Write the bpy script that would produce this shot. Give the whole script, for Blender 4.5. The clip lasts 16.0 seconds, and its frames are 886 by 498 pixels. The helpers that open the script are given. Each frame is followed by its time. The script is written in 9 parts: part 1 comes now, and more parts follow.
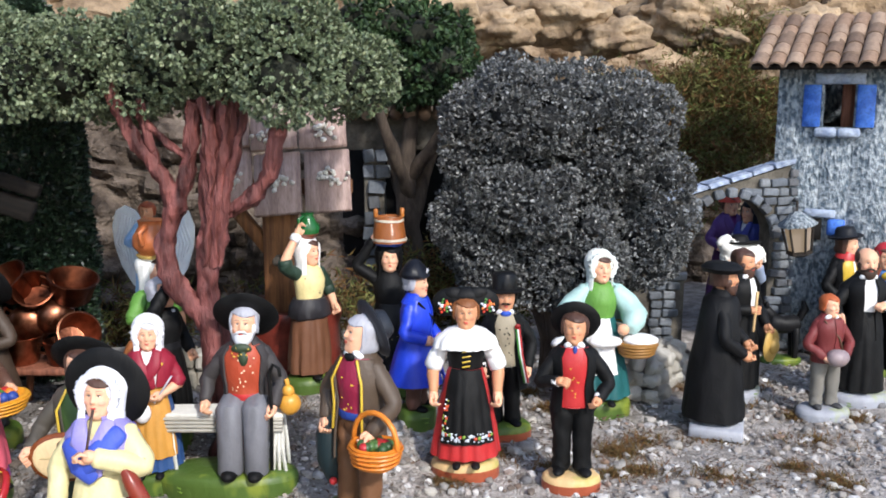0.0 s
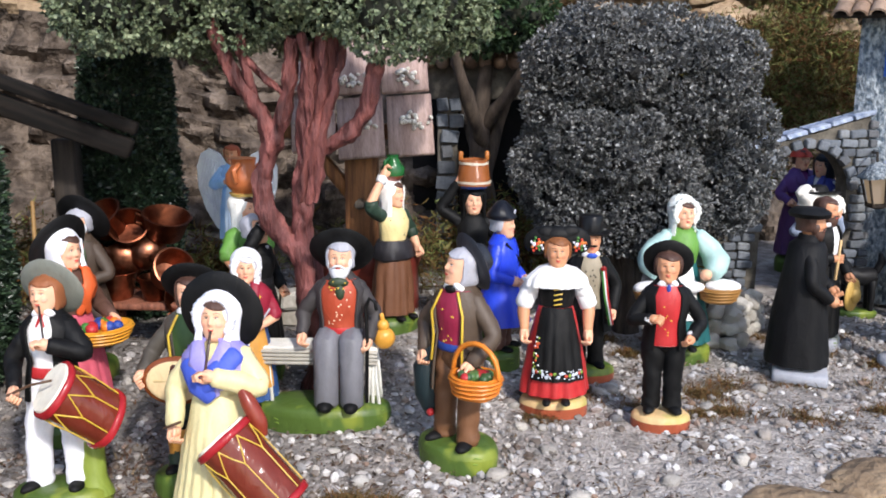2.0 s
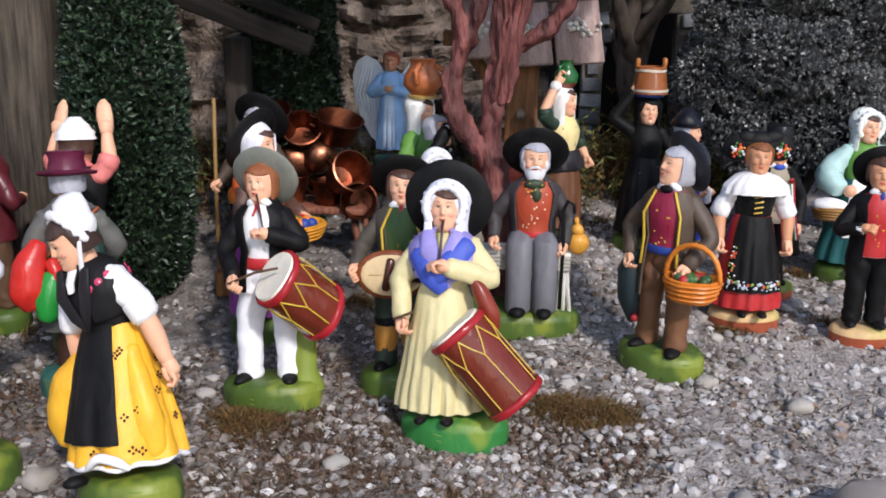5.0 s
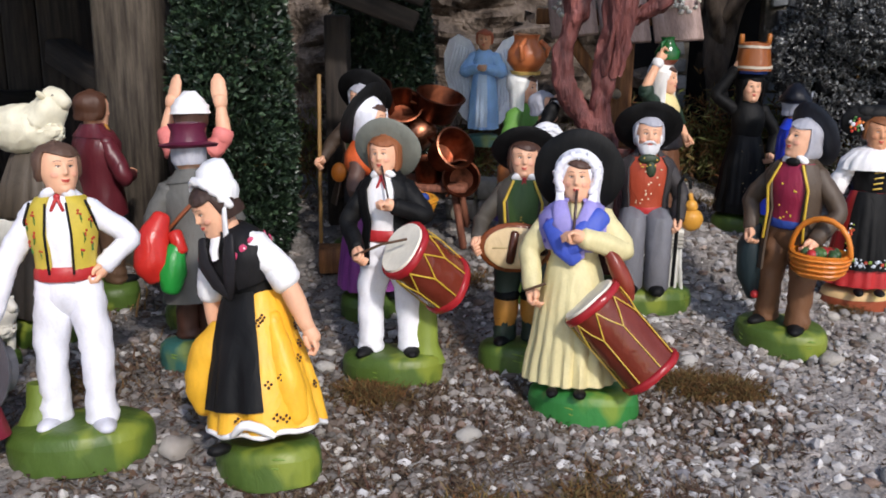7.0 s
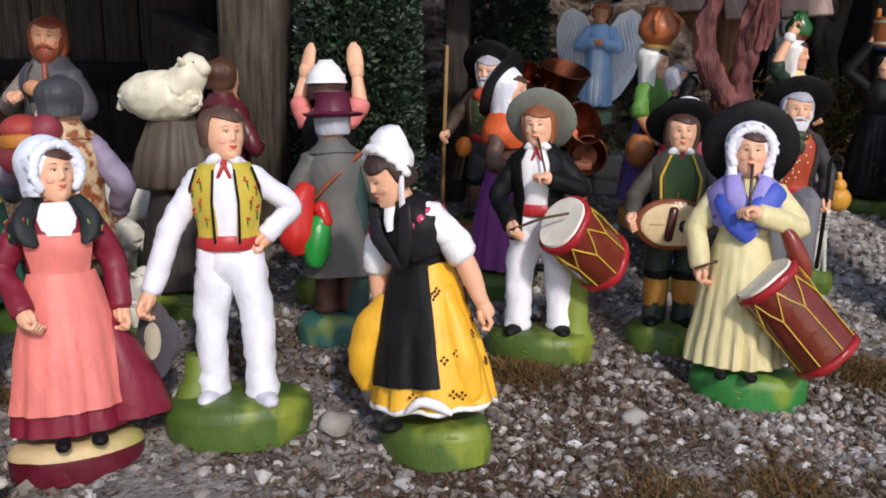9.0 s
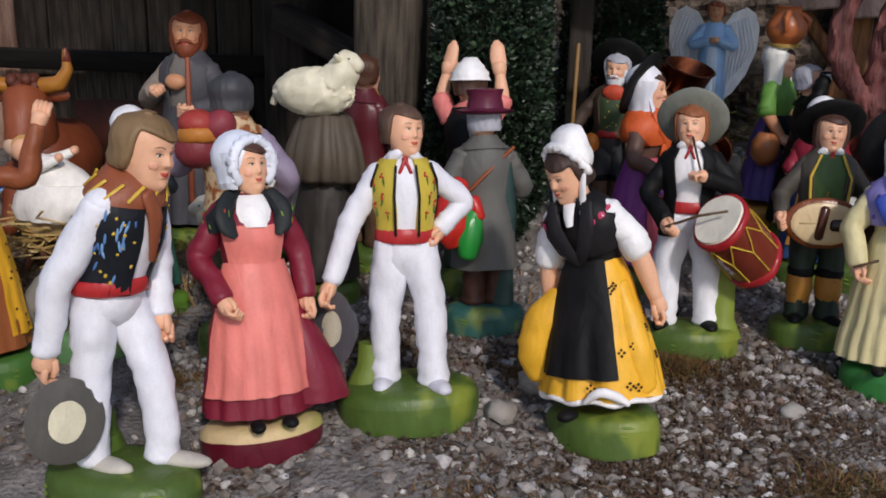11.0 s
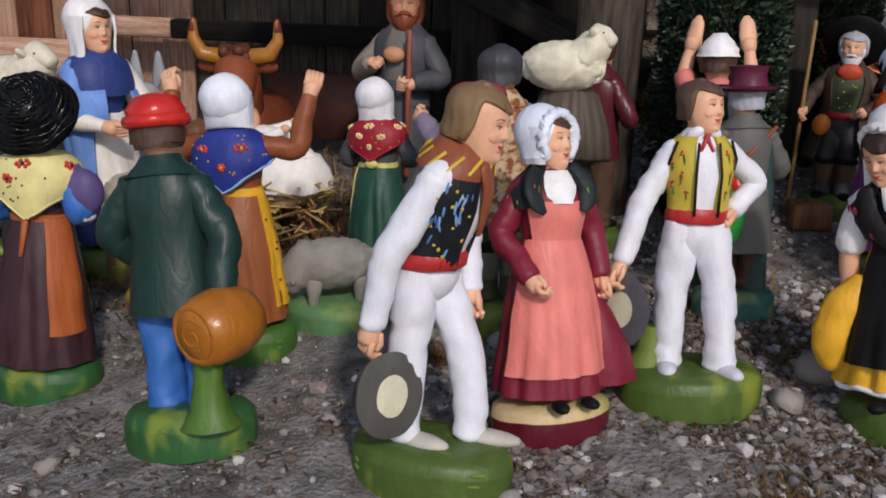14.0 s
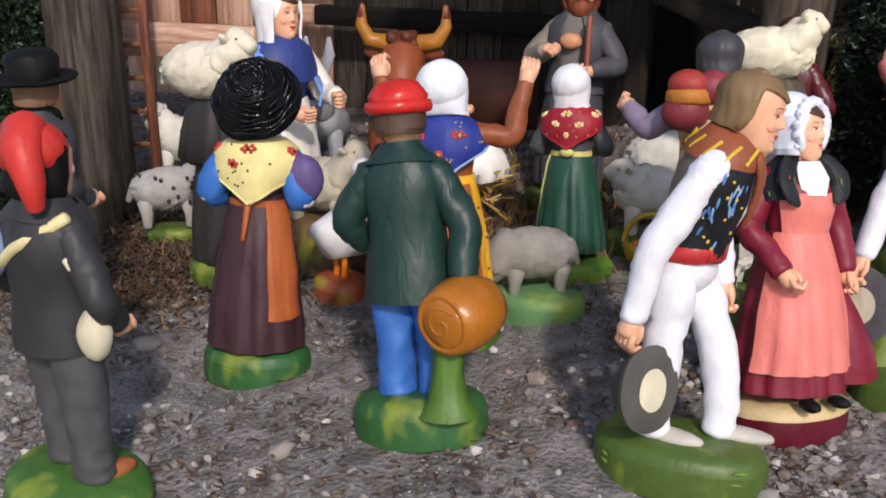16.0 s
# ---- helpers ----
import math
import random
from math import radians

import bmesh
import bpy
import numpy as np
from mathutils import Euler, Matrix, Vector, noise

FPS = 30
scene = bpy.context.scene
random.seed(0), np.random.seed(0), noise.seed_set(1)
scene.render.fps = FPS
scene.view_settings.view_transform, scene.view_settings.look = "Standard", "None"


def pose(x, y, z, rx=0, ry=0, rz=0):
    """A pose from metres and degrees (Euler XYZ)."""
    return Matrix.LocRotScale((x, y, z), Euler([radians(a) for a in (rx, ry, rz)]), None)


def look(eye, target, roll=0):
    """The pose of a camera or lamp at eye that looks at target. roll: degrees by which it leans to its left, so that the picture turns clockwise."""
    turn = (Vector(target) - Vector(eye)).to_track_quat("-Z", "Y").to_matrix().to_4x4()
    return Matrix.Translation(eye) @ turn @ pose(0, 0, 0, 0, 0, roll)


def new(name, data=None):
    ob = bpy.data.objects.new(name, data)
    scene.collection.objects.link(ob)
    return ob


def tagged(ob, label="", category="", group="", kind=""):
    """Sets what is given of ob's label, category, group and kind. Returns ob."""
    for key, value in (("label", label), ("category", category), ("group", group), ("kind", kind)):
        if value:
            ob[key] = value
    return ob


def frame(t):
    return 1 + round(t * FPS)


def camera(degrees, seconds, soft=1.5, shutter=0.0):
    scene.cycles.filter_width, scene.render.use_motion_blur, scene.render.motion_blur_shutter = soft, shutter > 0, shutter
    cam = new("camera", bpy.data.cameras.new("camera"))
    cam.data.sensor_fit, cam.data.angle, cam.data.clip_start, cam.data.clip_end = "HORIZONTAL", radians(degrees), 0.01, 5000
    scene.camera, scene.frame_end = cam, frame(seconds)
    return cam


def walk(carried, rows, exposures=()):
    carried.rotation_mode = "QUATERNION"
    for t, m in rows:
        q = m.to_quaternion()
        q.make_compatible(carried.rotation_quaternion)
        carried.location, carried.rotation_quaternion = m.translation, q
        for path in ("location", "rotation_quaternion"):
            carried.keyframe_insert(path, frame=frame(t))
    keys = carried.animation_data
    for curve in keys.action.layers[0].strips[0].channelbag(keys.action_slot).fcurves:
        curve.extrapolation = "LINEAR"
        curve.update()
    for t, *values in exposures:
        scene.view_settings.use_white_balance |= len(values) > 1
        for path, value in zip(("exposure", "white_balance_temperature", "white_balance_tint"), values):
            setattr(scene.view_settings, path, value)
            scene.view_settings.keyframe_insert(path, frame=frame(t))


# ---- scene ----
cam = camera(51.0, 16.0, soft=1.8)
METRES, EYE, TILT, LEAN, TURN = 0.42, 0.215, -10.0, 0.0, 0.0
ROWS = [
    (0.0, 0.0, 0.0, 0.0, 0.0, 0.0, 0.0),
    (0.5, -0.0247, -0.0023, -0.0092, 0.44, -0.56, -0.21),
    (1.0, -0.0446, -0.0056, -0.0151, 0.81, -0.88, -0.4),
    (1.5, -0.0524, -0.0101, -0.0315, 1.45, -1.26, -0.42),
    (2.0, -0.0766, -0.0107, -0.0422, 1.93, -1.76, -0.59),
    (2.5, -0.1226, -0.0039, -0.0617, 2.29, -2.45, -0.92),
    (3.0, -0.1647, 0.0077, -0.077, 2.62, -3.32, -1.18),
    (3.5, -0.2005, 0.0157, -0.087, 2.92, -3.99, -1.39),
    (4.0, -0.2228, 0.0144, -0.0911, 3.35, -4.47, -1.47),
    (6.5, -0.3384, 0.0081, -0.1257, 5.73, -5.16, -1.66),
    (7.0, -0.3607, 0.0097, -0.1302, 6.19, -5.25, -1.58),
    (7.5, -0.3773, 0.0129, -0.1333, 6.66, -5.32, -1.51),
    (8.0, -0.4048, 0.0154, -0.1354, 6.93, -5.5, -1.69),
    (8.5, -0.4603, 0.0164, -0.1448, 7.19, -5.82, -2.13),
    (9.0, -0.4875, 0.0232, -0.1479, 7.9, -6.19, -2.29),
    (11.5, -0.6282, -0.0252, -0.1473, 10.46, -7.02, -3.12),
    (12.0, -0.6522, -0.0244, -0.1507, 11.11, -7.22, -3.26),
    (12.5, -0.6947, -0.025, -0.1601, 11.75, -7.36, -3.32),
    (13.0, -0.7255, -0.0277, -0.1659, 12.48, -7.74, -3.53),
    (13.5, -0.7519, -0.0322, -0.1653, 13.12, -8.1, -3.48),
    (14.0, -0.8021, -0.0422, -0.1631, 13.7, -8.33, -3.94),
    (14.5, -0.8453, -0.0537, -0.1687, 14.62, -8.39, -4.34),
    (15.0, -0.8793, -0.0567, -0.1745, 15.49, -8.63, -4.42),
    (15.5, -0.9136, -0.0639, -0.1721, 16.37, -9.02, -4.43),
    (16.0, -0.9477, -0.07, -0.1738, 17.2, -9.34, -4.28),
]
walk(cam, [(t, pose(0, 0, EYE, TILT, LEAN, TURN) @ pose(METRES * x, METRES * y, METRES * z, 90 + pitch, roll, yaw)) for t, x, y, z, yaw, pitch, roll in ROWS],
     exposures=[(0.0, 1.05, 6350, 10), (2.5, 1.06, 6450, 13), (4.0, 0.80, 6400, 14), (6.5, 0.53, 6450, 13), (9.0, 0.37, 6600, 14), (12.5, -0.15, 6600, 14), (14.5, 0.08, 6750, 15), (16.0, 0.45, 6850, 16)])

# ---- light ----
world = bpy.data.worlds.new("sky")
scene.world = world
world.use_nodes = True
wn = world.node_tree.nodes
sky = wn.new("ShaderNodeTexSky")
sky.sky_type, sky.sun_disc = "NISHITA", False
SUN_EL, SUN_AZ = 38.0, 152.0          # degrees; azimuth clockwise from +y
sky.sun_elevation, sky.sun_rotation = radians(SUN_EL), radians(SUN_AZ)
wn["Background"].inputs["Strength"].default_value = 0.13
world.node_tree.links.new(sky.outputs[0], wn["Background"].inputs["Color"])
sun = new("sun", bpy.data.lights.new("sun", "SUN"))
sun.data.energy, sun.data.angle, sun.data.color = 2.0, radians(4.0), (1.0, 0.96, 0.90)
sun_dir = Vector((math.sin(radians(SUN_AZ)) * math.cos(radians(SUN_EL)), math.cos(radians(SUN_AZ)) * math.cos(radians(SUN_EL)), math.sin(radians(SUN_EL))))
sun.matrix_world = look(sun_dir, (0, 0, 0))

# ---- materials ----
MATS = {}


def lin(c):
    return tuple((v / 12.92 if v <= 0.04045 else ((v + 0.055) / 1.055) ** 2.4) for v in c)


def hexcol(h):
    return lin([int(h[i:i + 2], 16) / 255 for i in (0, 2, 4)])


def base_mat(name):
    m = bpy.data.materials.new(name)
    m.use_nodes = True
    return m, m.node_tree.nodes, m.node_tree.links, m.node_tree.nodes["Principled BSDF"]


def noise_mix(n, l, a, b, scale, detail=4.0, coord="Object", lo=0.35, hi=0.65, stretch=None):
    """A colour socket that wanders between a and b."""
    tc = n.new("ShaderNodeTexCoord")
    out = tc.outputs[coord]
    if stretch:
        mp = n.new("ShaderNodeMapping")
        mp.inputs["Scale"].default_value = stretch
        l.new(out, mp.inputs["Vector"])
        out = mp.outputs[0]
    t = n.new("ShaderNodeTexNoise")
    t.inputs["Scale"].default_value, t.inputs["Detail"].default_value = scale, detail
    l.new(out, t.inputs["Vector"])
    r = n.new("ShaderNodeValToRGB")
    r.color_ramp.elements[0].position, r.color_ramp.elements[1].position = lo, hi
    r.color_ramp.elements[0].color, r.color_ramp.elements[1].color = (*a, 1), (*b, 1)
    l.new(t.outputs["Fac"], r.inputs[0])
    return r.outputs["Color"], t.outputs["Fac"]


def blend(n, l, kind, fac, a, b):
    x = n.new("ShaderNodeMix")
    x.data_type, x.blend_type = "RGBA", kind
    x.inputs["Factor"].default_value = fac
    for sock, v in ((x.inputs["A"], a), (x.inputs["B"], b)):
        if isinstance(v, tuple):
            sock.default_value = (*v[:3], 1)
        else:
            l.new(v, sock)
    return x.outputs["Result"]


def bump(n, l, bs, height, strength, distance):
    b = n.new("ShaderNodeBump")
    b.inputs["Strength"].default_value, b.inputs["Distance"].default_value = strength, distance
    l.new(height, b.inputs["Height"])
    l.new(b.outputs[0], bs.inputs["Normal"])


def paint(h, rough=0.55, rubbed=0.10):
    """Hand-brushed paint on fired clay: uneven tone, fine brush relief."""
    key = (h, rough, rubbed)
    if key in MATS:
        return MATS[key]
    m, n, l, bs = base_mat("painted_clay_" + h)
    c = Vector(hexcol(h))
    dark, lite = tuple(c * (1 - rubbed)), tuple(min(1, v * (1 + rubbed * 0.7) + 0.004) for v in c)
    a, f1 = noise_mix(n, l, dark, lite, 160, 5, stretch=(1, 1, 0.55))
    b, f2 = noise_mix(n, l, (0.80, 0.79, 0.77), (1, 1, 1), 900, 3, lo=0.28, hi=0.5)
    l.new(blend(n, l, "MULTIPLY", 0.3, a, b), bs.inputs["Base Color"])
    bs.inputs["Roughness"].default_value = rough
    bs.inputs["Specular IOR Level"].default_value = 0.4 if max(c) > 0.02 else 0.2
    wr = n.new("ShaderNodeTexNoise")
    wr.inputs["Scale"].default_value, wr.inputs["Detail"].default_value, wr.inputs["Distortion"].default_value = 150, 2.0, 1.0
    tc = n.new("ShaderNodeTexCoord")
    mp = n.new("ShaderNodeMapping")
    mp.inputs["Scale"].default_value = (1.3, 1.3, 0.6)
    l.new(tc.outputs["Object"], mp.inputs["Vector"])
    l.new(mp.outputs[0], wr.inputs["Vector"])
    sm = n.new("ShaderNodeMath")
    sm.operation = "MULTIPLY_ADD"
    sm.inputs[1].default_value = 0.12
    l.new(f2, sm.inputs[0]), l.new(wr.outputs["Fac"], sm.inputs[2])
    bump(n, l, bs, sm.outputs[0], 0.5, 0.0009 if rubbed > 0.06 else 0.00025)
    MATS[key] = m
    return m


def brushed(mat):
    """The same paint with loose strokes of a yellower tone on it."""
    key = mat.name + "_brushed"
    if key in MATS:
        return MATS[key]
    m = mat.copy()
    m.name = key
    n, l = m.node_tree.nodes, m.node_tree.links
    bs = next(q for q in n if q.type == "BSDF_PRINCIPLED")
    old = bs.inputs["Base Color"].links[0].from_socket
    tone, f = noise_mix(n, l, (0, 0, 0), (1, 1, 1), 75, 2, lo=0.55, hi=0.68, stretch=(1, 1, 0.6))
    mx = n.new("ShaderNodeMix")
    mx.data_type = "RGBA"
    mx.inputs["B"].default_value = (*hexcol("8f9836"), 1)
    sc = n.new("ShaderNodeMath")
    sc.operation, sc.inputs[1].default_value = "MULTIPLY", 0.6
    l.new(tone, sc.inputs[0]), l.new(sc.outputs[0], mx.inputs["Factor"]), l.new(old, mx.inputs["A"])
    l.new(mx.outputs["Result"], bs.inputs["Base Color"])
    MATS[key] = m
    return m


def plain(name, a, b, scale, rough=0.7, bump_d=0.0004, metal=0.0, stretch=None, detail=5.0, fine=None, lo=0.35, hi=0.65, strength=0.5, spec=0.4):
    """A two-tone surface with grain at a second, finer scale."""
    if name in MATS:
        return MATS[name]
    m, n, l, bs = base_mat(name)
    col, f = noise_mix(n, l, hexcol(a), hexcol(b), scale, detail, stretch=stretch, lo=lo, hi=hi)
    c2, f2 = noise_mix(n, l, (0.62, 0.6, 0.58), (1, 1, 1), fine or scale * 5, 4, stretch=stretch, lo=0.3, hi=0.55)
    l.new(blend(n, l, "MULTIPLY", 0.7, col, c2), bs.inputs["Base Color"])
    bs.inputs["Roughness"].default_value, bs.inputs["Metallic"].default_value = rough, metal
    bs.inputs["Specular IOR Level"].default_value = spec
    s = n.new("ShaderNodeMath")
    s.operation = "ADD"
    l.new(f, s.inputs[0]), l.new(f2, s.inputs[1])
    bump(n, l, bs, s.outputs[0], strength, bump_d)
    MATS[name] = m
    return m


def island_mat(name, cols, rough=0.75, spec=0.3, by_object=False, fine=700, bump_d=0.0003, translucent=0.0):
    """Each loose piece takes its own colour from a row of colours."""
    if name in MATS:
        return MATS[name]
    m, n, l, bs = base_mat(name)
    if by_object:
        rnd = n.new("ShaderNodeObjectInfo").outputs["Random"]
    else:
        rnd = n.new("ShaderNodeNewGeometry").outputs["Random Per Island"]
    r = n.new("ShaderNodeValToRGB")
    e = r.color_ramp.elements
    for i, h in enumerate(cols):
        el = e[i] if i < 2 else e.new(i / (len(cols) - 1))
        el.position = i / (len(cols) - 1)
        el.color = (*hexcol(h), 1)
    for i, h in enumerate(cols):
        e[i].color = (*hexcol(cols[i]), 1)
    l.new(rnd, r.inputs[0])
    c2, f2 = noise_mix(n, l, (0.6, 0.58, 0.56), (1, 1, 1), fine, 4, lo=0.3, hi=0.6)
    l.new(blend(n, l, "MULTIPLY", 0.6, r.outputs["Color"], c2), bs.inputs["Base Color"])
    bs.inputs["Roughness"].default_value, bs.inputs["Specular IOR Level"].default_value = rough, spec
    bump(n, l, bs, f2, 0.5, bump_d)
    MATS[name] = m
    return m


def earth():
    """Dry pale dust to the right; to the left the earth is coloured darker for shade, in ragged patches."""
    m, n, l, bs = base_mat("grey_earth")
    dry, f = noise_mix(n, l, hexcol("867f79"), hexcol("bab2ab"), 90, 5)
    shaded_earth, g = noise_mix(n, l, hexcol("484543"), hexcol("7c7876"), 90, 5)
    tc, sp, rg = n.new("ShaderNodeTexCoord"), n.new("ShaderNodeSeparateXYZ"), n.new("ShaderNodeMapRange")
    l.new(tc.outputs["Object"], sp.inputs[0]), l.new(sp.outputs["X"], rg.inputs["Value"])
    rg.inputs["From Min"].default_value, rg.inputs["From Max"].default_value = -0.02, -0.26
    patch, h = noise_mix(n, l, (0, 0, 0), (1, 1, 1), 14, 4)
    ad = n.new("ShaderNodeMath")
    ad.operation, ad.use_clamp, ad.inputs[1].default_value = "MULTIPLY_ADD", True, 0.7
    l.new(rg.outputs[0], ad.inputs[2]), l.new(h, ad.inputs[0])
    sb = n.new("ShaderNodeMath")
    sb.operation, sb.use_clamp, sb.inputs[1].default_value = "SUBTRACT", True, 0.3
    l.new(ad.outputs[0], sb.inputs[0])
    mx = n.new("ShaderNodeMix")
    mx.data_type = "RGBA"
    l.new(sb.outputs[0], mx.inputs["Factor"]), l.new(dry, mx.inputs["A"]), l.new(shaded_earth, mx.inputs["B"])
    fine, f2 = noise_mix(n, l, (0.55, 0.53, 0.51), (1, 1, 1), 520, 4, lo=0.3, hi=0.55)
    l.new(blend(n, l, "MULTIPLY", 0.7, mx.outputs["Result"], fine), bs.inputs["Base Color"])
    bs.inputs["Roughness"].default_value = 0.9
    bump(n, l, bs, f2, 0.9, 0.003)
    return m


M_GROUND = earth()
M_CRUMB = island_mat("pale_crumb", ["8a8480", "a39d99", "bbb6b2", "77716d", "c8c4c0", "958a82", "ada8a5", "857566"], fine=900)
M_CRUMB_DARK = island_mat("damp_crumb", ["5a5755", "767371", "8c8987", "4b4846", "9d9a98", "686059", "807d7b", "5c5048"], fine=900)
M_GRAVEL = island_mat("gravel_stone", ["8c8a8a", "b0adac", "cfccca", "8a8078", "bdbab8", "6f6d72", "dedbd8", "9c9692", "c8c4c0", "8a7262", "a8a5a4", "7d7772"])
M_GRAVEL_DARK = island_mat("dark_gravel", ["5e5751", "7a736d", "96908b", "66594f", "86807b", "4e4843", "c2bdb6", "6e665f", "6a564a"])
M_STONE = island_mat("loose_stone", ["8a8580", "b0aba4", "66666a", "c4beb4", "9a9088", "bab6b0"], by_object=True, fine=260, bump_d=0.0008)
M_LITTER = island_mat("dry_litter", ["4a3a2e", "63503f", "332a22", "71604c", "54392e", "5c463a", "7d6e58"], rough=0.9)
M_MOSS = island_mat("dry_moss", ["5c4628", "70502c", "4c4626", "74482c", "7e6a40", "3e3e22"], rough=0.9)
M_HEATH = island_mat("rock_heather", ["54602f", "6e7a40", "84844c", "625f36", "928c5a", "46522a"], rough=0.9)
M_STRAW = island_mat("straw", ["c9a868", "e0c891", "a98546", "b99a5e"], rough=0.8)
M_HAY = island_mat("trodden_straw", ["8a6a40", "6e5534", "a5834f", "57452e", "4a3c2a"], rough=0.85)
M_LEAF_PALE = island_mat("pale_leaf", ["3c4936", "75825f", "56644a", "9aa381", "2c3727", "808d6c", "4a5842"], rough=0.5, spec=0.5)
M_LEAF_DARK = island_mat("dark_leaf", ["18251a", "26382a", "0f1812", "42583e", "1c2c1f"], rough=0.38, spec=0.5)
M_LEAF_GREY = island_mat("grey_leaf", ["3e3f3e", "5a5b5c", "2e2f2f", "747574", "4a4b4c", "a2a3a3", "606161", "494b46"], rough=0.36, spec=0.5)
M_LEAF_GREEN = island_mat("green_leaf", ["24361f", "3a5030", "1a2a18", "4e6440"], rough=0.5)
M_CROWN_SHADE = plain("twiggy_shade", "171a12", "2c2e22", 300, 0.95, 0.001)
M_CROWN_SHADE_GREY = plain("grey_twiggy_shade", "1e1f20", "3c3d3e", 300, 0.9, 0.001)
M_BARK_RED = plain("red_bark", "421f1e", "88504b", 140, 0.6, 0.002, stretch=(1, 1, 0.22), fine=700, strength=0.9)
M_BARK = plain("grey_bark", "2e2620", "5c5046", 120, 0.85, 0.0015, stretch=(1, 1, 0.25))
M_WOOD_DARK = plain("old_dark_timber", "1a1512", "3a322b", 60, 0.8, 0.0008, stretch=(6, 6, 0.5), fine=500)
# near-black tone that also carries the stable's inner shade
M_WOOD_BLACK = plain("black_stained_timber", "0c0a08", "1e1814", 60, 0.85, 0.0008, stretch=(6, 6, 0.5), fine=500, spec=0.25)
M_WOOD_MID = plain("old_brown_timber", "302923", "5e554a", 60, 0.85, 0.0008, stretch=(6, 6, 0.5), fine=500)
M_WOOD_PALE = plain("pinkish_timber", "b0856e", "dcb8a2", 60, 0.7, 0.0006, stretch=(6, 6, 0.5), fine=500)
M_WOOD_GREY = plain("weathered_timber", "4a433b", "857a6c", 60, 0.8, 0.0008, stretch=(6, 6, 0.5), fine=500)
M_WOOD_PINK = plain("roof_board", "86706a", "b09890", 60, 0.8, 0.0006, stretch=(5, 0.5, 5), fine=500)
M_WOOD_WARM = plain("warm_timber", "6a452c", "98683f", 60, 0.7, 0.0006, stretch=(6, 6, 0.5), fine=500)
M_WOOD_RED = plain("red_timber", "653a2a", "96604a", 60, 0.7, 0.0006, stretch=(6, 6, 0.5), fine=500)
M_COPPER = plain("worn_copper", "7a4834", "bc7e60", 90, 0.38, 0.0004, metal=1.0, fine=400)
M_COPPER_DARK = plain("tarnished_copper", "4e2e22", "8a5038", 90, 0.42, 0.0004, metal=1.0, fine=400)
M_CLIFF = plain("cork_rock", "3c322a", "84766a", 55, 0.95, 0.006, fine=230, strength=0.9)
M_CLIFF_TAN = plain("sandstone", "6c5844", "ae977a", 24, 0.9, 0.004, fine=170, strength=0.9)
M_PLASTER = plain("blue_grey_plaster", "5a6874", "b2bac0", 380, 0.85, 0.0030, fine=520, strength=1.0, stretch=(1, 1, 0.6), lo=0.38, hi=0.62, detail=7.0)
M_BLUE = plain("blue_paint", "2f5fc0", "5b8ce6", 120, 0.5, 0.0003)
M_BLUESTONE = plain("blue_washed_stone", "7483a0", "b5c0d2", 90, 0.8, 0.001)
M_MASON = island_mat("masonry", ["7b776f", "a39d90", "8b8478", "b7b1a6", "6b6a6a"], by_object=True, fine=300, bump_d=0.001)
M_BOULDER = island_mat("pale_boulder", ["b9b4aa", "a8a298", "c8c4ba", "989288", "d2cec6"], by_object=True, fine=300, bump_d=0.001)
M_RUBBLE = island_mat("blue_grey_rubble", ["5c626a", "747a82", "868a8e", "4c525a", "6c6c6e"], by_object=True, fine=300, bump_d=0.001)
M_MORTAR = plain("mortar", "4a463f", "6d675d", 90, 0.95, 0.0008)
M_TILE = island_mat("roof_tile", ["7c6452", "947a66", "6a5648", "a48c78", "86705c"], by_object=True, fine=300, bump_d=0.0008)
M_BRICKRED = plain("brick_red_glaze", "5a241c", "87382c", 60, 0.35, 0.0004)
M_RED_BOARD = plain("dark_red_board", "2a120c", "482016", 60, 0.7, 0.0004)
M_PEBBLE = island_mat("white_pebble", ["d8d4cc", "f0ede6", "bdb8ae", "e6e0d4"], by_object=True, fine=300, bump_d=0.0005, rough=0.55)
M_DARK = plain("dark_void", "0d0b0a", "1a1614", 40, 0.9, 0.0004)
M_WHITEWALL = plain("pale_wall", "8b8780", "b8b2a8", 40, 0.9, 0.0008)


# ---- mesh builder ----
def drape(a, w, n, ph):
    """Uneven folds of cloth round a body, deeper towards the hem."""
    u = n * a + ph + 1.0 * math.sin(2 * a + 1.7 * ph + 0.5) + 0.7 * math.sin(3 * a + 2.1 * ph) + 0.5 * w * math.sin(a + ph)
    lift = min(1.0, max(0.0, (w - 0.16 * (1 + math.sin(5 * a + ph))) * 1.7))
    return (math.sin(u) + 0.28 * math.sin(2 * u + 1)) * (0.68 + 0.32 * math.sin(4 * a + 1.3 * ph)) * (0.25 * w + 0.75 * lift)


def spline(P, R, sub):
    """Points and radii carried on a smooth curve through those given."""
    Q, S = [], []
    for k in range(len(P) - 1):
        p0, p1, p2, p3 = P[max(k - 1, 0)], P[k], P[k + 1], P[min(k + 2, len(P) - 1)]
        for j in range(sub):
            t = j / sub
            Q.append(0.5 * (2 * p1 + (p2 - p0) * t + (2 * p0 - 5 * p1 + 4 * p2 - p3) * t * t + (3 * p1 - p0 - 3 * p2 + p3) * t ** 3))
            t2 = t * t * (3 - 2 * t)
            S.append(R[k] * (1 - t2) + R[k + 1] * t2)
    return Q + [P[-1]], S + [R[-1]]


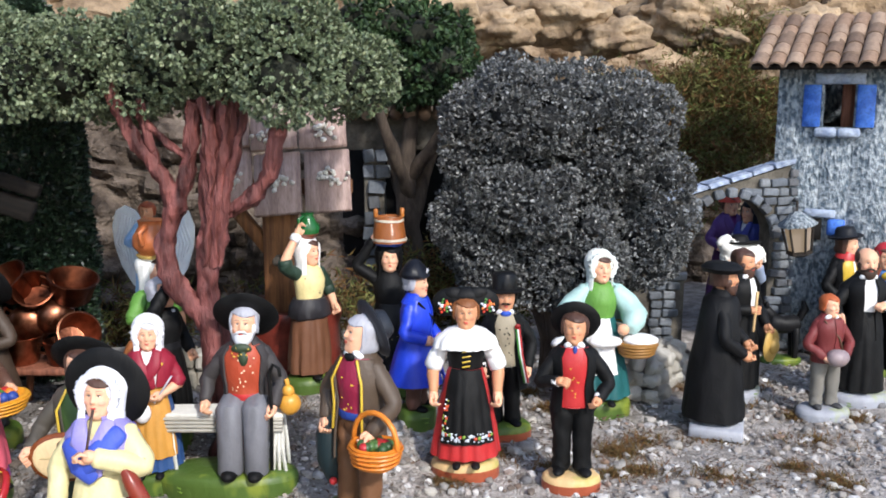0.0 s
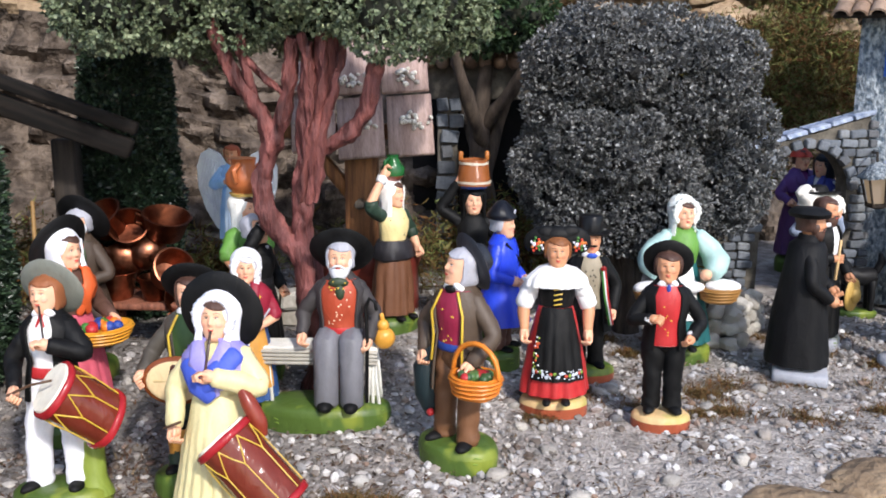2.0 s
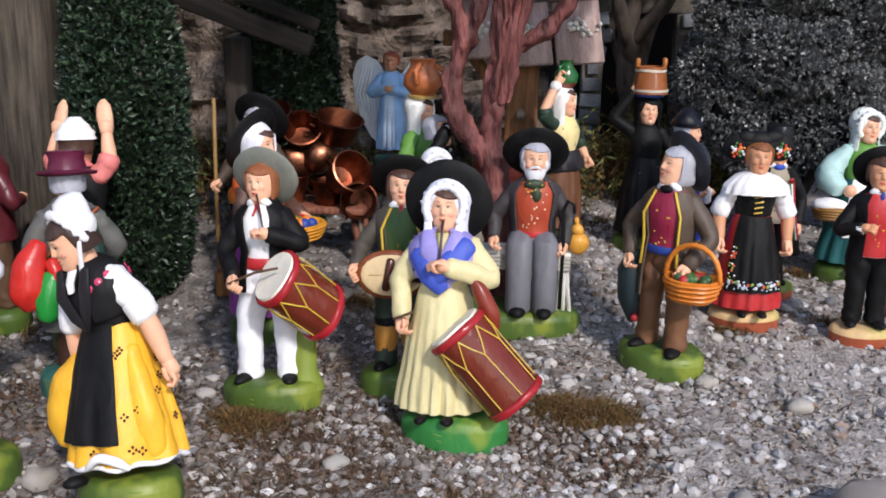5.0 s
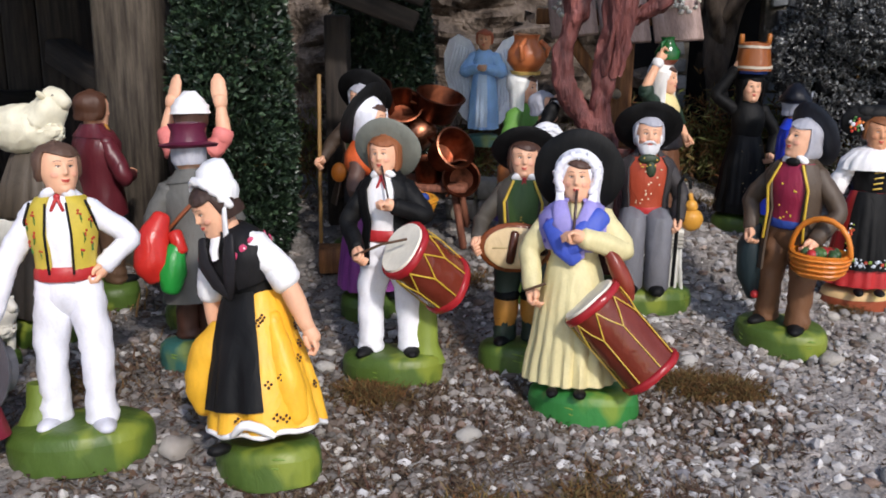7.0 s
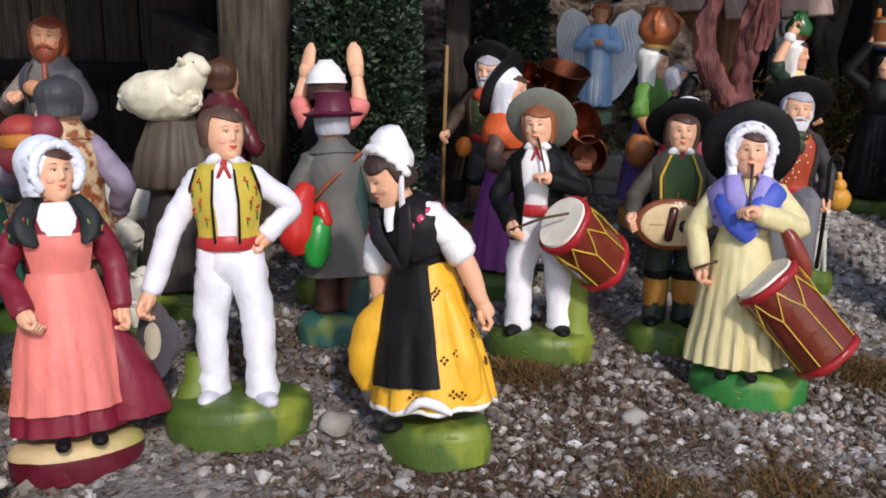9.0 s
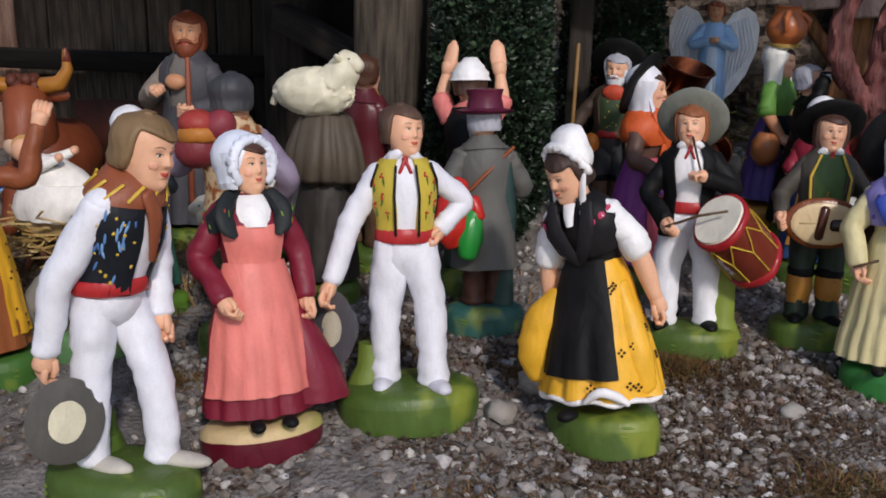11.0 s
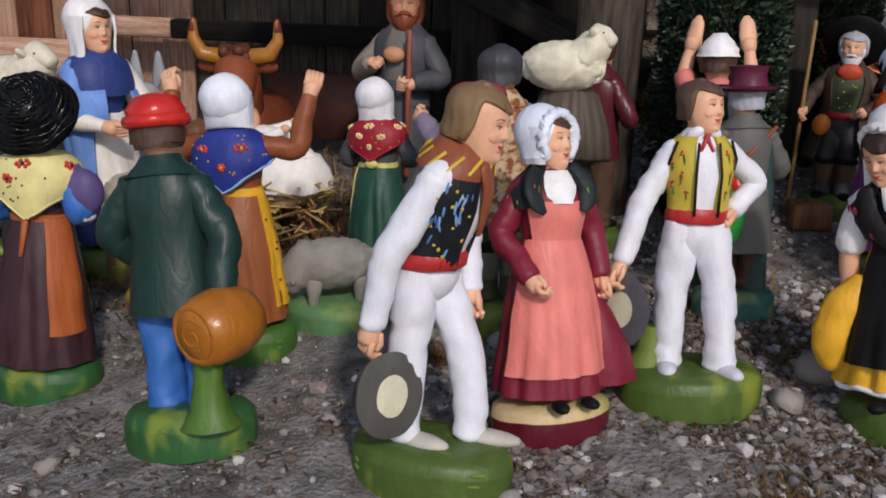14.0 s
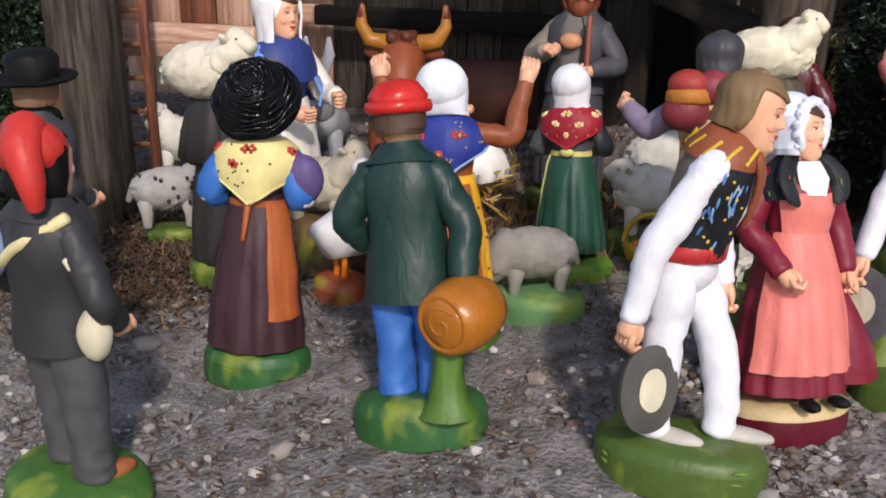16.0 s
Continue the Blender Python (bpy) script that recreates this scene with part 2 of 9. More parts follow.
class G:
    """Gathers surfaces into one mesh."""
    SCALE = 1.0

    def __init__(s, unit=1.0):
        s.v, s.f, s.mi, s.mats, s.M, s.unit = [], [], [], [], Matrix(), unit * s.SCALE

    def add(s, verts, faces, mat):
        if mat not in s.mats:
            s.mats.append(mat)
        k, o = s.mats.index(mat), len(s.v)
        s.v += [(s.M @ Vector(p)) * s.unit for p in verts]
        s.f += [[i + o for i in fc] for fc in faces]
        s.mi += [k] * len(faces)

    def loft(s, rings, mat, seg=22, a0=-180, a1=180, cap=True, fold=None, rim=0.1):
        """Ellipses (x, y, z, rx, ry) joined in order; angle 0 is the front, -y. fold: (count, depth, phase), growing along the rings."""
        full = a1 - a0 >= 359
        cols = seg if full else seg + 1
        vs, fs = [], []
        for k, (cx, cy, cz, rx, ry) in enumerate(rings):
            w = k / max(1, len(rings) - 1)
            for j in range(cols):
                a = radians(a0 + (a1 - a0) * j / seg)
                q = 1 + (fold[1] * drape(a, w, fold[0], fold[2]) if fold else 0)
                vs.append((cx + rx * q * math.sin(a), cy - ry * q * math.cos(a), cz))
        R = len(rings)
        for k in range(R - 1):
            for j in range(seg):
                i, i2 = k * cols + j, k * cols + (j + 1) % cols
                fs.append((i, i2, i2 + cols, i + cols))
        if full and cap:
            fs.append(tuple(range(cols)))
            fs.append(tuple((R - 1) * cols + j for j in range(cols)))
        if not full:
            # a folded-in edge gives the cloth its thickness
            inner = []
            border = [k * cols for k in range(R)] + [(R - 1) * cols + j for j in range(1, cols)] + [k * cols + cols - 1 for k in range(R - 2, -1, -1)] + list(range(cols - 2, 0, -1))
            o = len(vs)
            for b in border:
                k = b // cols
                cx, cy, cz = rings[k][:3]
                p = Vector(vs[b])
                d = Vector((cx - p.x, cy - p.y, 0))
                inner.append(tuple(p + d.normalized() * rim))
            vs += inner
            for i in range(len(border)):
                j = (i + 1) % len(border)
                fs.append((border[i], border[j], o + j, o + i))
        s.add(vs, fs, mat)
        return s

    def ball(s, c, r, mat, seg=16, rows=10, turn=(0, 0, 0)):
        r = (r, r, r) if isinstance(r, (int, float)) else r
        m = Euler([radians(a) for a in turn]).to_matrix()
        vs, fs = [], []
        for i in range(1, rows):
            t = math.pi * i / rows
            for j in range(seg):
                a = 2 * math.pi * j / seg
                vs.append(Vector(c) + m @ Vector((r[0] * math.sin(t) * math.cos(a), r[1] * math.sin(t) * math.sin(a), r[2] * math.cos(t))))
        vs += [Vector(c) + m @ Vector((0, 0, r[2])), Vector(c) + m @ Vector((0, 0, -r[2]))]
        for i in range(rows - 2):
            for j in range(seg):
                k, k2 = i * seg + j, i * seg + (j + 1) % seg
                fs.append((k, k + seg, k2 + seg, k2))
        n0 = (rows - 1) * seg
        for j in range(seg):
            fs.append((n0, j, (j + 1) % seg))
            fs.append((n0 + 1, (rows - 2) * seg + (j + 1) % seg, (rows - 2) * seg + j))
        s.add(vs, fs, mat)
        return s

    def tube(s, pts, rad, mat, seg=12, flat=1.0, cap=True, face=(0, -1, 0), crease=0.0, sub=1):
        """A rounded tube along points, one radius each. crease: depth of the wrinkles of a sleeve or trouser leg."""
        P = [Vector(p) for p in pts]
        rad = [rad] * len(P) if isinstance(rad, (int, float)) else list(rad)
        if sub > 1 and len(P) > 2:
            P, rad = spline(P, rad, sub)
        if cap:
            d0, d1 = (P[1] - P[0]).normalized(), (P[-1] - P[-2]).normalized()
            P = [P[0] - d0 * rad[0] * 0.45, P[0] - d0 * rad[0] * 0.3] + P + [P[-1] + d1 * rad[-1] * 0.3, P[-1] + d1 * rad[-1] * 0.45]
            rad = [rad[0] * 0.45, rad[0] * 0.8] + rad + [rad[-1] * 0.8, rad[-1] * 0.45]
        vs, fs, up = [], [], None
        for k, p in enumerate(P):
            d = (P[min(k + 1, len(P) - 1)] - P[max(k - 1, 0)]).normalized()
            if up is None:
                up = d.orthogonal().normalized()
                if flat != 1.0 and abs(d.dot(Vector(face))) < 0.95:
                    up = Vector(face)
            up = (up - d * up.dot(d)).normalized()
            side = d.cross(up)
            for j in range(seg):
                a = 2 * math.pi * j / seg
                q = p + (up * math.cos(a) * flat + side * math.sin(a)) * rad[k]
                if crease:
                    v = Vector((q.x * 0.9, q.y * 0.9, q.z * 1.5 + 0.7 * q.x))
                    f = (1 - 2.6 * abs(noise.noise(v * 1.15))) + 0.5 * (1 - 2.6 * abs(noise.noise(v * 2.3 + Vector((5, 1, 3)))))
                    q += (q - p) * crease * f
                vs.append(q)
        for k in range(len(P) - 1):
            for j in range(seg):
                i, i2 = k * seg + j, k * seg + (j + 1) % seg
                fs.append((i, i2, i2 + seg, i + seg))
        fs.append(tuple(range(seg)))
        fs.append(tuple((len(P) - 1) * seg + j for j in range(seg)))
        s.add(vs, fs, mat)
        return s

    def box(s, size, c, mat, b=0.06, turn=(0, 0, 0), taper=1.0):
        """A block with chamfered edges."""
        m = Euler([radians(a) for a in turn]).to_matrix()
        hx, hy, hz = (q / 2 for q in size)
        b = min(b, hx * 0.9, hy * 0.9, hz * 0.9)
        vs, idx = [], {}
        for sx in (-1, 1):
            for sy in (-1, 1):
                for sz in (-1, 1):
                    tp = taper if sz > 0 else 1.0
                    for ax in range(3):
                        p = [sx * (hx if ax == 0 else hx - b) * tp, sy * (hy if ax == 1 else hy - b) * tp, sz * (hz if ax == 2 else hz - b)]
                        idx[sx, sy, sz, ax] = len(vs)
                        vs.append(Vector(c) + m @ Vector(p))
        fs = []
        for sg in (-1, 1):
            q = [(-1, -1), (1, -1), (1, 1), (-1, 1)]
            if sg < 0:
                q = q[::-1]
            fs.append([idx[sg, a, d, 0] for a, d in q])
            fs.append([idx[d, sg, a, 1] for a, d in q])
            fs.append([idx[a, d, sg, 2] for a, d in q])
        for u in (-1, 1):
            for w in (-1, 1):
                fs.append([idx[u, w, -1, 0], idx[u, w, 1, 0], idx[u, w, 1, 1], idx[u, w, -1, 1]])
                fs.append([idx[u, -1, w, 0], idx[u, 1, w, 0], idx[u, 1, w, 2], idx[u, -1, w, 2]])
                fs.append([idx[-1, u, w, 1], idx[1, u, w, 1], idx[1, u, w, 2], idx[-1, u, w, 2]])
                for z in (-1, 1):
                    fs.append([idx[u, w, z, 0], idx[u, w, z, 1], idx[u, w, z, 2]])
        s.add(vs, fs, mat)
        return s

    def rock(s, c, r, mat, seed=0, rough=0.25, sub=2):
        bm = bmesh.new()
        bmesh.ops.create_icosphere(bm, subdivisions=sub, radius=1)
        vs = []
        for v in bm.verts:
            p = v.co * (1 + rough * noise.noise(v.co * 1.3 + Vector((seed * 7.1, seed * 3.3, 0))) + rough * 0.5 * noise.noise(v.co * 3.1 + Vector((seed, 0, seed * 2.2))))
            vs.append((c[0] + p.x * r[0], c[1] + p.y * r[1], c[2] + p.z * r[2]))
        fs = [[v.index for v in f.verts] for f in bm.faces]
        bm.free()
        s.add(vs, fs, mat)
        return s

    def mesh(s, name, sharp=48, fix=True):
        if s.SCALE != 1.0:
            # hand-modelled clay is never quite true
            k = 1 / s.unit
            s.v = [p + (noise.noise_vector(p * k * 0.9) * 0.05 + noise.noise_vector(p * k * 2.6) * 0.022) * s.unit for p in s.v]
        me = bpy.data.meshes.new(name)
        me.from_pydata(s.v, [], s.f)
        for m in s.mats:
            me.materials.append(m)
        me.polygons.foreach_set("material_index", s.mi)
        me.polygons.foreach_set("use_smooth", [True] * len(s.f))
        if fix:
            bm = bmesh.new()
            bm.from_mesh(me)
            bmesh.ops.recalc_face_normals(bm, faces=bm.faces)
            bm.to_mesh(me)
            bm.free()
        me.set_sharp_from_angle(angle=radians(sharp))
        me.update()
        return me

    def make(s, name, label="", category="", group="", kind="", at=None, parent=None, sharp=48, fix=True):
        ob = new(name, s.mesh(name, sharp, fix))
        if parent is not None:
            ob.parent = parent
        if at is not None:
            ob.matrix_basis = at
        return tagged(ob, label, category, group, kind)


def holder(name, label, category, group="", at=None, kind=""):
    e = new(name)
    e.empty_display_size = 0.01
    if at is not None:
        e.matrix_basis = at
    return tagged(e, label, category, group, kind)


def cloud(name, verts, faces, mat, label, category, kind="stuff", parent=None, smooth=False):
    me = bpy.data.meshes.new(name)
    me.from_pydata(verts, [], faces)
    me.materials.append(mat)
    if smooth:
        me.polygons.foreach_set("use_smooth", [True] * len(me.polygons))
    me.update()
    ob = new(name, me)
    if parent is not None:
        ob.parent = parent
    return tagged(ob, label, category, "", kind)


RNG = np.random.default_rng(5)


def sstep(v):
    v = np.clip(v, 0, 1)
    return v * v * (3 - 2 * v)


def ground_z(x, y):
    z = np.interp(y, [-3, -1, 0, 0.2, 0.45, 6], [-0.10, -0.08, -0.036, -0.016, 0.008, 0.008])
    z = z + 0.020 * sstep((y - 0.44) / 0.09) * sstep((0.03 - x) / 0.08)
    return z - 0.014 * sstep((-0.42 - x) / 0.2)


# ---- painted clay figurines: one mesh each ----
SKIN, SKIN2 = paint("e2ac8b", 0.5, 0.05), paint("c98f6a", 0.5, 0.05)
BLACK, WHITE, CREAM = paint("0b0b0c", 0.6), paint("eceaea", 0.5), paint("d3c796", 0.5)
GREY, DGREY, BROWN = paint("7c7c80", 0.6), paint("3b3b3d", 0.6), paint("5a4230", 0.6)
RED, MAROON, PINK = paint("b02a2c", 0.4), paint("77152c", 0.5), paint("dc7a70", 0.5)
BLUE, SKYBLUE, NAVY = paint("2b50b4", 0.5), paint("7fb2e6", 0.5), paint("26408c", 0.5)
GREEN, DGREEN, MOSSG = paint("3f7a34", 0.5), paint("1d3d38", 0.5), paint("485f25", 0.45)
YELLOW, ORANGE, OCHRE = paint("e8ae2c", 0.45), paint("d97a26", 0.4), paint("c08a3c", 0.5)
PURPLE, LILAC, TAN = paint("7a4a92", 0.5), paint("8d7f94", 0.55), paint("d2b07e", 0.55)
GOLD, DRUM, RUST = paint("c8a636", 0.4), paint("6a2a1c", 0.14), paint("8a4a2a", 0.5)
HAIR_BR, HAIR_LB, HAIR_W, HAIR_RED = paint("4a3228", 0.5), paint("8a6a42", 0.5), paint("c9c9cc", 0.6), paint("9a4a26", 0.5)
GREYW, TERRA = paint("a9a9b2", 0.6), paint("9a4e34", 0.3)
M_MOTTLED = plain("mottled_waistcoat", "c8ad88", "8a4a22", 260, 0.55, 0.0003, lo=0.47, hi=0.58)


class Fig(G):
    """A figurine in centimetres, about 11 high without its hat; it faces -y."""

    SCALE = 1.03 / 11.0

    def tilt(s, pivot, rx=0, ry=0, rz=0):
        s.M = pose(*pivot, rx, ry, rz) @ Matrix.Translation(-Vector(pivot))
        return s

    def still(s):
        s.M = Matrix()
        return s

    def base(s, rx, ry, mat, h=1.1, c=(0, 0), lower=None, square=False):
        if square:
            s.box((rx * 2, ry * 2, h), (c[0], c[1], h / 2), mat, 0.15)
            return s
        ph = rx * 3.7 + ry
        mat = brushed(mat)
        def ring(z, q):
            return (c[0], c[1], z, rx * q, ry * q)
        lo = lower or mat
        s.loft([ring(-0.3, 0.97), ring(h * 0.2, 1.0), ring(h * 0.55, 1.0)], lo, 30, fold=None)
        s.loft([ring(h * 0.55, 1.0), ring(h * 0.8, 0.97), ring(h * 0.95, 0.88), ring(h * 1.02, 0.6), ring(h * 1.03, 0.1)], mat, 30, fold=None)
        # brush marks in a yellower green
        if lower is None:
            for k in range(6):
                a = ph + k * 2.1
                s.ball((c[0] + rx * 0.93 * math.sin(a), c[1] - ry * 0.93 * math.cos(a), h * (0.45 + 0.3 * math.sin(k * 3))), (0.55, 0.1, 0.07), paint("66802f", 0.55), 8, 5, (0, 10, math.degrees(a)))
        return s

    def trunk(s, x, y, mat, top=4.0):
        """The little stump that props a leg."""
        s.loft([(x, y, 0.6, 0.95, 0.8), (x, y, 1.4, 0.6, 0.55), (x + 0.1, y, top * 0.7, 0.5, 0.45), (x + 0.1, y, top, 0.42, 0.4)], mat, 12, fold=(4, 0.12, 0.6))
        return s

    def legs(s, mat, shoe, apart=0.72, fwd=(0, 0), top=5.9, socks=None, out=(0, 0), thick=1.0):
        for k, sd in enumerate((-1, 1)):
            fx, fy = sd * apart + out[k], -fwd[k]
            s.tube([(fx, fy, 1.25), (fx * 0.98, fy, 2.0), (fx * 0.95 + sd * 0.02, fy * 0.6, 3.4), (sd * 0.60, fy * 0.2, 4.8), (sd * 0.46, 0, top)], [q * thick for q in (0.52, 0.49, 0.54, 0.64, 0.6)], mat, 20, crease=0.12, sub=6)
            if socks:
                s.tube([(fx, fy, 1.25), (fx * 0.98, fy, 1.7), (fx * 0.97, fy * 0.9, 2.5), (fx * 0.96, fy * 0.8, 3.1)], [0.42, 0.47, 0.62, 0.6], socks, 16, sub=3)
                s.tube([(fx * 0.96, fy * 0.8, 3.1), (fx * 0.95, fy * 0.75, 3.3)], [0.64, 0.66], BLACK, 14)
            s.ball((fx + sd * 0.1, fy - 0.42, 1.16), (0.36, 0.80, 0.26), shoe, 14, 8, (0, 0, sd * 14)).ball((fx, fy + 0.02, 1.24), (0.36, 0.42, 0.32), shoe, 12, 8)
        s.ball((0, 0.05, 5.42), (1.0 * min(thick, 1.05), 0.80, 0.98), mat, 20, 12)
        return s

    TORSO = [(0, 0.02, 5.1, 1.06, 0.84), (0, 0, 5.8, 1.02, 0.80), (0, 0, 6.4, 0.96, 0.76), (0, -0.05, 7.3, 1.12, 0.90), (0, 0, 8.1, 1.2, 0.82), (0, 0.03, 8.5, 1.0, 0.70), (0, 0.05, 8.85, 0.6, 0.5), (0, 0.03, 9.05, 0.4, 0.4)]

    def shell(s, grow, mat, a0, a1, z0=5.0, z1=8.7, flare=0.0, seg=20):
        rings = []
        for k in range(8):
            z = z1 + (z0 - z1) * k / 7
            xs = [r[2] for r in s.TORSO]
            rx = np.interp(z, xs, [r[3] for r in s.TORSO]) + grow
            ry = np.interp(z, xs, [r[4] for r in s.TORSO]) + grow
            q = flare * max(0, 6.4 - z)
            rings.append((0, -0.02, z, rx + q, ry + q))
        s.loft(rings, mat, seg, a0, a1, cap=False)
        return s

    def torso(s, shirt, vest=None, coat=None, sash=None, open_vest=14, open_coat=38, coat_to=4.6, edge=None, flare=0.08):
        s.loft(([(0, 0, 5.78, 0.98, 0.78)] if sash else []) + s.TORSO[2 if sash else 0:], shirt, 22)
        if vest:
            open_vest = 0 if open_vest <= 6 else open_vest
            s.shell(0.09, vest, open_vest, 360 - open_vest, 5.85 if sash else 5.15)
        if sash:
            s.loft([(0, 0, 5.72, 1.08, 0.86), (0, 0, 5.8, 1.14, 0.92), (0, 0, 6.1, 1.12, 0.9), (0, 0, 6.2, 1.06, 0.85)], sash, 22, fold=None)
        if coat:
            s.shell(0.2, coat, open_coat, 360 - open_coat, coat_to, 8.68, flare)
            s.loft([(0, 0.08, 8.45, 1.2, 0.86), (0, 0.08, 8.8, 0.78, 0.66), (0, 0.08, 9.05, 0.6, 0.56)], coat, 18, 40, 320, cap=False)
        if edge:
            for sd in (-1, 1):
                a = radians(open_coat)
                s.tube([(sd * 0.5, -0.72, 8.65), (sd * 0.92, -0.92, 7.6), (sd * 0.86, -0.85, 6.4), (sd * 0.9, -0.95, 5.2)], 0.07, edge, 6)
        return s

    def neck(s, skin=None, collar=None, bow=None):
        s.loft([(0, 0.02, 8.6, 0.5, 0.48), (0, 0, 9.4, 0.42, 0.44)], skin or SKIN, 14)
        if collar:
            for sd in (-1, 1):
                s.ball((sd * 0.34, -0.45, 8.82), (0.34, 0.16, 0.2), collar, 10, 6, (20, sd * 30, sd * 25))
        if bow:
            s.ball((0, -0.66, 8.7), (0.12, 0.1, 0.12), bow, 8, 6)
            for sd in (-1, 1):
                s.tube([(0, -0.68, 8.7), (sd * 0.2, -0.74, 8.2)], 0.07, bow, 6)
        return s

    SKULL = [(0, -0.40, 9.06, 0.16, 0.16), (0, -0.33, 9.12, 0.34, 0.33), (0, -0.22, 9.30, 0.47, 0.50), (0, -0.12, 9.55, 0.57, 0.62), (0, -0.04, 9.85, 0.645, 0.70), (0, 0.0, 10.12, 0.67, 0.75), (0, 0.04, 10.42, 0.67, 0.755), (0, 0.07, 10.68, 0.57, 0.64), (0, 0.08, 10.88, 0.36, 0.42), (0, 0.08, 10.95, 0.08, 0.1)]

    @staticmethod
    def relief(a, z):
        """Brow, nose, eye hollows, cheeks, lips and chin on the skull; a in degrees from the front."""
        def g(a0, z0, wa, wz):
            return math.exp(-((abs(a) - a0) / wa) ** 2 - ((z - z0) / wz) ** 2)
        n = math.exp(-(a / (6.5 + 7 * max(0, 10.1 - z))) ** 2)
        nose = n * np.interp(z, [9.70, 9.76, 9.84, 9.95, 10.12, 10.26], [0, 0.05, 0.155, 0.12, 0.05, 0.0])
        return (nose + 0.03 * g(21, 10.25, 15, 0.07) - 0.06 * g(19, 10.08, 9, 0.085) + 0.022 * g(19, 10.075, 6, 0.04) + 0.04 * g(31, 9.80, 13, 0.14)
                + 0.04 * g(0, 9.605, 14, 0.035) + 0.04 * g(0, 9.515, 12, 0.035) - 0.028 * g(0, 9.43, 12, 0.04) + 0.055 * g(0, 9.25, 14, 0.09) - 0.02 * g(17, 9.62, 5, 0.07))

    def head(s, hair=None, beard=None, turn=0, skin=None, nod=0, long_hair=False, bald=False, fringe=True):
        keep = s.M.copy()
        s.M = keep @ pose(0, 0, 8.97, nod, 0, turn) @ Matrix.Translation((0, 0, -9.3))
        k = skin or SKIN
        zt = np.linspace(9.06, 10.95, 64)
        tab = [np.interp(zt, [r[2] for r in s.SKULL], [r[q] for r in s.SKULL]) for q in (1, 3, 4)]
        for q in range(3):
            pad = np.pad(tab[q], 3, mode="edge")
            tab[q] = np.convolve(pad, [0.05, 0.1, 0.2, 0.3, 0.2, 0.1, 0.05], "valid")

        def surf(a, z, grow=0.0):
            cy, rx, ry = (float(np.interp(z, zt, c)) for c in tab)
            e = s.relief(a, z) + grow
            ra = radians(a)
            return ((rx + e) * math.sin(ra), cy - (ry + e) * math.cos(ra), z)
        ang = [math.copysign(180 * abs(t) ** 1.5, t) for t in np.linspace(-1, 1, 53)[:-1]]
        zs = np.concatenate([np.linspace(9.06, 9.4, 8), np.linspace(9.43, 10.3, 30), np.linspace(10.35, 10.95, 12)])
        C = len(ang)
        vs = [surf(a, z) for z in zs for a in ang]
        fs = [(i * C + j, i * C + (j + 1) % C, (i + 1) * C + (j + 1) % C, (i + 1) * C + j) for i in range(len(zs) - 1) for j in range(C)]
        s.add(vs, fs + [tuple(range(C)), tuple(range(len(vs) - C, len(vs)))], k)
        dark, brow, lip = paint("33241f", 0.5), paint("6a4c3c", 0.5), paint("c0463c", 0.4)
        for sd in (-1, 1):
            s.ball(surf(sd * 19.5, 10.075, -0.006), (0.085, 0.02, 0.036), paint("e6dcd0", 0.4), 10, 6, (0, 0, sd * 20))
            s.ball(surf(sd * 18.5, 10.078, 0.004), (0.04, 0.018, 0.037), dark, 8, 5, (0, 0, sd * 20))
            s.tube([surf(sd * q, 10.105 + 0.018 * math.sin(math.pi * (q - 11) / 17), 0.003) for q in (11, 15, 19, 23, 28)], 0.015, dark, 5)
            s.tube([surf(sd * q, 10.245 + 0.05 * math.sin(math.pi * (q - 6) / 28), 0.0) for q in (9, 14, 20, 26, 32)], [0.012, 0.017, 0.017, 0.014, 0.008], brow, 5)
            s.ball(surf(sd * 32, 9.79, -0.035), (0.15, 0.045, 0.12), paint("dfa085" if k == SKIN else "bd7f5e", 0.5), 12, 6, (0, 0, sd * 32))
            s.ball((sd * 0.66, 0.02, 9.95), (0.07, 0.13, 0.19), k, 10, 6)
        for z, up, r in ((9.60, 0.03, 0.024), (9.535, 0.045, 0.026)):
            s.tube([surf(q, z + up * (abs(q) / 13) ** 2 * (1 if z > 9.55 else 1.6), -0.002) for q in (-13, -8, -3, 0, 3, 8, 13)], [0.008, r, r, r * 0.85, r, r, 0.008], lip, 6)
        if hair and not bald:
            low = 9.0 if long_hair else 9.34 + 0.22
            zs = [r[2] for r in s.SKULL]
            C = 84
            vs, fs = [], []
            for i in range(13):
                for j in range(C):
                    a = -180 + 360 * j / C
                    edge = sstep((abs(a) - 58) / 26)
                    zb = 10.50 - 0.10 * math.sin(radians(a * 2.2 + 40)) * (1 - edge) + (low - 10.50) * edge
                    w = min(i, 11) / 11
                    z = 11.03 + (zb - 11.03) * w ** 1.2
                    full = 0.10 + 0.05 * edge * (1 - abs(2 * w - 1.2)) + 0.014 * math.sin(radians(a) * 22 + 2.5 * math.sin(3 * w + a * 0.05)) * w + 0.05 * noise.noise((a * 0.03, w * 2.2, len(s.v) * 0.001))
                    if i >= 11:
                        full = 0.04 if i == 11 else -0.12
                    zc = min(z, 10.94)
                    k2 = [np.interp(zc, zs, [r[q] for r in s.SKULL]) for q in (1, 3, 4)]
                    fill = 0.20 * edge * sstep((10.0 - z) / 0.6)
                    rx, ry = k2[1] + full + fill * 0.6, k2[2] + full + fill
                    if i == 0:
                        rx, ry = 0.06, 0.06
                    ra = radians(a)
                    vs.append((rx * math.sin(ra), k2[0] + 0.02 + fill - ry * math.cos(ra), z))
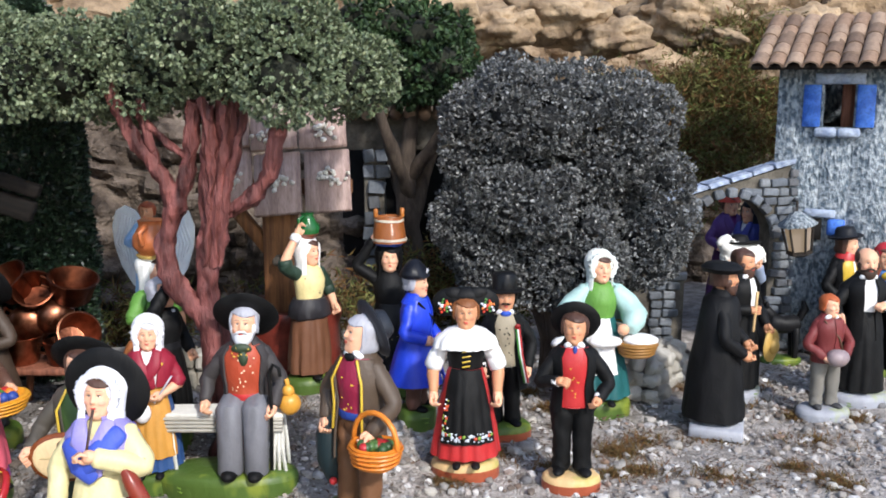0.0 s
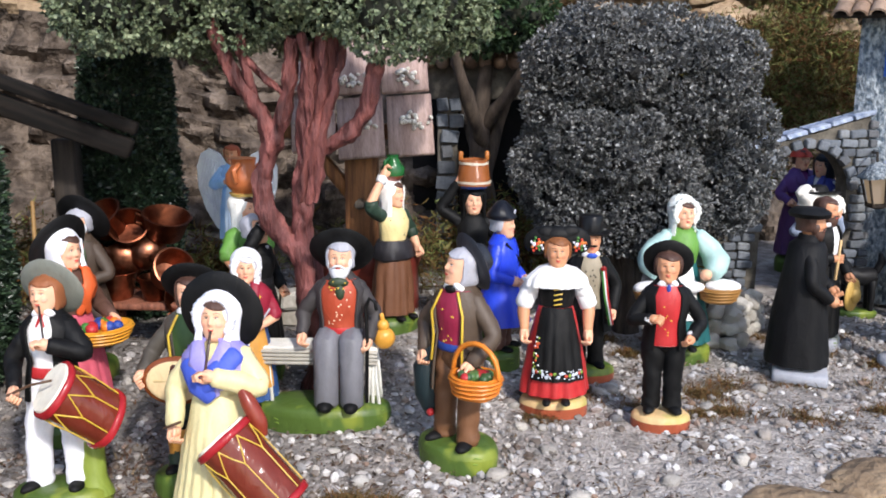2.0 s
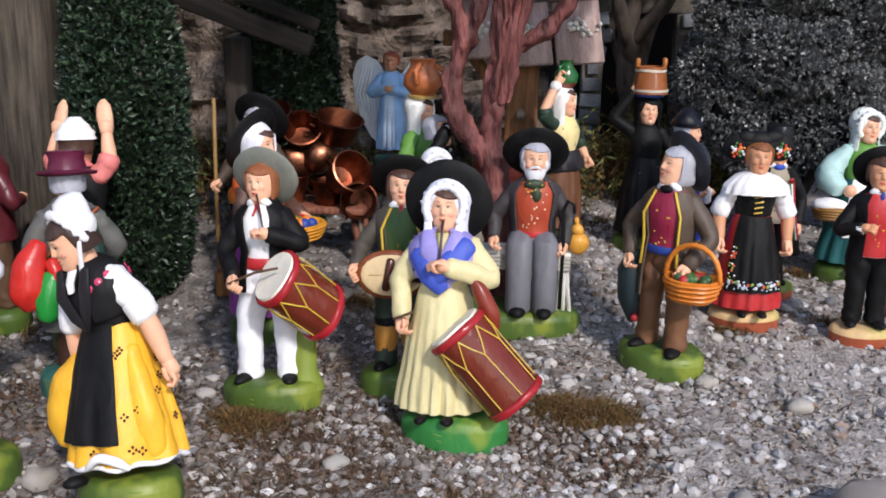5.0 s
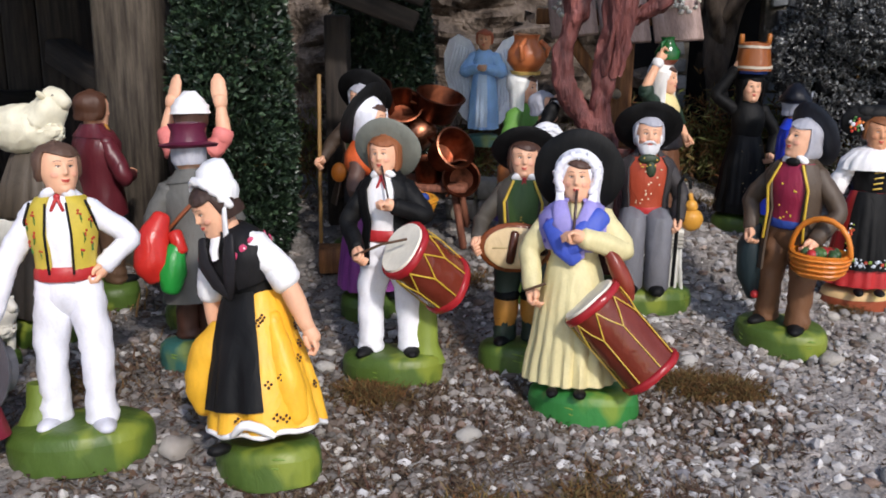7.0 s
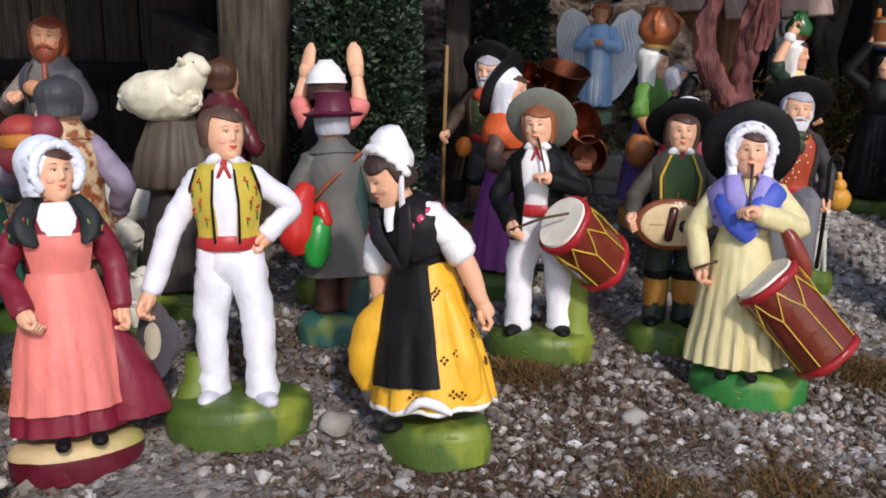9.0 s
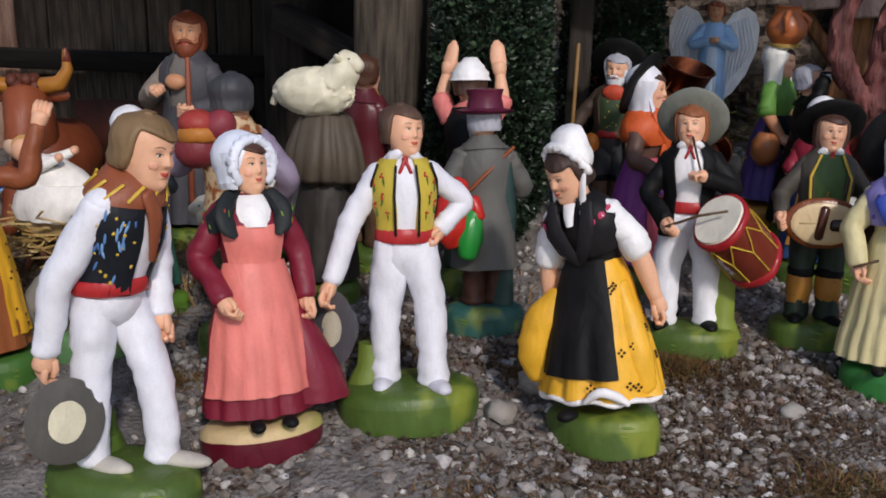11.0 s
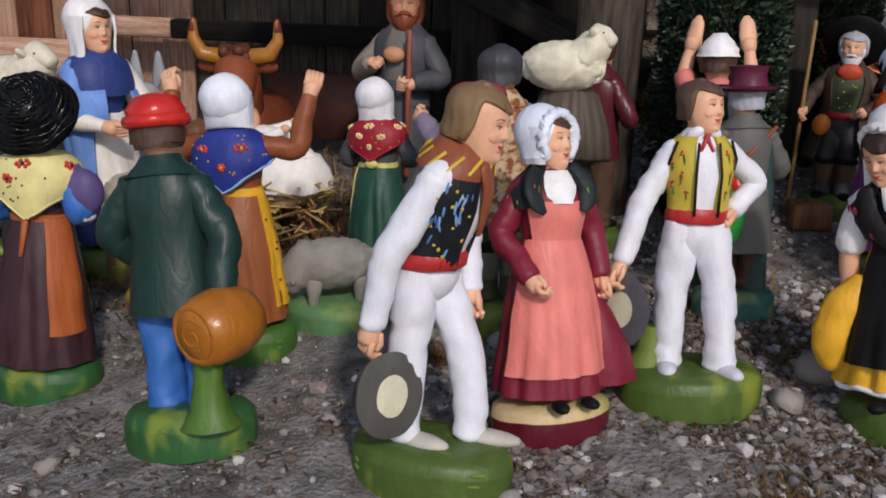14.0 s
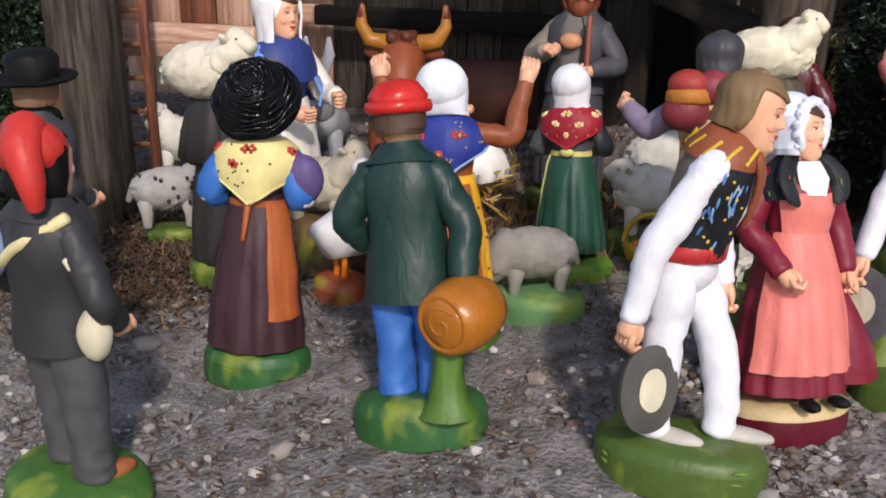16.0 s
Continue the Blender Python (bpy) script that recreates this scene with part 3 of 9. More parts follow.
            for i in range(12):
                for j in range(C):
                    j2 = (j + 1) % C
                    fs.append((i * C + j, i * C + j2, (i + 1) * C + j2, (i + 1) * C + j))
            fs.append(tuple(range(C)))
            s.add(vs, fs, hair)
        if beard:
            s.loft([(0, -0.52, 8.92, 0.12, 0.1), (0, -0.44, 9.02, 0.34, 0.26), (0, -0.34, 9.25, 0.50, 0.42), (0, -0.24, 9.5, 0.58, 0.54), (0, -0.16, 9.62, 0.60, 0.58)], beard, 26, fold=(13, 0.06, 0.3))
            for sd in (-1, 1):
                s.ball((sd * 0.55, -0.2, 9.78), (0.14, 0.3, 0.34), beard, 8, 6)
                s.tube([(0, -0.8, 9.7), (sd * 0.16, -0.78, 9.68), (sd * 0.34, -0.66, 9.56)], [0.07, 0.08, 0.05], beard, 7)
            s.ball((0, -0.79, 9.60), (0.13, 0.035, 0.03), paint("b8584c", 0.45), 8, 5)
        s.headM = s.M.copy()
        s.M = keep
        return s

    CLOAK = [(0, 0.02, 8.95, 0.56, 0.54), (0, 0.02, 8.7, 0.95, 0.80), (0, 0.02, 8.4, 1.40, 0.98), (0, 0.02, 8.0, 1.56, 1.08), (0, 0.02, 7.5, 1.50, 1.14), (0, 0.02, 7.0, 1.24, 1.08), (0, 0.02, 6.4, 1.14, 0.98), (0, 0.02, 5.8, 1.24, 1.06)]

    def kerchief(s, mat, tip=6.5, flowers=None, heart=None, border=None, n=6, seed=1, wide=150):
        """A square of cloth folded to a triangle, its point down the back."""
        zs, rx, ry = [r[2] for r in s.CLOAK][::-1], [r[3] for r in s.CLOAK][::-1], [r[4] for r in s.CLOAK][::-1]
        def at(u, w, grow=0.0):
            z = 8.95 + (tip - 8.95) * w
            half = wide if w < 0.3 else wide + (4 - wide) * ((w - 0.3) / 0.7) ** 0.62
            a = radians(180 + half * u)
            zz = z - 0.25 * abs(u) * (1 - w)
            return ((np.interp(zz, zs, rx) + grow) * math.sin(a), 0.02 - (np.interp(zz, zs, ry) + grow) * math.cos(a), zz)
        for grow in (0.0, 0.09):
            vs = [at(-1 + 2 * j / 22, k / 13, grow) for k in range(14) for j in range(23)]
            fs = [(k * 23 + j, k * 23 + j + 1, k * 23 + j + 24, k * 23 + j + 23) for k in range(13) for j in range(22)]
            s.add(vs, fs, mat)
        rim = [at(-1, k / 13, 0.06) for k in range(14)] + [at(1, k / 13, 0.06) for k in range(12, -1, -1)]
        s.tube(rim, 0.065, border or mat, 6)
        rg = random.Random(seed)
        spots = [(-0.45, 0.2), (0.0, 0.22), (0.45, 0.2), (-0.2, 0.42), (0.24, 0.44), (0.0, 0.68), (-0.75, 0.15), (0.75, 0.15)]
        if n == 3:
            spots = [(-0.2, 0.3), (0.2, 0.3), (0.0, 0.6)]
        for u, w in (spots[:n] if flowers else []):
            for q in range(6):
                p = Vector(at(u + 0.055 * math.cos(q * 1.05), w + 0.04 * math.sin(q * 1.05), 0.075))
                s.ball(p, (0.085, 0.085, 0.085), flowers, 6, 4)
            s.ball(at(u, w, 0.11), 0.075, heart or GOLD, 6, 4)
        for k in range(16 if heart else 0):
            s.ball(at(rg.uniform(-0.85, 0.85), rg.uniform(0.08, 0.75), 0.09), 0.045, heart, 6, 4)
        return s

    def strokes(s, mats, n, a0, a1, z0, z1, long=0.14, r=0.04, grow=0.13, seed=1, lean=30):
        """Short brush strokes on a waistcoat."""
        rg = random.Random(seed)
        zs = [q[2] for q in s.TORSO]
        for k in range(n):
            a, z = radians(rg.uniform(a0, a1)), rg.uniform(z0, z1)
            rx, ry = np.interp(z, zs, [q[3] for q in s.TORSO]) + grow, np.interp(z, zs, [q[4] for q in s.TORSO]) + grow
            s.ball((rx * math.sin(a), 0.02 - ry * math.cos(a), z), (r, 0.03, long * rg.uniform(0.6, 1.2)), mats[k % len(mats)], 6, 5, (0, rg.uniform(-lean, lean), math.degrees(a)))
        return s

    def on_head(s):
        s.keep, s.M = s.M.copy(), s.headM.copy()
        return s

    def off_head(s):
        s.M = s.keep
        return s

    def brim_hat(s, mat, r=1.75, crown=0.85, tilt=-12, z=10.42, droop=0.1, top=0.74, band=None):
        s.on_head()
        s.M = s.M @ pose(0, 0.1, 10.1, tilt, 0, 0) @ Matrix.Translation((0, -0.1, -10.1))
        s.loft([(0, 0.1, z, 0.4, 0.4), (0, 0.1, z, r * 0.7, r * 0.7), (0, 0.1, z + droop, r * 0.95, r * 0.95), (0, 0.1, z + droop + 0.1, r, r), (0, 0.1, z + droop + 0.17, r * 0.93, r * 0.93), (0, 0.1, z + 0.14, r * 0.66, r * 0.66), (0, 0.1, z + 0.16, 0.86, 0.86),
                (0, 0.1, z + 0.16 + crown * 0.7, top, top), (0, 0.1, z + 0.16 + crown * 0.95, top * 0.84, top * 0.84), (0, 0.1, z + 0.2 + crown, top * 0.3, top * 0.3)], mat, 30)
        if band:
            s.loft([(0, 0.1, z + 0.18, 0.9, 0.9), (0, 0.1, z + 0.42, 0.86, 0.86)], band, 26)
        return s.off_head()

    def cap(s, mat, rings=3, h=0.9, back=0.0, r=0.9):
        s.on_head()
        prof = []
        for k in range(rings * 2 + 1):
            w = k / (rings * 2)
            prof.append((0, 0.12 + back * w, 10.25 + h * w, r * math.cos(w * 1.25) * (1.05 if k % 2 == 0 else 0.97), r * math.cos(w * 1.25) * (1.05 if k % 2 == 0 else 0.97)))
        s.loft(prof, mat, 20)
        return s.off_head()

    def beret(s, mat):
        s.on_head()
        s.loft([(0, 0.1, 10.35, 0.75, 0.78), (0, 0.1, 10.45, 1.15, 1.2), (-0.1, 0.15, 10.72, 1.25, 1.25), (-0.1, 0.2, 10.98, 0.9, 0.95), (-0.1, 0.2, 11.06, 0.2, 0.2)], mat, 22)
        return s.off_head()

    def veil(s, mat, drop=8.7, tails=False, frill=False, big=1.0):
        """A cloth round hair and cheeks that leaves the face free."""
        s.on_head()
        s.ball((0, 0.30, 10.27), (0.97 * big, 0.95 * big, 0.99 * big), mat, 28, 18, (-14, 0, 0))
        s.loft([(0, 0.1, 10.5, 0.92 * big, 0.9), (0, 0.12, 9.9, 0.96 * big, 0.94), (0, 0.1, 9.3, 0.88, 0.86), (0, 0.05, drop, 0.98, 0.78)], mat, 30, 50, 310, cap=False, fold=(9, 0.05, 0))
        if frill:
            pts, rr = [], []
            for k in range(61):
                a = radians(-132 + 264 * k / 60)
                pts.append(((0.78 + 0.03 * math.sin(k * 1.9)) * math.sin(a), -0.44 + 0.06 * math.sin(k * 1.26), 10.1 + (0.84 + 0.03 * math.cos(k * 1.9)) * math.cos(a)))
                rr.append(0.18 + 0.05 * math.sin(k * 1.26))
            s.tube(pts, rr, mat, 8)
        if tails:
            for sd in (-1, 1):
                s.tube([(sd * 0.68, -0.35, 9.7), (sd * 0.62, -0.6, 9.0), (sd * 0.6, -0.95, 8.1)], [0.14, 0.18, 0.2], mat, 8, flat=0.45)
        return s.off_head()

    def arm(s, sd, elbow, hand, mat, fore=None, cuff=None, r=0.5, hr=0.36, skin=None):
        sh = (sd * 0.96, 0.05, 8.18)
        r *= 0.82
        e, hd = Vector(elbow), Vector(hand)
        w = e.lerp(hd, 0.86)
        s.ball(sh, (0.44, 0.44, 0.42), mat, 12, 8)
        sleeve = [Vector(sh).lerp(e, 0.5), e]
        if not fore:
            # one sleeve, bent at the elbow
            s.tube([sh, sleeve[0], e, e.lerp(w, 0.5), w], [r, r * 0.98, r * 0.93, r * 0.86, r * 0.78], mat, 18, crease=0.12, sub=6)
        else:
            s.tube([sh, sleeve[0], e], [r, r * 0.96, r * 0.9], mat, 18, crease=0.12, sub=6)
            s.tube([e, e.lerp(w, 0.35), w], [r * 0.72, r * 0.72, r * 0.52], fore, 14, sub=4)
        if fore:
            s.tube([Vector(sh).lerp(e, 0.75), e.lerp(w, 0.12)], [r * 1.05, r * 1.08], mat, 12)
        if cuff:
            s.tube([e.lerp(hd, 0.74), e.lerp(hd, 0.86)], [r * 0.82, r * 0.82], cuff, 12)
        d = (hd - e).normalized()
        # palm, four curled fingers and a thumb
        k, q = skin or SKIN, hr / 0.36
        inw = Vector((-sd * 0.8, -0.6, 0.0)) if d.z < 0.8 else Vector((-sd * 0.3, -1.0, 0.0))
        inw = (inw - d * inw.dot(d)).normalized()
        row = d.cross(inw).normalized()
        s.tube([w - d * 0.05, hd, hd + d * 0.12 * q], [0.24 * q, 0.29 * q, 0.27 * q], k, 12, sub=2)
        if d.z > 0.8 and hr > 0.43:
            # flat open hand, fingers together
            s.tube([hd, hd + d * 0.35 * q, hd + d * 0.72 * q, hd + d * 0.98 * q], [0.28 * q, 0.31 * q, 0.27 * q, 0.12 * q], k, 14, flat=0.55, face=inw, sub=3)
        for i in range(0 if d.z > 0.8 and hr > 0.43 else 4):
            o = hd + d * 0.1 * q + row * (i - 1.5) * 0.145 * q
            c = 1.0
            s.tube([o, o + (d * 0.26 - inw * 0.03 * c) * q, o + (d * (0.56 - 0.14 * c) + inw * (0.04 + 0.08 * c)) * q, o + (d * (0.80 - 0.05 * abs(i - 1.2) - 0.42 * c) + inw * (0.08 + 0.22 * c)) * q], [0.10 * q, 0.095 * q, 0.09 * q, 0.07 * q], k, 7)
        o = hd + inw * 0.2 * q - row * sd * 0.14 * q
        s.tube([o - d * 0.1 * q, o + (d * 0.12 + inw * 0.06) * q, o + (d * 0.3 + inw * 0.02) * q], [0.11 * q, 0.105 * q, 0.075 * q], k, 7)
        return s

    SKIRT = [(0, 0, 6.5, 0.98, 0.8), (0, 0.0, 6.0, 1.14, 0.98), (0, 0.03, 5.0, 1.38, 1.24), (0, 0.05, 3.6, 1.62, 1.48), (0, 0.08, 2.2, 1.84, 1.66), (0, 0.08, 1.35, 1.94, 1.74)]

    def skirt(s, mat, wide=1.0, folds=15, depth=0.05, hem=None, under=None, z0=1.35, shoes=True):
        rings = []
        for (x, y, z, a, b) in s.SKIRT:
            w = (6.5 - z) / 5.15
            rings.append((x, y, 6.5 - (6.5 - z0) * w, a * (1 + (wide - 1) * w), b * (1 + (wide - 1) * w)))
        s.sk = rings
        fine = [tuple(np.interp(z, [r[2] for r in rings][::-1], [r[q] for r in rings][::-1]) for q in range(5)) for z in np.linspace(6.5, z0, 16)]
        s.loft(fine, mat, 96, fold=(folds, depth * 1.15, 0.4))
        if hem:
            x, y, z, a, b = rings[-1]
            s.loft([(x, y, z + 0.75, a * 0.985, b * 0.985), (x, y, z + 0.35, a * 1.03, b * 1.03), (x, y, z - 0.02, a * 1.05, b * 1.05)], hem, 60, fold=(folds, depth * 0.6, 0.4))
        if shoes:
            for sd in (-1, 1):
                s.ball((sd * 0.55, -s.sk[-1][4] - 0.02, 1.15), (0.26, 0.45, 0.2), BLACK, 10, 6)
        return s

    def panel(s, mat, a0, a1, z0=2.2, grow=0.1, depth=0.05, folds=15, z1=6.5):
        """An apron, or an overskirt, laid on the skirt."""
        zs = [r[2] for r in s.sk][::-1]
        rings = []
        for k in range(8):
            z = z1 + (z0 - z1) * k / 7
            rings.append((0, 0.04, z, np.interp(z, zs, [r[3] for r in s.sk][::-1]) + grow, np.interp(z, zs, [r[4] for r in s.sk][::-1]) + grow))
        s.loft(rings, mat, 40, a0, a1, cap=False, fold=(folds, depth * 0.9, 0.4))
        return s

    def spots(s, mat, n, a0, a1, z0, z1, r=0.09, grow=0.13, seed=1, torso=False, rings=None):
        """Small painted flowers and dots."""
        rg = random.Random(seed)
        prof = rings or (s.TORSO if torso else s.sk)
        prof = sorted(prof, key=lambda q: q[2])
        zs = [q[2] for q in prof]
        for k in range(n):
            a, z = radians(rg.uniform(a0, a1)), rg.uniform(z0, z1)
            grow = 0.015 if rings else grow
            rx, ry = np.interp(z, zs, [q[3] for q in prof]) + grow, np.interp(z, zs, [q[4] for q in prof]) + grow
            s.ball((rx * math.sin(a), 0.03 - ry * math.cos(a), z), (r, 0.045, r), mat, 8, 5, (0, 0, math.degrees(a)))
        return s

    def shawl(s, mat, open_=26, down=6.9, grow=0.16, cross=True, border=None):
        rings = []
        for z, rx, ry in ((8.9, 0.52, 0.48), (8.55, 1.0, 0.74), (8.15, 1.36, 0.92), (7.6, 1.40, 1.0), (down, 1.1, 0.94)):
            rings.append((0, 0.02, z, rx + grow, ry + grow))
        s.shw = rings
        s.loft(rings, mat, 24, open_, 360 - open_, cap=False)
        if cross:
            for sd in (-1, 1):
                s.tube([(sd * 0.62, -0.66, 8.7), (sd * 0.5, -1.02, 8.0), (-sd * 0.1, -1.08, 7.2), (-sd * 0.3, -1.0, 6.6)], [0.3, 0.42, 0.36, 0.2], mat, 10, flat=0.4)
        if border:
            s.loft([(0, 0.02, down + 0.12, 1.2 + grow + 0.03, 0.98 + grow + 0.03), (0, 0.02, down - 0.08, 1.2 + grow + 0.03, 0.98 + grow + 0.03)], border, 24, open_, 360 - open_, cap=False)
        return s

    def bodice(s, mat, skin_top=True):
        s.loft([(0, 0, 6.1, 1.0, 0.8), (0, 0, 6.5, 0.96, 0.78), (0, -0.07, 7.3, 1.08, 0.94), (0, -0.07, 7.8, 1.12, 0.95), (0, 0.02, 8.4, 0.98, 0.70), (0, 0.05, 8.8, 0.6, 0.5)], mat, 22)
        return s

    def basket(s, c, r, mat, h=1.1, handle=True, fill=None, n=8):
        x, y, z = c
        s.loft([(x, y, z, r * 0.75, r * 0.65), (x, y, z + h * 0.6, r * 0.95, r * 0.85), (x, y, z + h, r, r * 0.9), (x, y, z + h * 1.05, r * 0.9, r * 0.8), (x, y, z + h * 0.8, r * 0.8, r * 0.7)], mat, 24, fold=(12, 0.04, 0))
        for k in range(4):
            zz = z + h * (0.2 + 0.22 * k)
            q = 0.8 + 0.2 * (k + 1) / 4
            pts = [(x + r * q * 1.02 * math.cos(a), y + r * q * 0.92 * math.sin(a), zz) for a in np.linspace(0, 2 * math.pi, 17)]
            s.tube(pts, 0.055, mat, 5, cap=False)
        if handle:
            s.tube([(x + r * math.cos(a), y, z + h + r * 1.15 * math.sin(a)) for a in np.linspace(0, math.pi, 11)], 0.13, mat, 8)
        if fill:
            rg = random.Random(int(r * 100))
            for k in range(n):
                a, q = rg.uniform(0, 6.28), rg.uniform(0, 0.62) * r
                s.ball((x + q * math.cos(a), y + q * math.sin(a) * 0.85, z + h * 0.98), r * 0.19, fill[k % len(fill)], 8, 6)
        return s

    def drum(s, top, bottom, r, skin_at="top"):
        """A long drum with rope lacing."""
        a, b = Vector(top), Vector(bottom)
        d = (b - a)
        L = d.length
        q = d.to_track_quat("Z", "Y").to_matrix().to_4x4()
        keep = s.M.copy()
        s.M = keep @ Matrix.Translation(a) @ q
        s.loft([(0, 0, 0.15, r * 0.97, r * 0.97), (0, 0, L - 0.15, r * 0.97, r * 0.97)], DRUM, 28)
        for z in (0.0, L - 0.3):
            s.loft([(0, 0, z, r * 1.0, r * 1.0), (0, 0, z + 0.05, r * 1.06, r * 1.06), (0, 0, z + 0.28, r * 1.06, r * 1.06), (0, 0, z + 0.33, r, r)], paint("9c2026", 0.25), 28)
        s.loft([(0, 0, -0.10, r * 0.5, r * 0.5), (0, 0, -0.10, r * 0.91, r * 0.91), (0, 0, 0.06, r * 0.95, r * 0.95)], paint("e6e0cf", 0.5), 28)
        for k in range(8):
            a0, a1 = k * math.pi / 4, (k + 0.5) * math.pi / 4
            a2 = (k + 1) * math.pi / 4
            for p, t in ((a0, a1), (a2, a1)):
                s.tube([(r * math.cos(p), r * math.sin(p), 0.35), (r * 1.0 * math.cos((p + t) / 2), r * math.sin((p + t) / 2), 0.9), (r * math.cos(t), r * math.sin(t), 1.4)], 0.03, GOLD, 5, cap=False)
            s.tube([(r * math.cos(a1), r * math.sin(a1), 1.4), (r * math.cos(a1), r * math.sin(a1), L - 0.35)], 0.03, GOLD, 5, cap=False)
        s.M = keep
        return s

    def put(s, name, label, x, y, rot=0, dz=0.0, group="clay figurines of the crib", lean=(0, 0), body=(1, 1)):
        """lean: degrees to the right and away, on uneven ground. body: how long the legs and how large the upper body are."""
        z = float(ground_z(x, y)) + dz
        if body != (1, 1):
            L, U = body
            w = 5.9 * s.unit
            f0 = 1.2 * s.unit
            for k, p in enumerate(s.v):
                if p.z > w:
                    s.v[k] = Vector((p.x * U, p.y * U, f0 + (w - f0) * L + (p.z - w) * U))
                elif p.z > f0:
                    q = (p.z - f0) / (w - f0)
                    m = 1 + (U - 1) * q * q
                    s.v[k] = Vector((p.x * m, p.y * m, f0 + (p.z - f0) * L))
        return s.make(name, label, "figurine", group, at=pose(x, y, z, -lean[1], lean[0], 0) @ pose(0, 0, 0, 0, 0, rot), sharp=60)


def lamb(f, c, mat, s=1.0, turn=0, legs=True, head_up=0.6):
    """A woolly sheep, nose to -x before the turn."""
    hx = 0.55 if head_up < -0.5 else 0.0
    keep = f.M.copy()
    f.M = keep @ Matrix.Translation(c) @ pose(0, 0, 0, 0, 0, turn) @ Matrix.Diagonal((s, s, s, 1))
    vs, fs, A, B = [], [], 44, 30
    for i in range(B + 1):
        t = math.pi * i / B
        for j in range(A):
            a = 2 * math.pi * j / A
            d = Vector((-math.cos(t), math.sin(t) * math.sin(a), math.sin(t) * math.cos(a)))
            q = 1 + 0.05 * noise.noise(d * 2.6) + 0.085 * (1 - 2.4 * abs(noise.noise(Vector((d.x * 7, d.y * 6, d.z * 11 + 3 * d.x))))) + 0.045 * noise.noise(d * 15)
            vs.append((0.05 + 1.68 * d.x * q, 1.0 * d.y * q, 0.06 + (1.0 + 0.10 * max(0, -d.x)) * d.z * q))
    for i in range(B):
        for j in range(A):
            fs.append((i * A + j, i * A + (j + 1) % A, (i + 1) * A + (j + 1) % A, (i + 1) * A + j))
    f.add(vs, fs, mat)
    f.tube([(-0.8, 0, 0.4), (-1.15 - hx * 0.7, 0, 0.75 + head_up * 0.6), (-1.25 - hx, 0, 1.0 + head_up)], [0.85, 0.72, 0.58], mat, 18, crease=0.09, sub=4)
    f.tube([(-1.2 - hx, 0, 1.12 + head_up), (-1.62 - hx, 0, 1.05 + head_up - hx * 0.5), (-1.95 - hx, 0, 0.86 + head_up - hx * 0.9)], [0.52, 0.44, 0.3], mat, 12)
    for sd in (-1, 1):
        f.ball((-1.18 - hx, sd * 0.56, 1.18 + head_up), (0.17, 0.34, 0.12), mat, 8, 5, (sd * 35, 0, 0))
        f.ball((-1.58 - hx, sd * 0.41, 1.2 + head_up), (0.06, 0.04, 0.05), paint("2c2624", 0.4), 6, 4)
        if legs:
            for x in (-0.85, 1.1):
                f.tube([(x, sd * 0.48, -0.5), (x - 0.05, sd * 0.5, -1.1), (x - 0.05, sd * 0.5, -1.65)], [0.4, 0.28, 0.24], mat, 8)
    f.tube([(1.6, 0, 0.2), (1.9, 0, -0.5)], [0.22, 0.15], mat, 8)
    f.M = keep
    return f


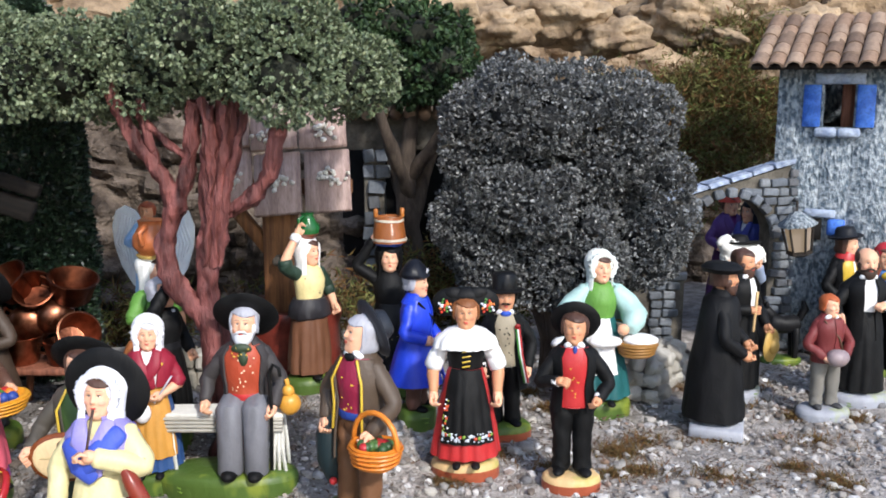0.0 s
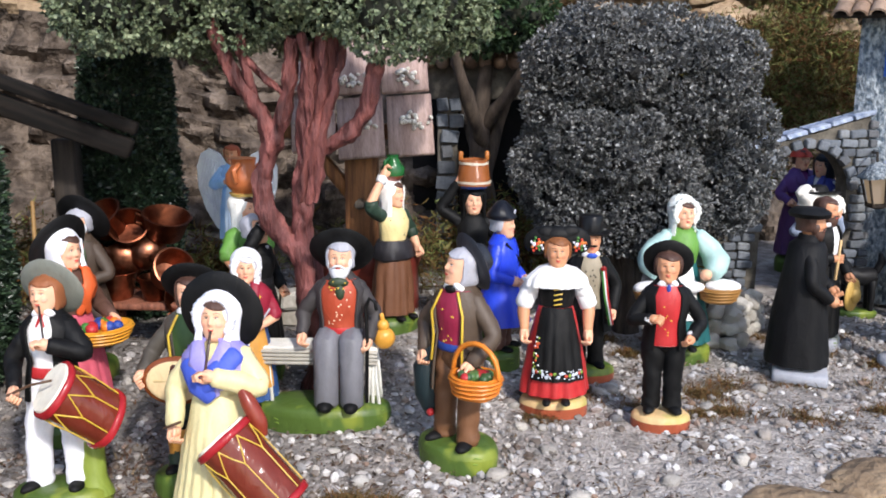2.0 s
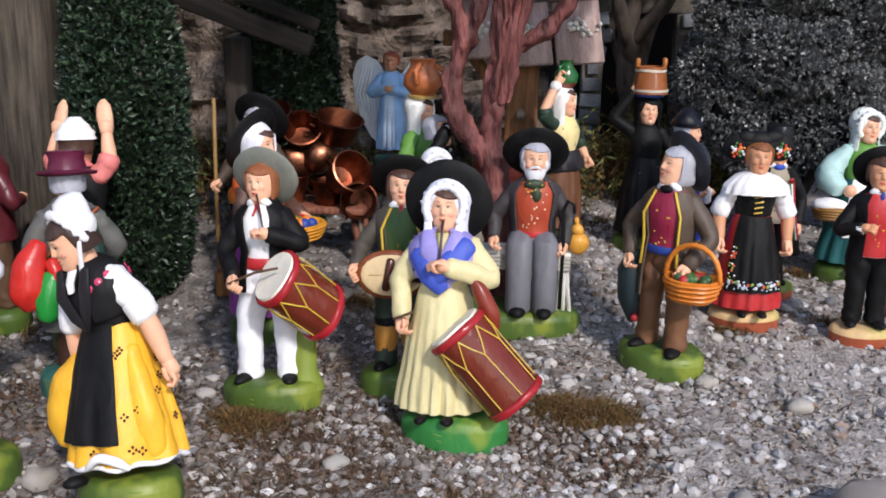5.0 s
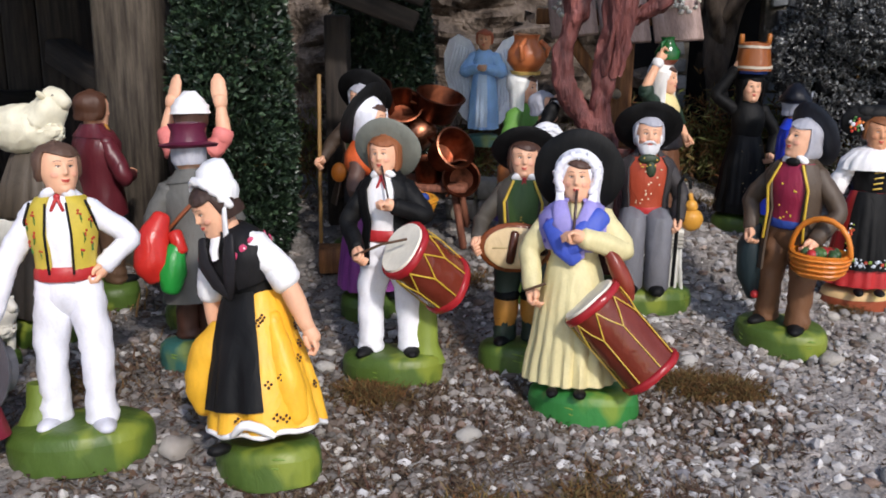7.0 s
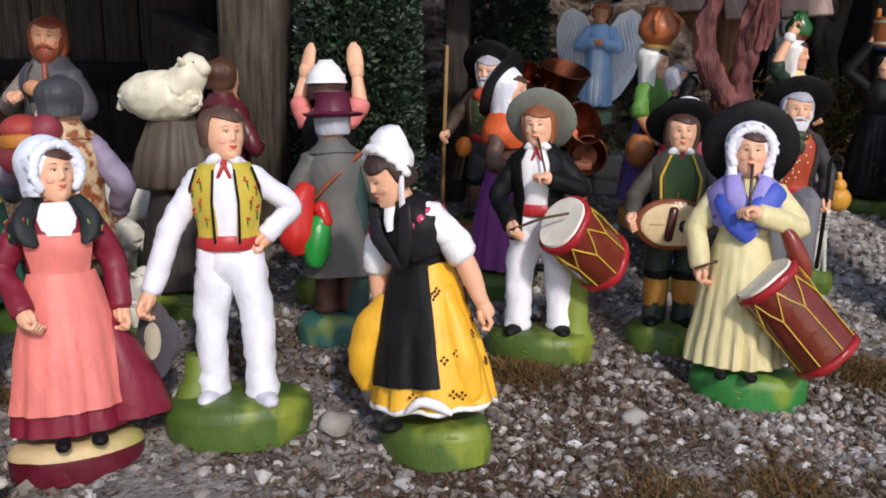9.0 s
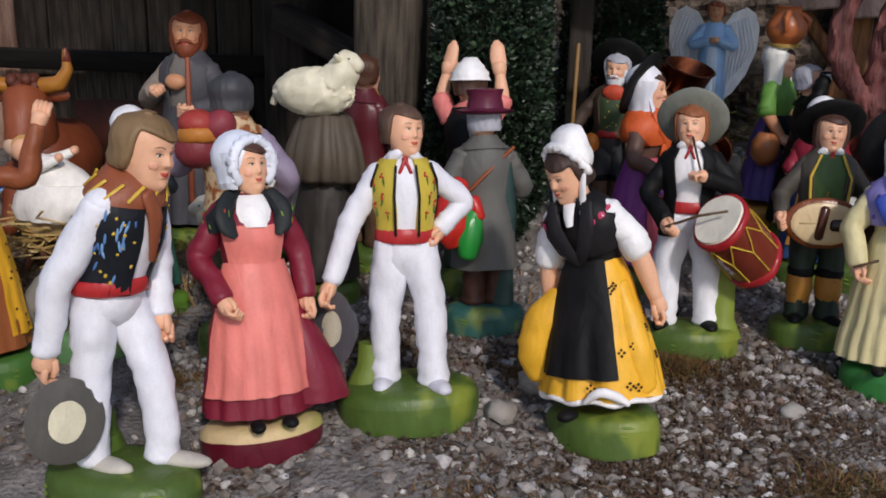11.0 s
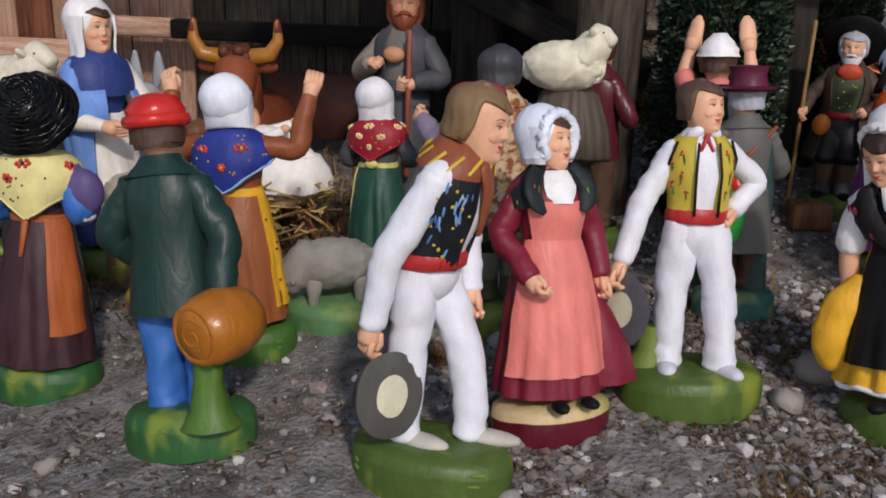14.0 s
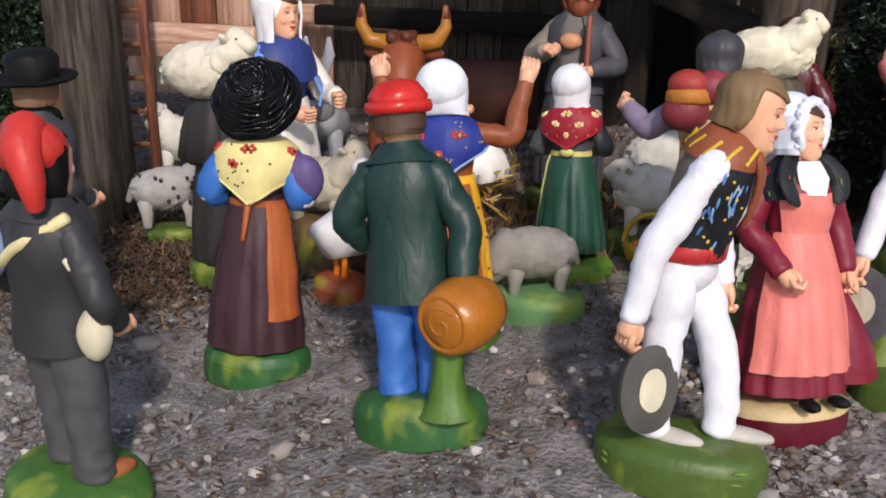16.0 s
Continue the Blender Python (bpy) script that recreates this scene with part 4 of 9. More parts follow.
def villagers_by_the_well():
    TB = dict(mat=TAN, lower=TERRA)
    # white collar, black flowered apron, red skirt
    f = Fig(0.098)
    f.base(2.0, 1.5, h=1.0, **TB).skirt(RED, 1.04, 13, 0.05).panel(BLACK, -50, 54, 2.35, 0.14)
    for k in range(15):
        a = -44 + 92 * k / 14
        f.spots([paint("c9d0dc"), paint("b8442c"), paint("7a9a3a"), paint("c9d0dc")][k % 4], 1, a, a + 1, 2.6, 2.9, 0.11, 0.17, k)
    f.spots(paint("c9d0dc"), 40, -44, 48, 2.5, 3.0, 0.05, 0.17, 5).spots(paint("c8502c"), 8, -46, -36, 3.0, 4.8, 0.09, 0.17, 6).spots(paint("8fa03a"), 10, -47, -35, 2.8, 4.9, 0.06, 0.17, 7).spots(paint("e8e8f0"), 8, -47, -35, 2.8, 4.9, 0.06, 0.17, 8)
    f.bodice(BLACK)
    for k in range(4):
        f.tube([(-0.22, -0.98, 6.7 + k * 0.3), (0.22, -0.98, 6.8 + k * 0.3)], 0.05, GOLD, 5)
    f.loft([(0, 0, 8.9, 0.55, 0.5), (0, 0, 8.7, 1.2, 0.98), (0, -0.02, 8.2, 1.74, 1.26), (0, -0.02, 7.75, 1.84, 1.32), (0, 0, 7.7, 1.5, 1.05)], WHITE, 96, fold=(19, 0.06, 0))
    f.arm(-1, (-1.9, 0.1, 6.7), (-1.85, -0.7, 4.9), WHITE, SKIN2, None, 0.6).arm(1, (1.9, 0.1, 6.7), (1.85, -0.7, 4.9), WHITE, SKIN2, None, 0.6)
    f.neck(SKIN2).head(paint("7a4a28"), None, 0, SKIN2)
    f.on_head().ball((0, 0.25, 10.95), (0.95, 0.55, 0.5), BLACK, 18, 10)
    for sd in (-1, 1):
        f.ball((sd * 1.0, 0.12, 10.6), (0.98, 0.26, 0.80), BLACK, 22, 14, (0, sd * 20, sd * 12))
        f.ball((sd * 0.62, 0.10, 11.05), (0.66, 0.3, 0.42), BLACK, 16, 10, (0, sd * -14, 0))
        for k in range(15):
            q = math.sqrt(k / 15)
            f.ball((sd * 1.2 + 0.44 * q * math.sin(k * 2.4), -0.14, 10.4 + 0.44 * q * math.cos(k * 2.4)), (0.085, 0.06, 0.085) if k > 3 else (0.13, 0.07, 0.13), [paint("c23a26"), paint("4a7a3a"), paint("d8d8e0"), paint("d87a3a")][k % 4], 8, 5)
    f.off_head()
    f.put("figurine", "clay figurine with white collar, black flowered apron and red skirt", 0.012, 0.474, 0)

    # red waistcoat, black suit
    f = Fig(0.094)
    f.base(1.75, 1.35, h=0.9, **TB).legs(BLACK, BLACK, 0.62).torso(WHITE, RED, BLACK, None, 5, 34, 4.9)
    f.spots(GOLD, 8, -12, 12, 5.7, 7.9, 0.05, 0.13, 3, True).neck(SKIN2, WHITE).ball((0, -0.72, 8.55), (0.14, 0.12, 0.3), NAVY, 8, 6)
    f.arm(-1, (-1.9, -0.3, 6.6), (-0.85, -1.35, 6.9), BLACK, None, WHITE, skin=SKIN2).arm(1, (2.05, 0.1, 6.5), (1.3, -1.15, 5.7), BLACK, None, WHITE, skin=SKIN2)
    f.head(HAIR_BR, None, -6, SKIN2, -6).brim_hat(BLACK, 1.45, 0.75, -58)
    f.put("figurine", "clay figurine in black suit, red waistcoat and black hat", 0.067, 0.458, -4)

    # basket of fruit, brown coat
    f = Fig(0.106)
    f.base(2.15, 1.6, MOSSG).legs(paint("6e4a30"), BLACK, 0.75, (0.1, 0.3), out=(0, 0.1)).torso(WHITE, paint("8a1f3c", 0.45), paint("4e4034"), NAVY, 3, 36, 3.7, GOLD)
    f.spots(GOLD, 10, -20, 20, 6.0, 7.9, 0.05, 0.13, 4, True).neck(None, WHITE).ball((0, -0.7, 8.75), (0.34, 0.14, 0.2), BLACK, 8, 6)
    f.arm(-1, (-2.0, 0.0, 6.7), (-1.6, -0.7, 5.3), paint("4e4034")).arm(1, (1.95, 0.1, 6.6), (1.35, -1.0, 5.25), paint("4e4034"))
    f.tube([(-1.5, -0.5, 5.6), (-1.65, -0.45, 4.6), (-1.6, -0.5, 3.2), (-1.35, -0.5, 2.2)], [0.3, 0.62, 0.6, 0.25], paint("16262a", 0.5), 12).ball((-1.1, -0.8, 2.4), 0.2, RED, 8, 6)
    f.basket((1.75, -1.0, 4.0), 1.3, paint("d07a28", 0.35), 1.0, True, (paint("a8262a", 0.35), paint("34502c", 0.4), paint("4a6a38", 0.4)), 40)
    f.head(GREYW, None, -28, None, -12, True).brim_hat(paint("23262e", 0.5), 1.5, 0.8, -58)
    f.put("figurine", "clay figurine in brown coat with an orange fruit basket", -0.039, 0.418, -36)

    # blue greatcoat, cocked hat
    f = Fig(0.092)
    f.base(1.7, 1.3, MOSSG).legs(paint("5a3a30"), BLACK, 0.55).torso(BLUE, BLUE, paint("2340c8", 0.4), None, 5, 6, 3.0, None, 0.28)
    f.arm(-1, (-1.8, 0.1, 6.6), (-1.0, -1.2, 6.0), paint("2340c8", 0.4)).arm(1, (1.8, 0, 6.6), (1.0, -1.3, 5.8), paint("2340c8", 0.4))
    f.box((0.9, 0.5, 0.9), (0.2, -1.5, 5.6), WHITE, 0.06).tube([(-1.0, -0.6, 8.6), (0.2, -1.2, 7.2), (1.0, -0.6, 6.2)], 0.09, BLACK, 6)
    f.neck().head(GREYW, None, 0)
    f.on_head().loft([(0, 0.1, 10.35, 0.80, 0.84), (0, 0.1, 10.5, 1.1, 1.05), (0, 0.12, 10.75, 1.2, 0.95), (0, 0.12, 11.25, 0.85, 0.62), (0, 0.12, 11.55, 0.42, 0.34), (0, 0.12, 11.62, 0.1, 0.1)], paint("14161e", 0.4), 26).ball((0, -0.8, 10.9), (0.2, 0.06, 0.2), GREYW, 8, 6).off_head()
    f.put("figurine", "clay figurine in bright blue greatcoat and dark cocked hat", -0.0155, 0.522, 70)

    # top hat and striped sash
    f = Fig(0.094)
    f.base(1.9, 1.4, MOSSG, lower=TERRA).legs(BLACK, BLACK, 0.6).torso(WHITE, paint("9a8f7a"), BLACK, None, 6, 34, 3.6, None, 0.12).neck(None, WHITE, None)
    f.ball((0, -0.7, 8.75), (0.36, 0.14, 0.2), paint("2b50b4"), 8, 6).spots(BLACK, 16, -26, 26, 5.8, 8, 0.06, 0.12, 9, True)
    f.arm(-1, (-1.8, 0.1, 6.6), (-1.5, -0.6, 4.9), BLACK, None, WHITE).arm(1, (1.8, 0, 6.6), (1.5, -0.7, 4.9), BLACK, None, WHITE)
    for k, m in enumerate((paint("3f7a34"), WHITE, RED)):
        f.tube([(0.62 + k * 0.11, -1.0, 7.9), (0.85 + k * 0.11, -1.14, 6.0), (1.2 + k * 0.11, -1.2, 4.2)], 0.075, m, 6).ball((0.72, -1.06, 7.95), (0.2, 0.08, 0.2), (paint('3f7a34'), WHITE, RED)[k], 8, 6)
    f.head(BLACK, None, 0, SKIN2).on_head().ball((0, -0.82, 9.76), (0.34, 0.1, 0.08), BLACK, 8, 5)
    f.loft([(0, 0.1, 10.42, 0.5, 0.5), (0, 0.1, 10.45, 1.15, 1.15), (0, 0.1, 10.55, 1.3, 1.25), (0, 0.1, 10.62, 0.8, 0.8), (0, 0.1, 11.6, 0.8, 0.8), (0, 0.1, 11.7, 0.7, 0.7), (0, 0.1, 11.72, 0.2, 0.2)], paint("161618", 0.3), 26).off_head()
    f.put("figurine", "clay figurine in black tailcoat, top hat and striped sash", 0.036, 0.528, 4)

    # two baskets, pale green shawl
    f = Fig(0.104)
    f.base(2.2, 1.6, MOSSG).skirt(paint("1f5a5c"), 1.12, 12, 0.06).panel(WHITE, -40, 30, 3.0, 0.12).bodice(paint("5f8f3c"))
    S = paint("a8c8c4")
    f.loft([(0, 0, 8.9, 0.6, 0.55), (0, 0, 8.4, 1.35, 0.95), (0, -0.1, 7.2, 1.95, 1.3), (0, -0.2, 6.2, 2.45, 1.6), (0, -0.2, 5.9, 2.6, 1.7), (0, -0.2, 5.8, 2.4, 1.5)], S, 40, 62, 298, cap=False, fold=(11, 0.05, 0)).tube([(2.6 * math.sin(radians(q)), -0.2 - 1.72 * math.cos(radians(q)), 5.9) for q in range(62, 299, 12)], 0.07, GOLD, 6).tube([(-0.95, 0.0, 8.3), (-1.7, -0.1, 7.4), (-2.15, -0.6, 6.6), (-1.75, -1.4, 6.05)], [0.46, 0.66, 0.76, 0.5], S, 18, crease=0.12, sub=5).tube([(0.95, 0.0, 8.3), (1.7, -0.1, 7.4), (2.15, -0.6, 6.6), (1.75, -1.4, 6.05)], [0.46, 0.66, 0.76, 0.5], S, 18, crease=0.12, sub=5)
    f.ball((-1.2, -1.7, 6.0), (0.4, 0.36, 0.36), SKIN, 10, 8).ball((1.2, -1.7, 6.0), (0.4, 0.36, 0.36), SKIN, 10, 8).ball((-2.3, -1.6, 5.1), (1.1, 0.8, 0.45), WHITE, 14, 8).ball((2.4, -1.4, 5.2), (1.15, 0.8, 0.45), WHITE, 14, 8)
    f.basket((-2.1, -1.5, 4.2), 1.2, paint("9a7038"), 0.8, False, (WHITE, WHITE), 6).basket((2.2, -1.3, 4.2), 1.3, paint("9a7038"), 0.9, False, (WHITE, WHITE), 6)
    f.ball((0.1, -1.6, 5.2), (1.1, 0.6, 0.4), WHITE, 14, 8)
    f.neck().head(HAIR_BR, None, 10).veil(paint("e6ebe6"), 7.9, False, True)
    f.put("figurine", "clay figurine in pale green shawl and white veil carrying two baskets", 0.099, 0.572, 2)

    # priest in long black robe
    GB = paint("9a9ca4", 0.6)
    f = Fig(0.104)
    f.base(2.3, 1.6, GB, 0.8, square=True).skirt(paint("0d0d0f", 0.65), 0.98, 7, 0.04, z0=1.0, shoes=False).torso(BLACK, None, paint("0d0d0f", 0.65), None, 5, 10, 5.4)
    f.loft([(0, 0.1, 8.8, 0.7, 0.6), (0, 0.1, 8.4, 1.5, 1.1), (0, 0.15, 6.5, 1.7, 1.35), (0, 0.2, 4.0, 1.95, 1.75), (0, 0.2, 1.05, 2.15, 2.0)], paint("0d0d0f", 0.65), 30, 28, 332, cap=False, fold=(9, 0.04, 0))
    f.arm(-1, (-1.9, -0.3, 6.3), (-1.2, -1.5, 5.2), paint("0d0d0f", 0.65), skin=SKIN2).arm(1, (1.8, -0.4, 6.4), (0.9, -1.6, 5.4), paint("0d0d0f", 0.65), skin=SKIN2)
    f.neck(SKIN2).head(HAIR_BR, HAIR_BR, 0, SKIN2).beret(BLACK)
    f.put("figurine", "clay figurine in long black robe and soft black hat", 0.167, 0.54, 72)

    # dark habit with a straw hat in hand
    f = Fig(0.102)
    f.base(1.9, 1.5, GB, 0.8).skirt(BLACK, 0.82, 8, 0.05, z0=1.0, shoes=False).torso(WHITE, None, BLACK, None, 8, 22, 4.5).neck(SKIN2, WHITE)
    f.arm(-1, (-1.8, -0.2, 6.6), (-0.7, -1.3, 6.6), BLACK, skin=SKIN2).arm(1, (1.8, -0.1, 6.4), (1.2, -1.4, 5.1), BLACK, skin=SKIN2)
    f.tube([(-0.7, -1.4, 5.2), (-0.6, -1.5, 7.9)], 0.11, TAN, 6).ball((1.2, -1.7, 3.9), (0.95, 0.25, 1.2), paint("b8954e"), 16, 8).ball((1.2, -1.9, 3.9), (0.5, 0.35, 0.6), paint("b8954e"), 12, 8)
    f.head(HAIR_BR, HAIR_BR, 0, SKIN2)
    f.put("figurine", "clay figurine in black habit holding a straw hat and a stick", 0.198, 0.60, 40)

    # bearer of a white lamb
    f = Fig(0.1)
    f.base(1.7, 1.4, MOSSG).legs(paint("6a5a4a"), BROWN).torso(paint("8f7f9a"), paint("5a5a40"), None, RED).arm(-1, (-1.8, -0.2, 7.4), (-1.3, -0.7, 8.6), paint("8f9ab0")).arm(1, (1.8, -0.2, 7.4), (1.3, -0.7, 8.6), paint("8f9ab0")).neck().head(HAIR_W, None).brim_hat(BLACK, 1.7, 0.6, -8)
    lamb(f, (0.1, -0.3, 9.3), paint("e6e2da"), 1.0, 0, False, 0.1)
    f.put("figurine", "clay figurine in black hat carrying a white lamb", 0.212, 0.655, 10)

    # boy with a ball
    f = Fig(0.080)
    f.base(2.3, 1.7, GB, 1.0).legs(paint("77736c"), DGREY, 0.7).torso(paint("6e2a2a"), None, paint("6e2a2a"), None, 5, 2, 5.0).neck(None, WHITE)
    f.arm(-1, (-1.9, -0.2, 6.5), (-0.8, -1.3, 5.5), paint("6e2a2a")).arm(1, (1.9, -0.2, 6.5), (0.9, -1.3, 5.5), paint("6e2a2a")).ball((0.05, -1.5, 5.6), (1.0, 0.75, 0.75), paint("8a7a7c", 0.4), 14, 10)
    f.tube([(-0.8, -0.7, 8.6), (0.3, -1.1, 7.2), (1.0, -0.8, 6.0)], 0.07, BROWN, 6).head(paint("a8552c"), None, 14)
    f.put("figurine", "small clay figurine in maroon pullover holding a round loaf", 0.240, 0.561, 10)

    # bald, black cloak
    f = Fig(0.104)
    f.base(2.2, 1.6, GB, 0.9).skirt(BLACK, 0.84, 8, 0.06, z0=1.1, shoes=False).torso(WHITE, None, BLACK, None, 8, 20, 4.6)
    f.loft([(0, 0.1, 8.7, 0.8, 0.6), (0, 0.15, 8.2, 1.6, 1.0), (0.1, 0.3, 5.5, 2.0, 1.3), (0.2, 0.4, 2.0, 2.3, 1.5)], BLACK, 26, 70, 290, cap=False, fold=(7, 0.05, 0))
    f.arm(-1, (-2.0, -0.2, 6.8), (-2.1, -1.1, 6.2), BLACK, None, WHITE).arm(1, (1.9, -0.2, 6.8), (0.7, -1.2, 7.0), BLACK, None, WHITE).neck(None, WHITE).head(None, paint("3a2a22"), -4)
    for sd in (-1, 1):
        f.ball((sd * 0.62, 0.15, 10.0), (0.14, 0.4, 0.5), HAIR_BR, 8, 6)
    f.put("figurine", "bald clay figurine in black cloak with white collar", 0.274, 0.589, 0)

    # red headscarf
    f = Fig(0.094)
    f.base(1.7, 1.4, MOSSG).skirt(paint("6a4a3a"), 0.9).bodice(paint("3a6aa8")).shawl(paint("7a4632"), 30, 6.6, 0.15, False).arm(-1, (-1.8, 0, 6.6), (-1.2, -1.2, 6.0), paint("7a4632")).arm(1, (1.8, 0, 6.6), (1.2, -1.2, 6.0), paint("7a4632")).ball((0, -0.9, 8.3), (0.5, 0.25, 0.4), GOLD, 8, 6).neck().head(HAIR_BR, None, -10).veil(paint("a82430"), 8.8)
    f.put("figurine", "clay figurine with crimson headscarf and brown shawl", 0.318, 0.655, -10)

    # yellow waistcoat and red scarf
    f = Fig(0.102)
    f.base(1.7, 1.4, MOSSG).legs(DGREY, BLACK).torso(WHITE, GOLD, BLACK, RED, 8, 50, 4.8).arm(-1, (-1.9, 0, 6.6), (-1.4, -1.0, 5.6), BLACK).arm(1, (1.9, 0, 6.6), (1.4, -1.0, 5.6), BLACK)
    f.loft([(0, 0, 8.5, 1.0, 0.8), (0, 0, 8.9, 0.85, 0.75), (0, 0, 9.2, 0.6, 0.6)], RED, 18).neck().head(HAIR_BR, None, 20, None, 0, True).brim_hat(paint("17191f", 0.5), 1.35, 0.8, -8)
    f.put("figurine", "clay figurine in yellow waistcoat, red scarf and dark hat", 0.296, 0.67, 25)

    # passers-by beyond the archway
    f = Fig(0.108)
    f.base(1.7, 1.4, MOSSG).skirt(paint("4a2a5a"), 0.9).bodice(paint("6a2a6a")).shawl(paint("5a3a7a"), 24, 6.8, 0.15, True).arm(-1, (-1.8, 0, 6.7), (-1.3, -1.0, 6.0), paint("5a3a7a")).arm(1, (1.8, 0, 6.7), (1.3, -1.0, 6.0), paint("5a3a7a")).neck().head(HAIR_BR, None).cap(paint("c2402c"), 2, 0.8, 0, 0.95)
    f.put("figurine", "clay figurine with orange-red cap and purple shawl", 0.257, 0.825, 10, 0.004)
    f = Fig(0.106)
    f.base(1.7, 1.4, MOSSG).skirt(paint("e0e0e8"), 0.9).bodice(WHITE).shawl(paint("3a3f8a"), 24, 6.4, 0.15, True).arm(-1, (-1.8, 0, 6.7), (-1.3, -1.0, 6.0), WHITE).arm(1, (1.8, 0, 6.7), (1.3, -1.0, 6.0), WHITE).neck().head(BLACK, None).veil(paint("22242c"), 8.4)
    f.put("figurine", "clay figurine with dark veil and blue shawl over white", 0.264, 0.79, -60, 0.004)

    # green jug on the head
    f = Fig(0.096)
    f.base(1.9, 1.5, MOSSG).skirt(paint("6a452f"), 0.82, 11, 0.07).bodice(paint("e2cf94")).spots(BROWN, 12, -40, 40, 6.8, 8.2, 0.05, 0.06, 3, True)
    f.loft([(0, 0, 6.5, 1.2, 1.0), (0, 0, 6.0, 1.45, 1.25), (0, 0, 5.3, 1.55, 1.35), (0, 0, 5.1, 1.3, 1.1)], paint("262428"), 30, fold=(9, 0.06, 0))
    f.arm(-1, (-2.1, 0, 9.0), (-0.9, -0.2, 11.2), paint("24382c"), SKIN, WHITE, 0.55).arm(1, (1.8, 0, 6.7), (1.5, -1.0, 5.7), paint("24382c"), SKIN, None, 0.5)
    f.neck().head(HAIR_BR, None, 12).veil(paint("e8e6e4"), 8.3).on_head()
    f.loft([(0, 0, 10.95, 0.5, 0.5), (0, 0, 11.3, 0.78, 0.78)], paint("a0503a", 0.35), 18).loft([(0, 0, 11.3, 0.78, 0.78), (0, 0, 11.75, 0.85, 0.85), (0, 0, 12.2, 0.55, 0.55), (0, 0, 12.5, 0.4, 0.4), (0, 0, 12.7, 0.5, 0.5), (0, 0, 12.72, 0.2, 0.2)], paint("1f5a2c", 0.2), 20)
    f.tube([(-0.4, 0, 12.5), (-0.95, 0, 12.3), (-0.85, 0, 11.7)], 0.12, paint("1f5a2c", 0.2), 8).off_head()
    f.put("figurine", "clay figurine in brown skirt with green jug on the head", -0.0825, 0.559, 46)

    # bucket on the head
    f = Fig(0.094)
    f.base(1.9, 1.5, MOSSG).skirt(BLACK, 0.92, 13, 0.05, shoes=False).panel(paint("141416", 0.5), -40, 40, 2.0, 0.1).spots(paint("8a7a5a"), 14, -90, 90, 1.8, 6, 0.05, 0.08, 2).bodice(BLACK).arm(-1, (-2.2, 0, 9.2), (-0.95, -0.1, 11.2), BLACK, None, None, 0.5).arm(1, (1.9, 0, 6.6), (1.5, -0.7, 5.2), BLACK, None, None, 0.5)
    f.neck().head(BLACK, None, 4).veil(BLACK, 8.5).on_head().loft([(0, 0, 10.95, 0.95, 0.95), (0, 0, 11.2, 1.0, 1.0)], NAVY, 20)
    f.loft([(0, 0, 11.15, 1.2, 1.2), (0, 0, 12.9, 0.98, 0.98), (0, 0, 12.95, 0.85, 0.85), (0, 0, 12.6, 0.82, 0.82), (0, 0, 12.58, 0.1, 0.1)], paint("8a4f26", 0.3), 26)
    for z, r in ((11.3, 1.23), (12.6, 1.05)):
        f.loft([(0, 0, z, r, r), (0, 0, z + 0.16, r, r)], paint("c2b8a8", 0.4), 26)
    for sd in (-1, 1):
        f.box((0.3, 0.3, 0.7), (sd * 0.92, 0, 13.15), paint("a8662c", 0.35), 0.08)
    f.off_head().put("figurine", "clay figurine in dotted black dress, wooden pail on head", -0.033, 0.560, 4)

    # long black robe, one arm raised to the brow
    f = Fig(0.094)
    f.base(1.7, 1.4, MOSSG).skirt(BLACK, 0.86, 9, 0.07, z0=1.2, shoes=False).bodice(BLACK).loft([(0, 0, 6.2, 1.08, 0.9), (0, 0, 6.6, 1.06, 0.88)], paint("1d1d20", 0.5), 24)
    f.loft([(0, 0, 8.75, 0.55, 0.52), (0, 0, 8.45, 1.0, 0.85), (0, 0, 8.2, 1.1, 0.92)], BLACK, 24).box((0.3, 0.1, 0.5), (0, -0.75, 8.45), WHITE, 0.04, (-20, 0, 0))
    f.arm(-1, (-1.65, -0.55, 9.0), (-0.55, -0.85, 10.25), BLACK, None, WHITE, 0.56).arm(1, (1.7, -0.1, 6.7), (1.3, -1.0, 5.6), BLACK).neck().head(GREYW, None, 0, None, -10)
    f.put("figurine", "clay figurine in long black robe raising an arm to the brow", -0.1515, 0.490, 72)

    # orange jar on the head
    f = Fig(0.0945)
    f.base(2.0, 1.5, OCHRE, 0.9).skirt(paint("5a4a8c"), 0.95, 11, 0.05).spots(GOLD, 14, -180, 180, 1.8, 4.6, 0.1, 0.08, 8).panel(paint("17181c"), -90, 90, 4.6, 0.14).bodice(paint("5f8f3c"))
    f.arm(-1, (-1.9, -0.1, 6.9), (-1.3, -1.2, 5.2), paint("5f8f3c"), SKIN2, None, 0.62).arm(1, (1.9, 0.0, 7.0), (1.5, -0.8, 5.4), paint("5f8f3c"), SKIN2, None, 0.62).neck().head(HAIR_BR, None, 0).veil(paint("e8e6e0"), 8.4).on_head()
    f.loft([(0, 0, 10.9, 0.9, 0.9), (0, 0, 11.1, 1.0, 1.0)], paint("c8a860"), 18).loft([(0, 0, 11.1, 0.75, 0.75), (0, 0, 11.7, 1.2, 1.2), (0, 0, 12.3, 1.15, 1.15), (0, 0, 12.9, 0.75, 0.75), (0, 0, 13.2, 0.8, 0.8), (0, 0, 13.3, 0.85, 0.85), (0, 0, 13.25, 0.5, 0.5)], paint("b0643a", 0.3), 24)
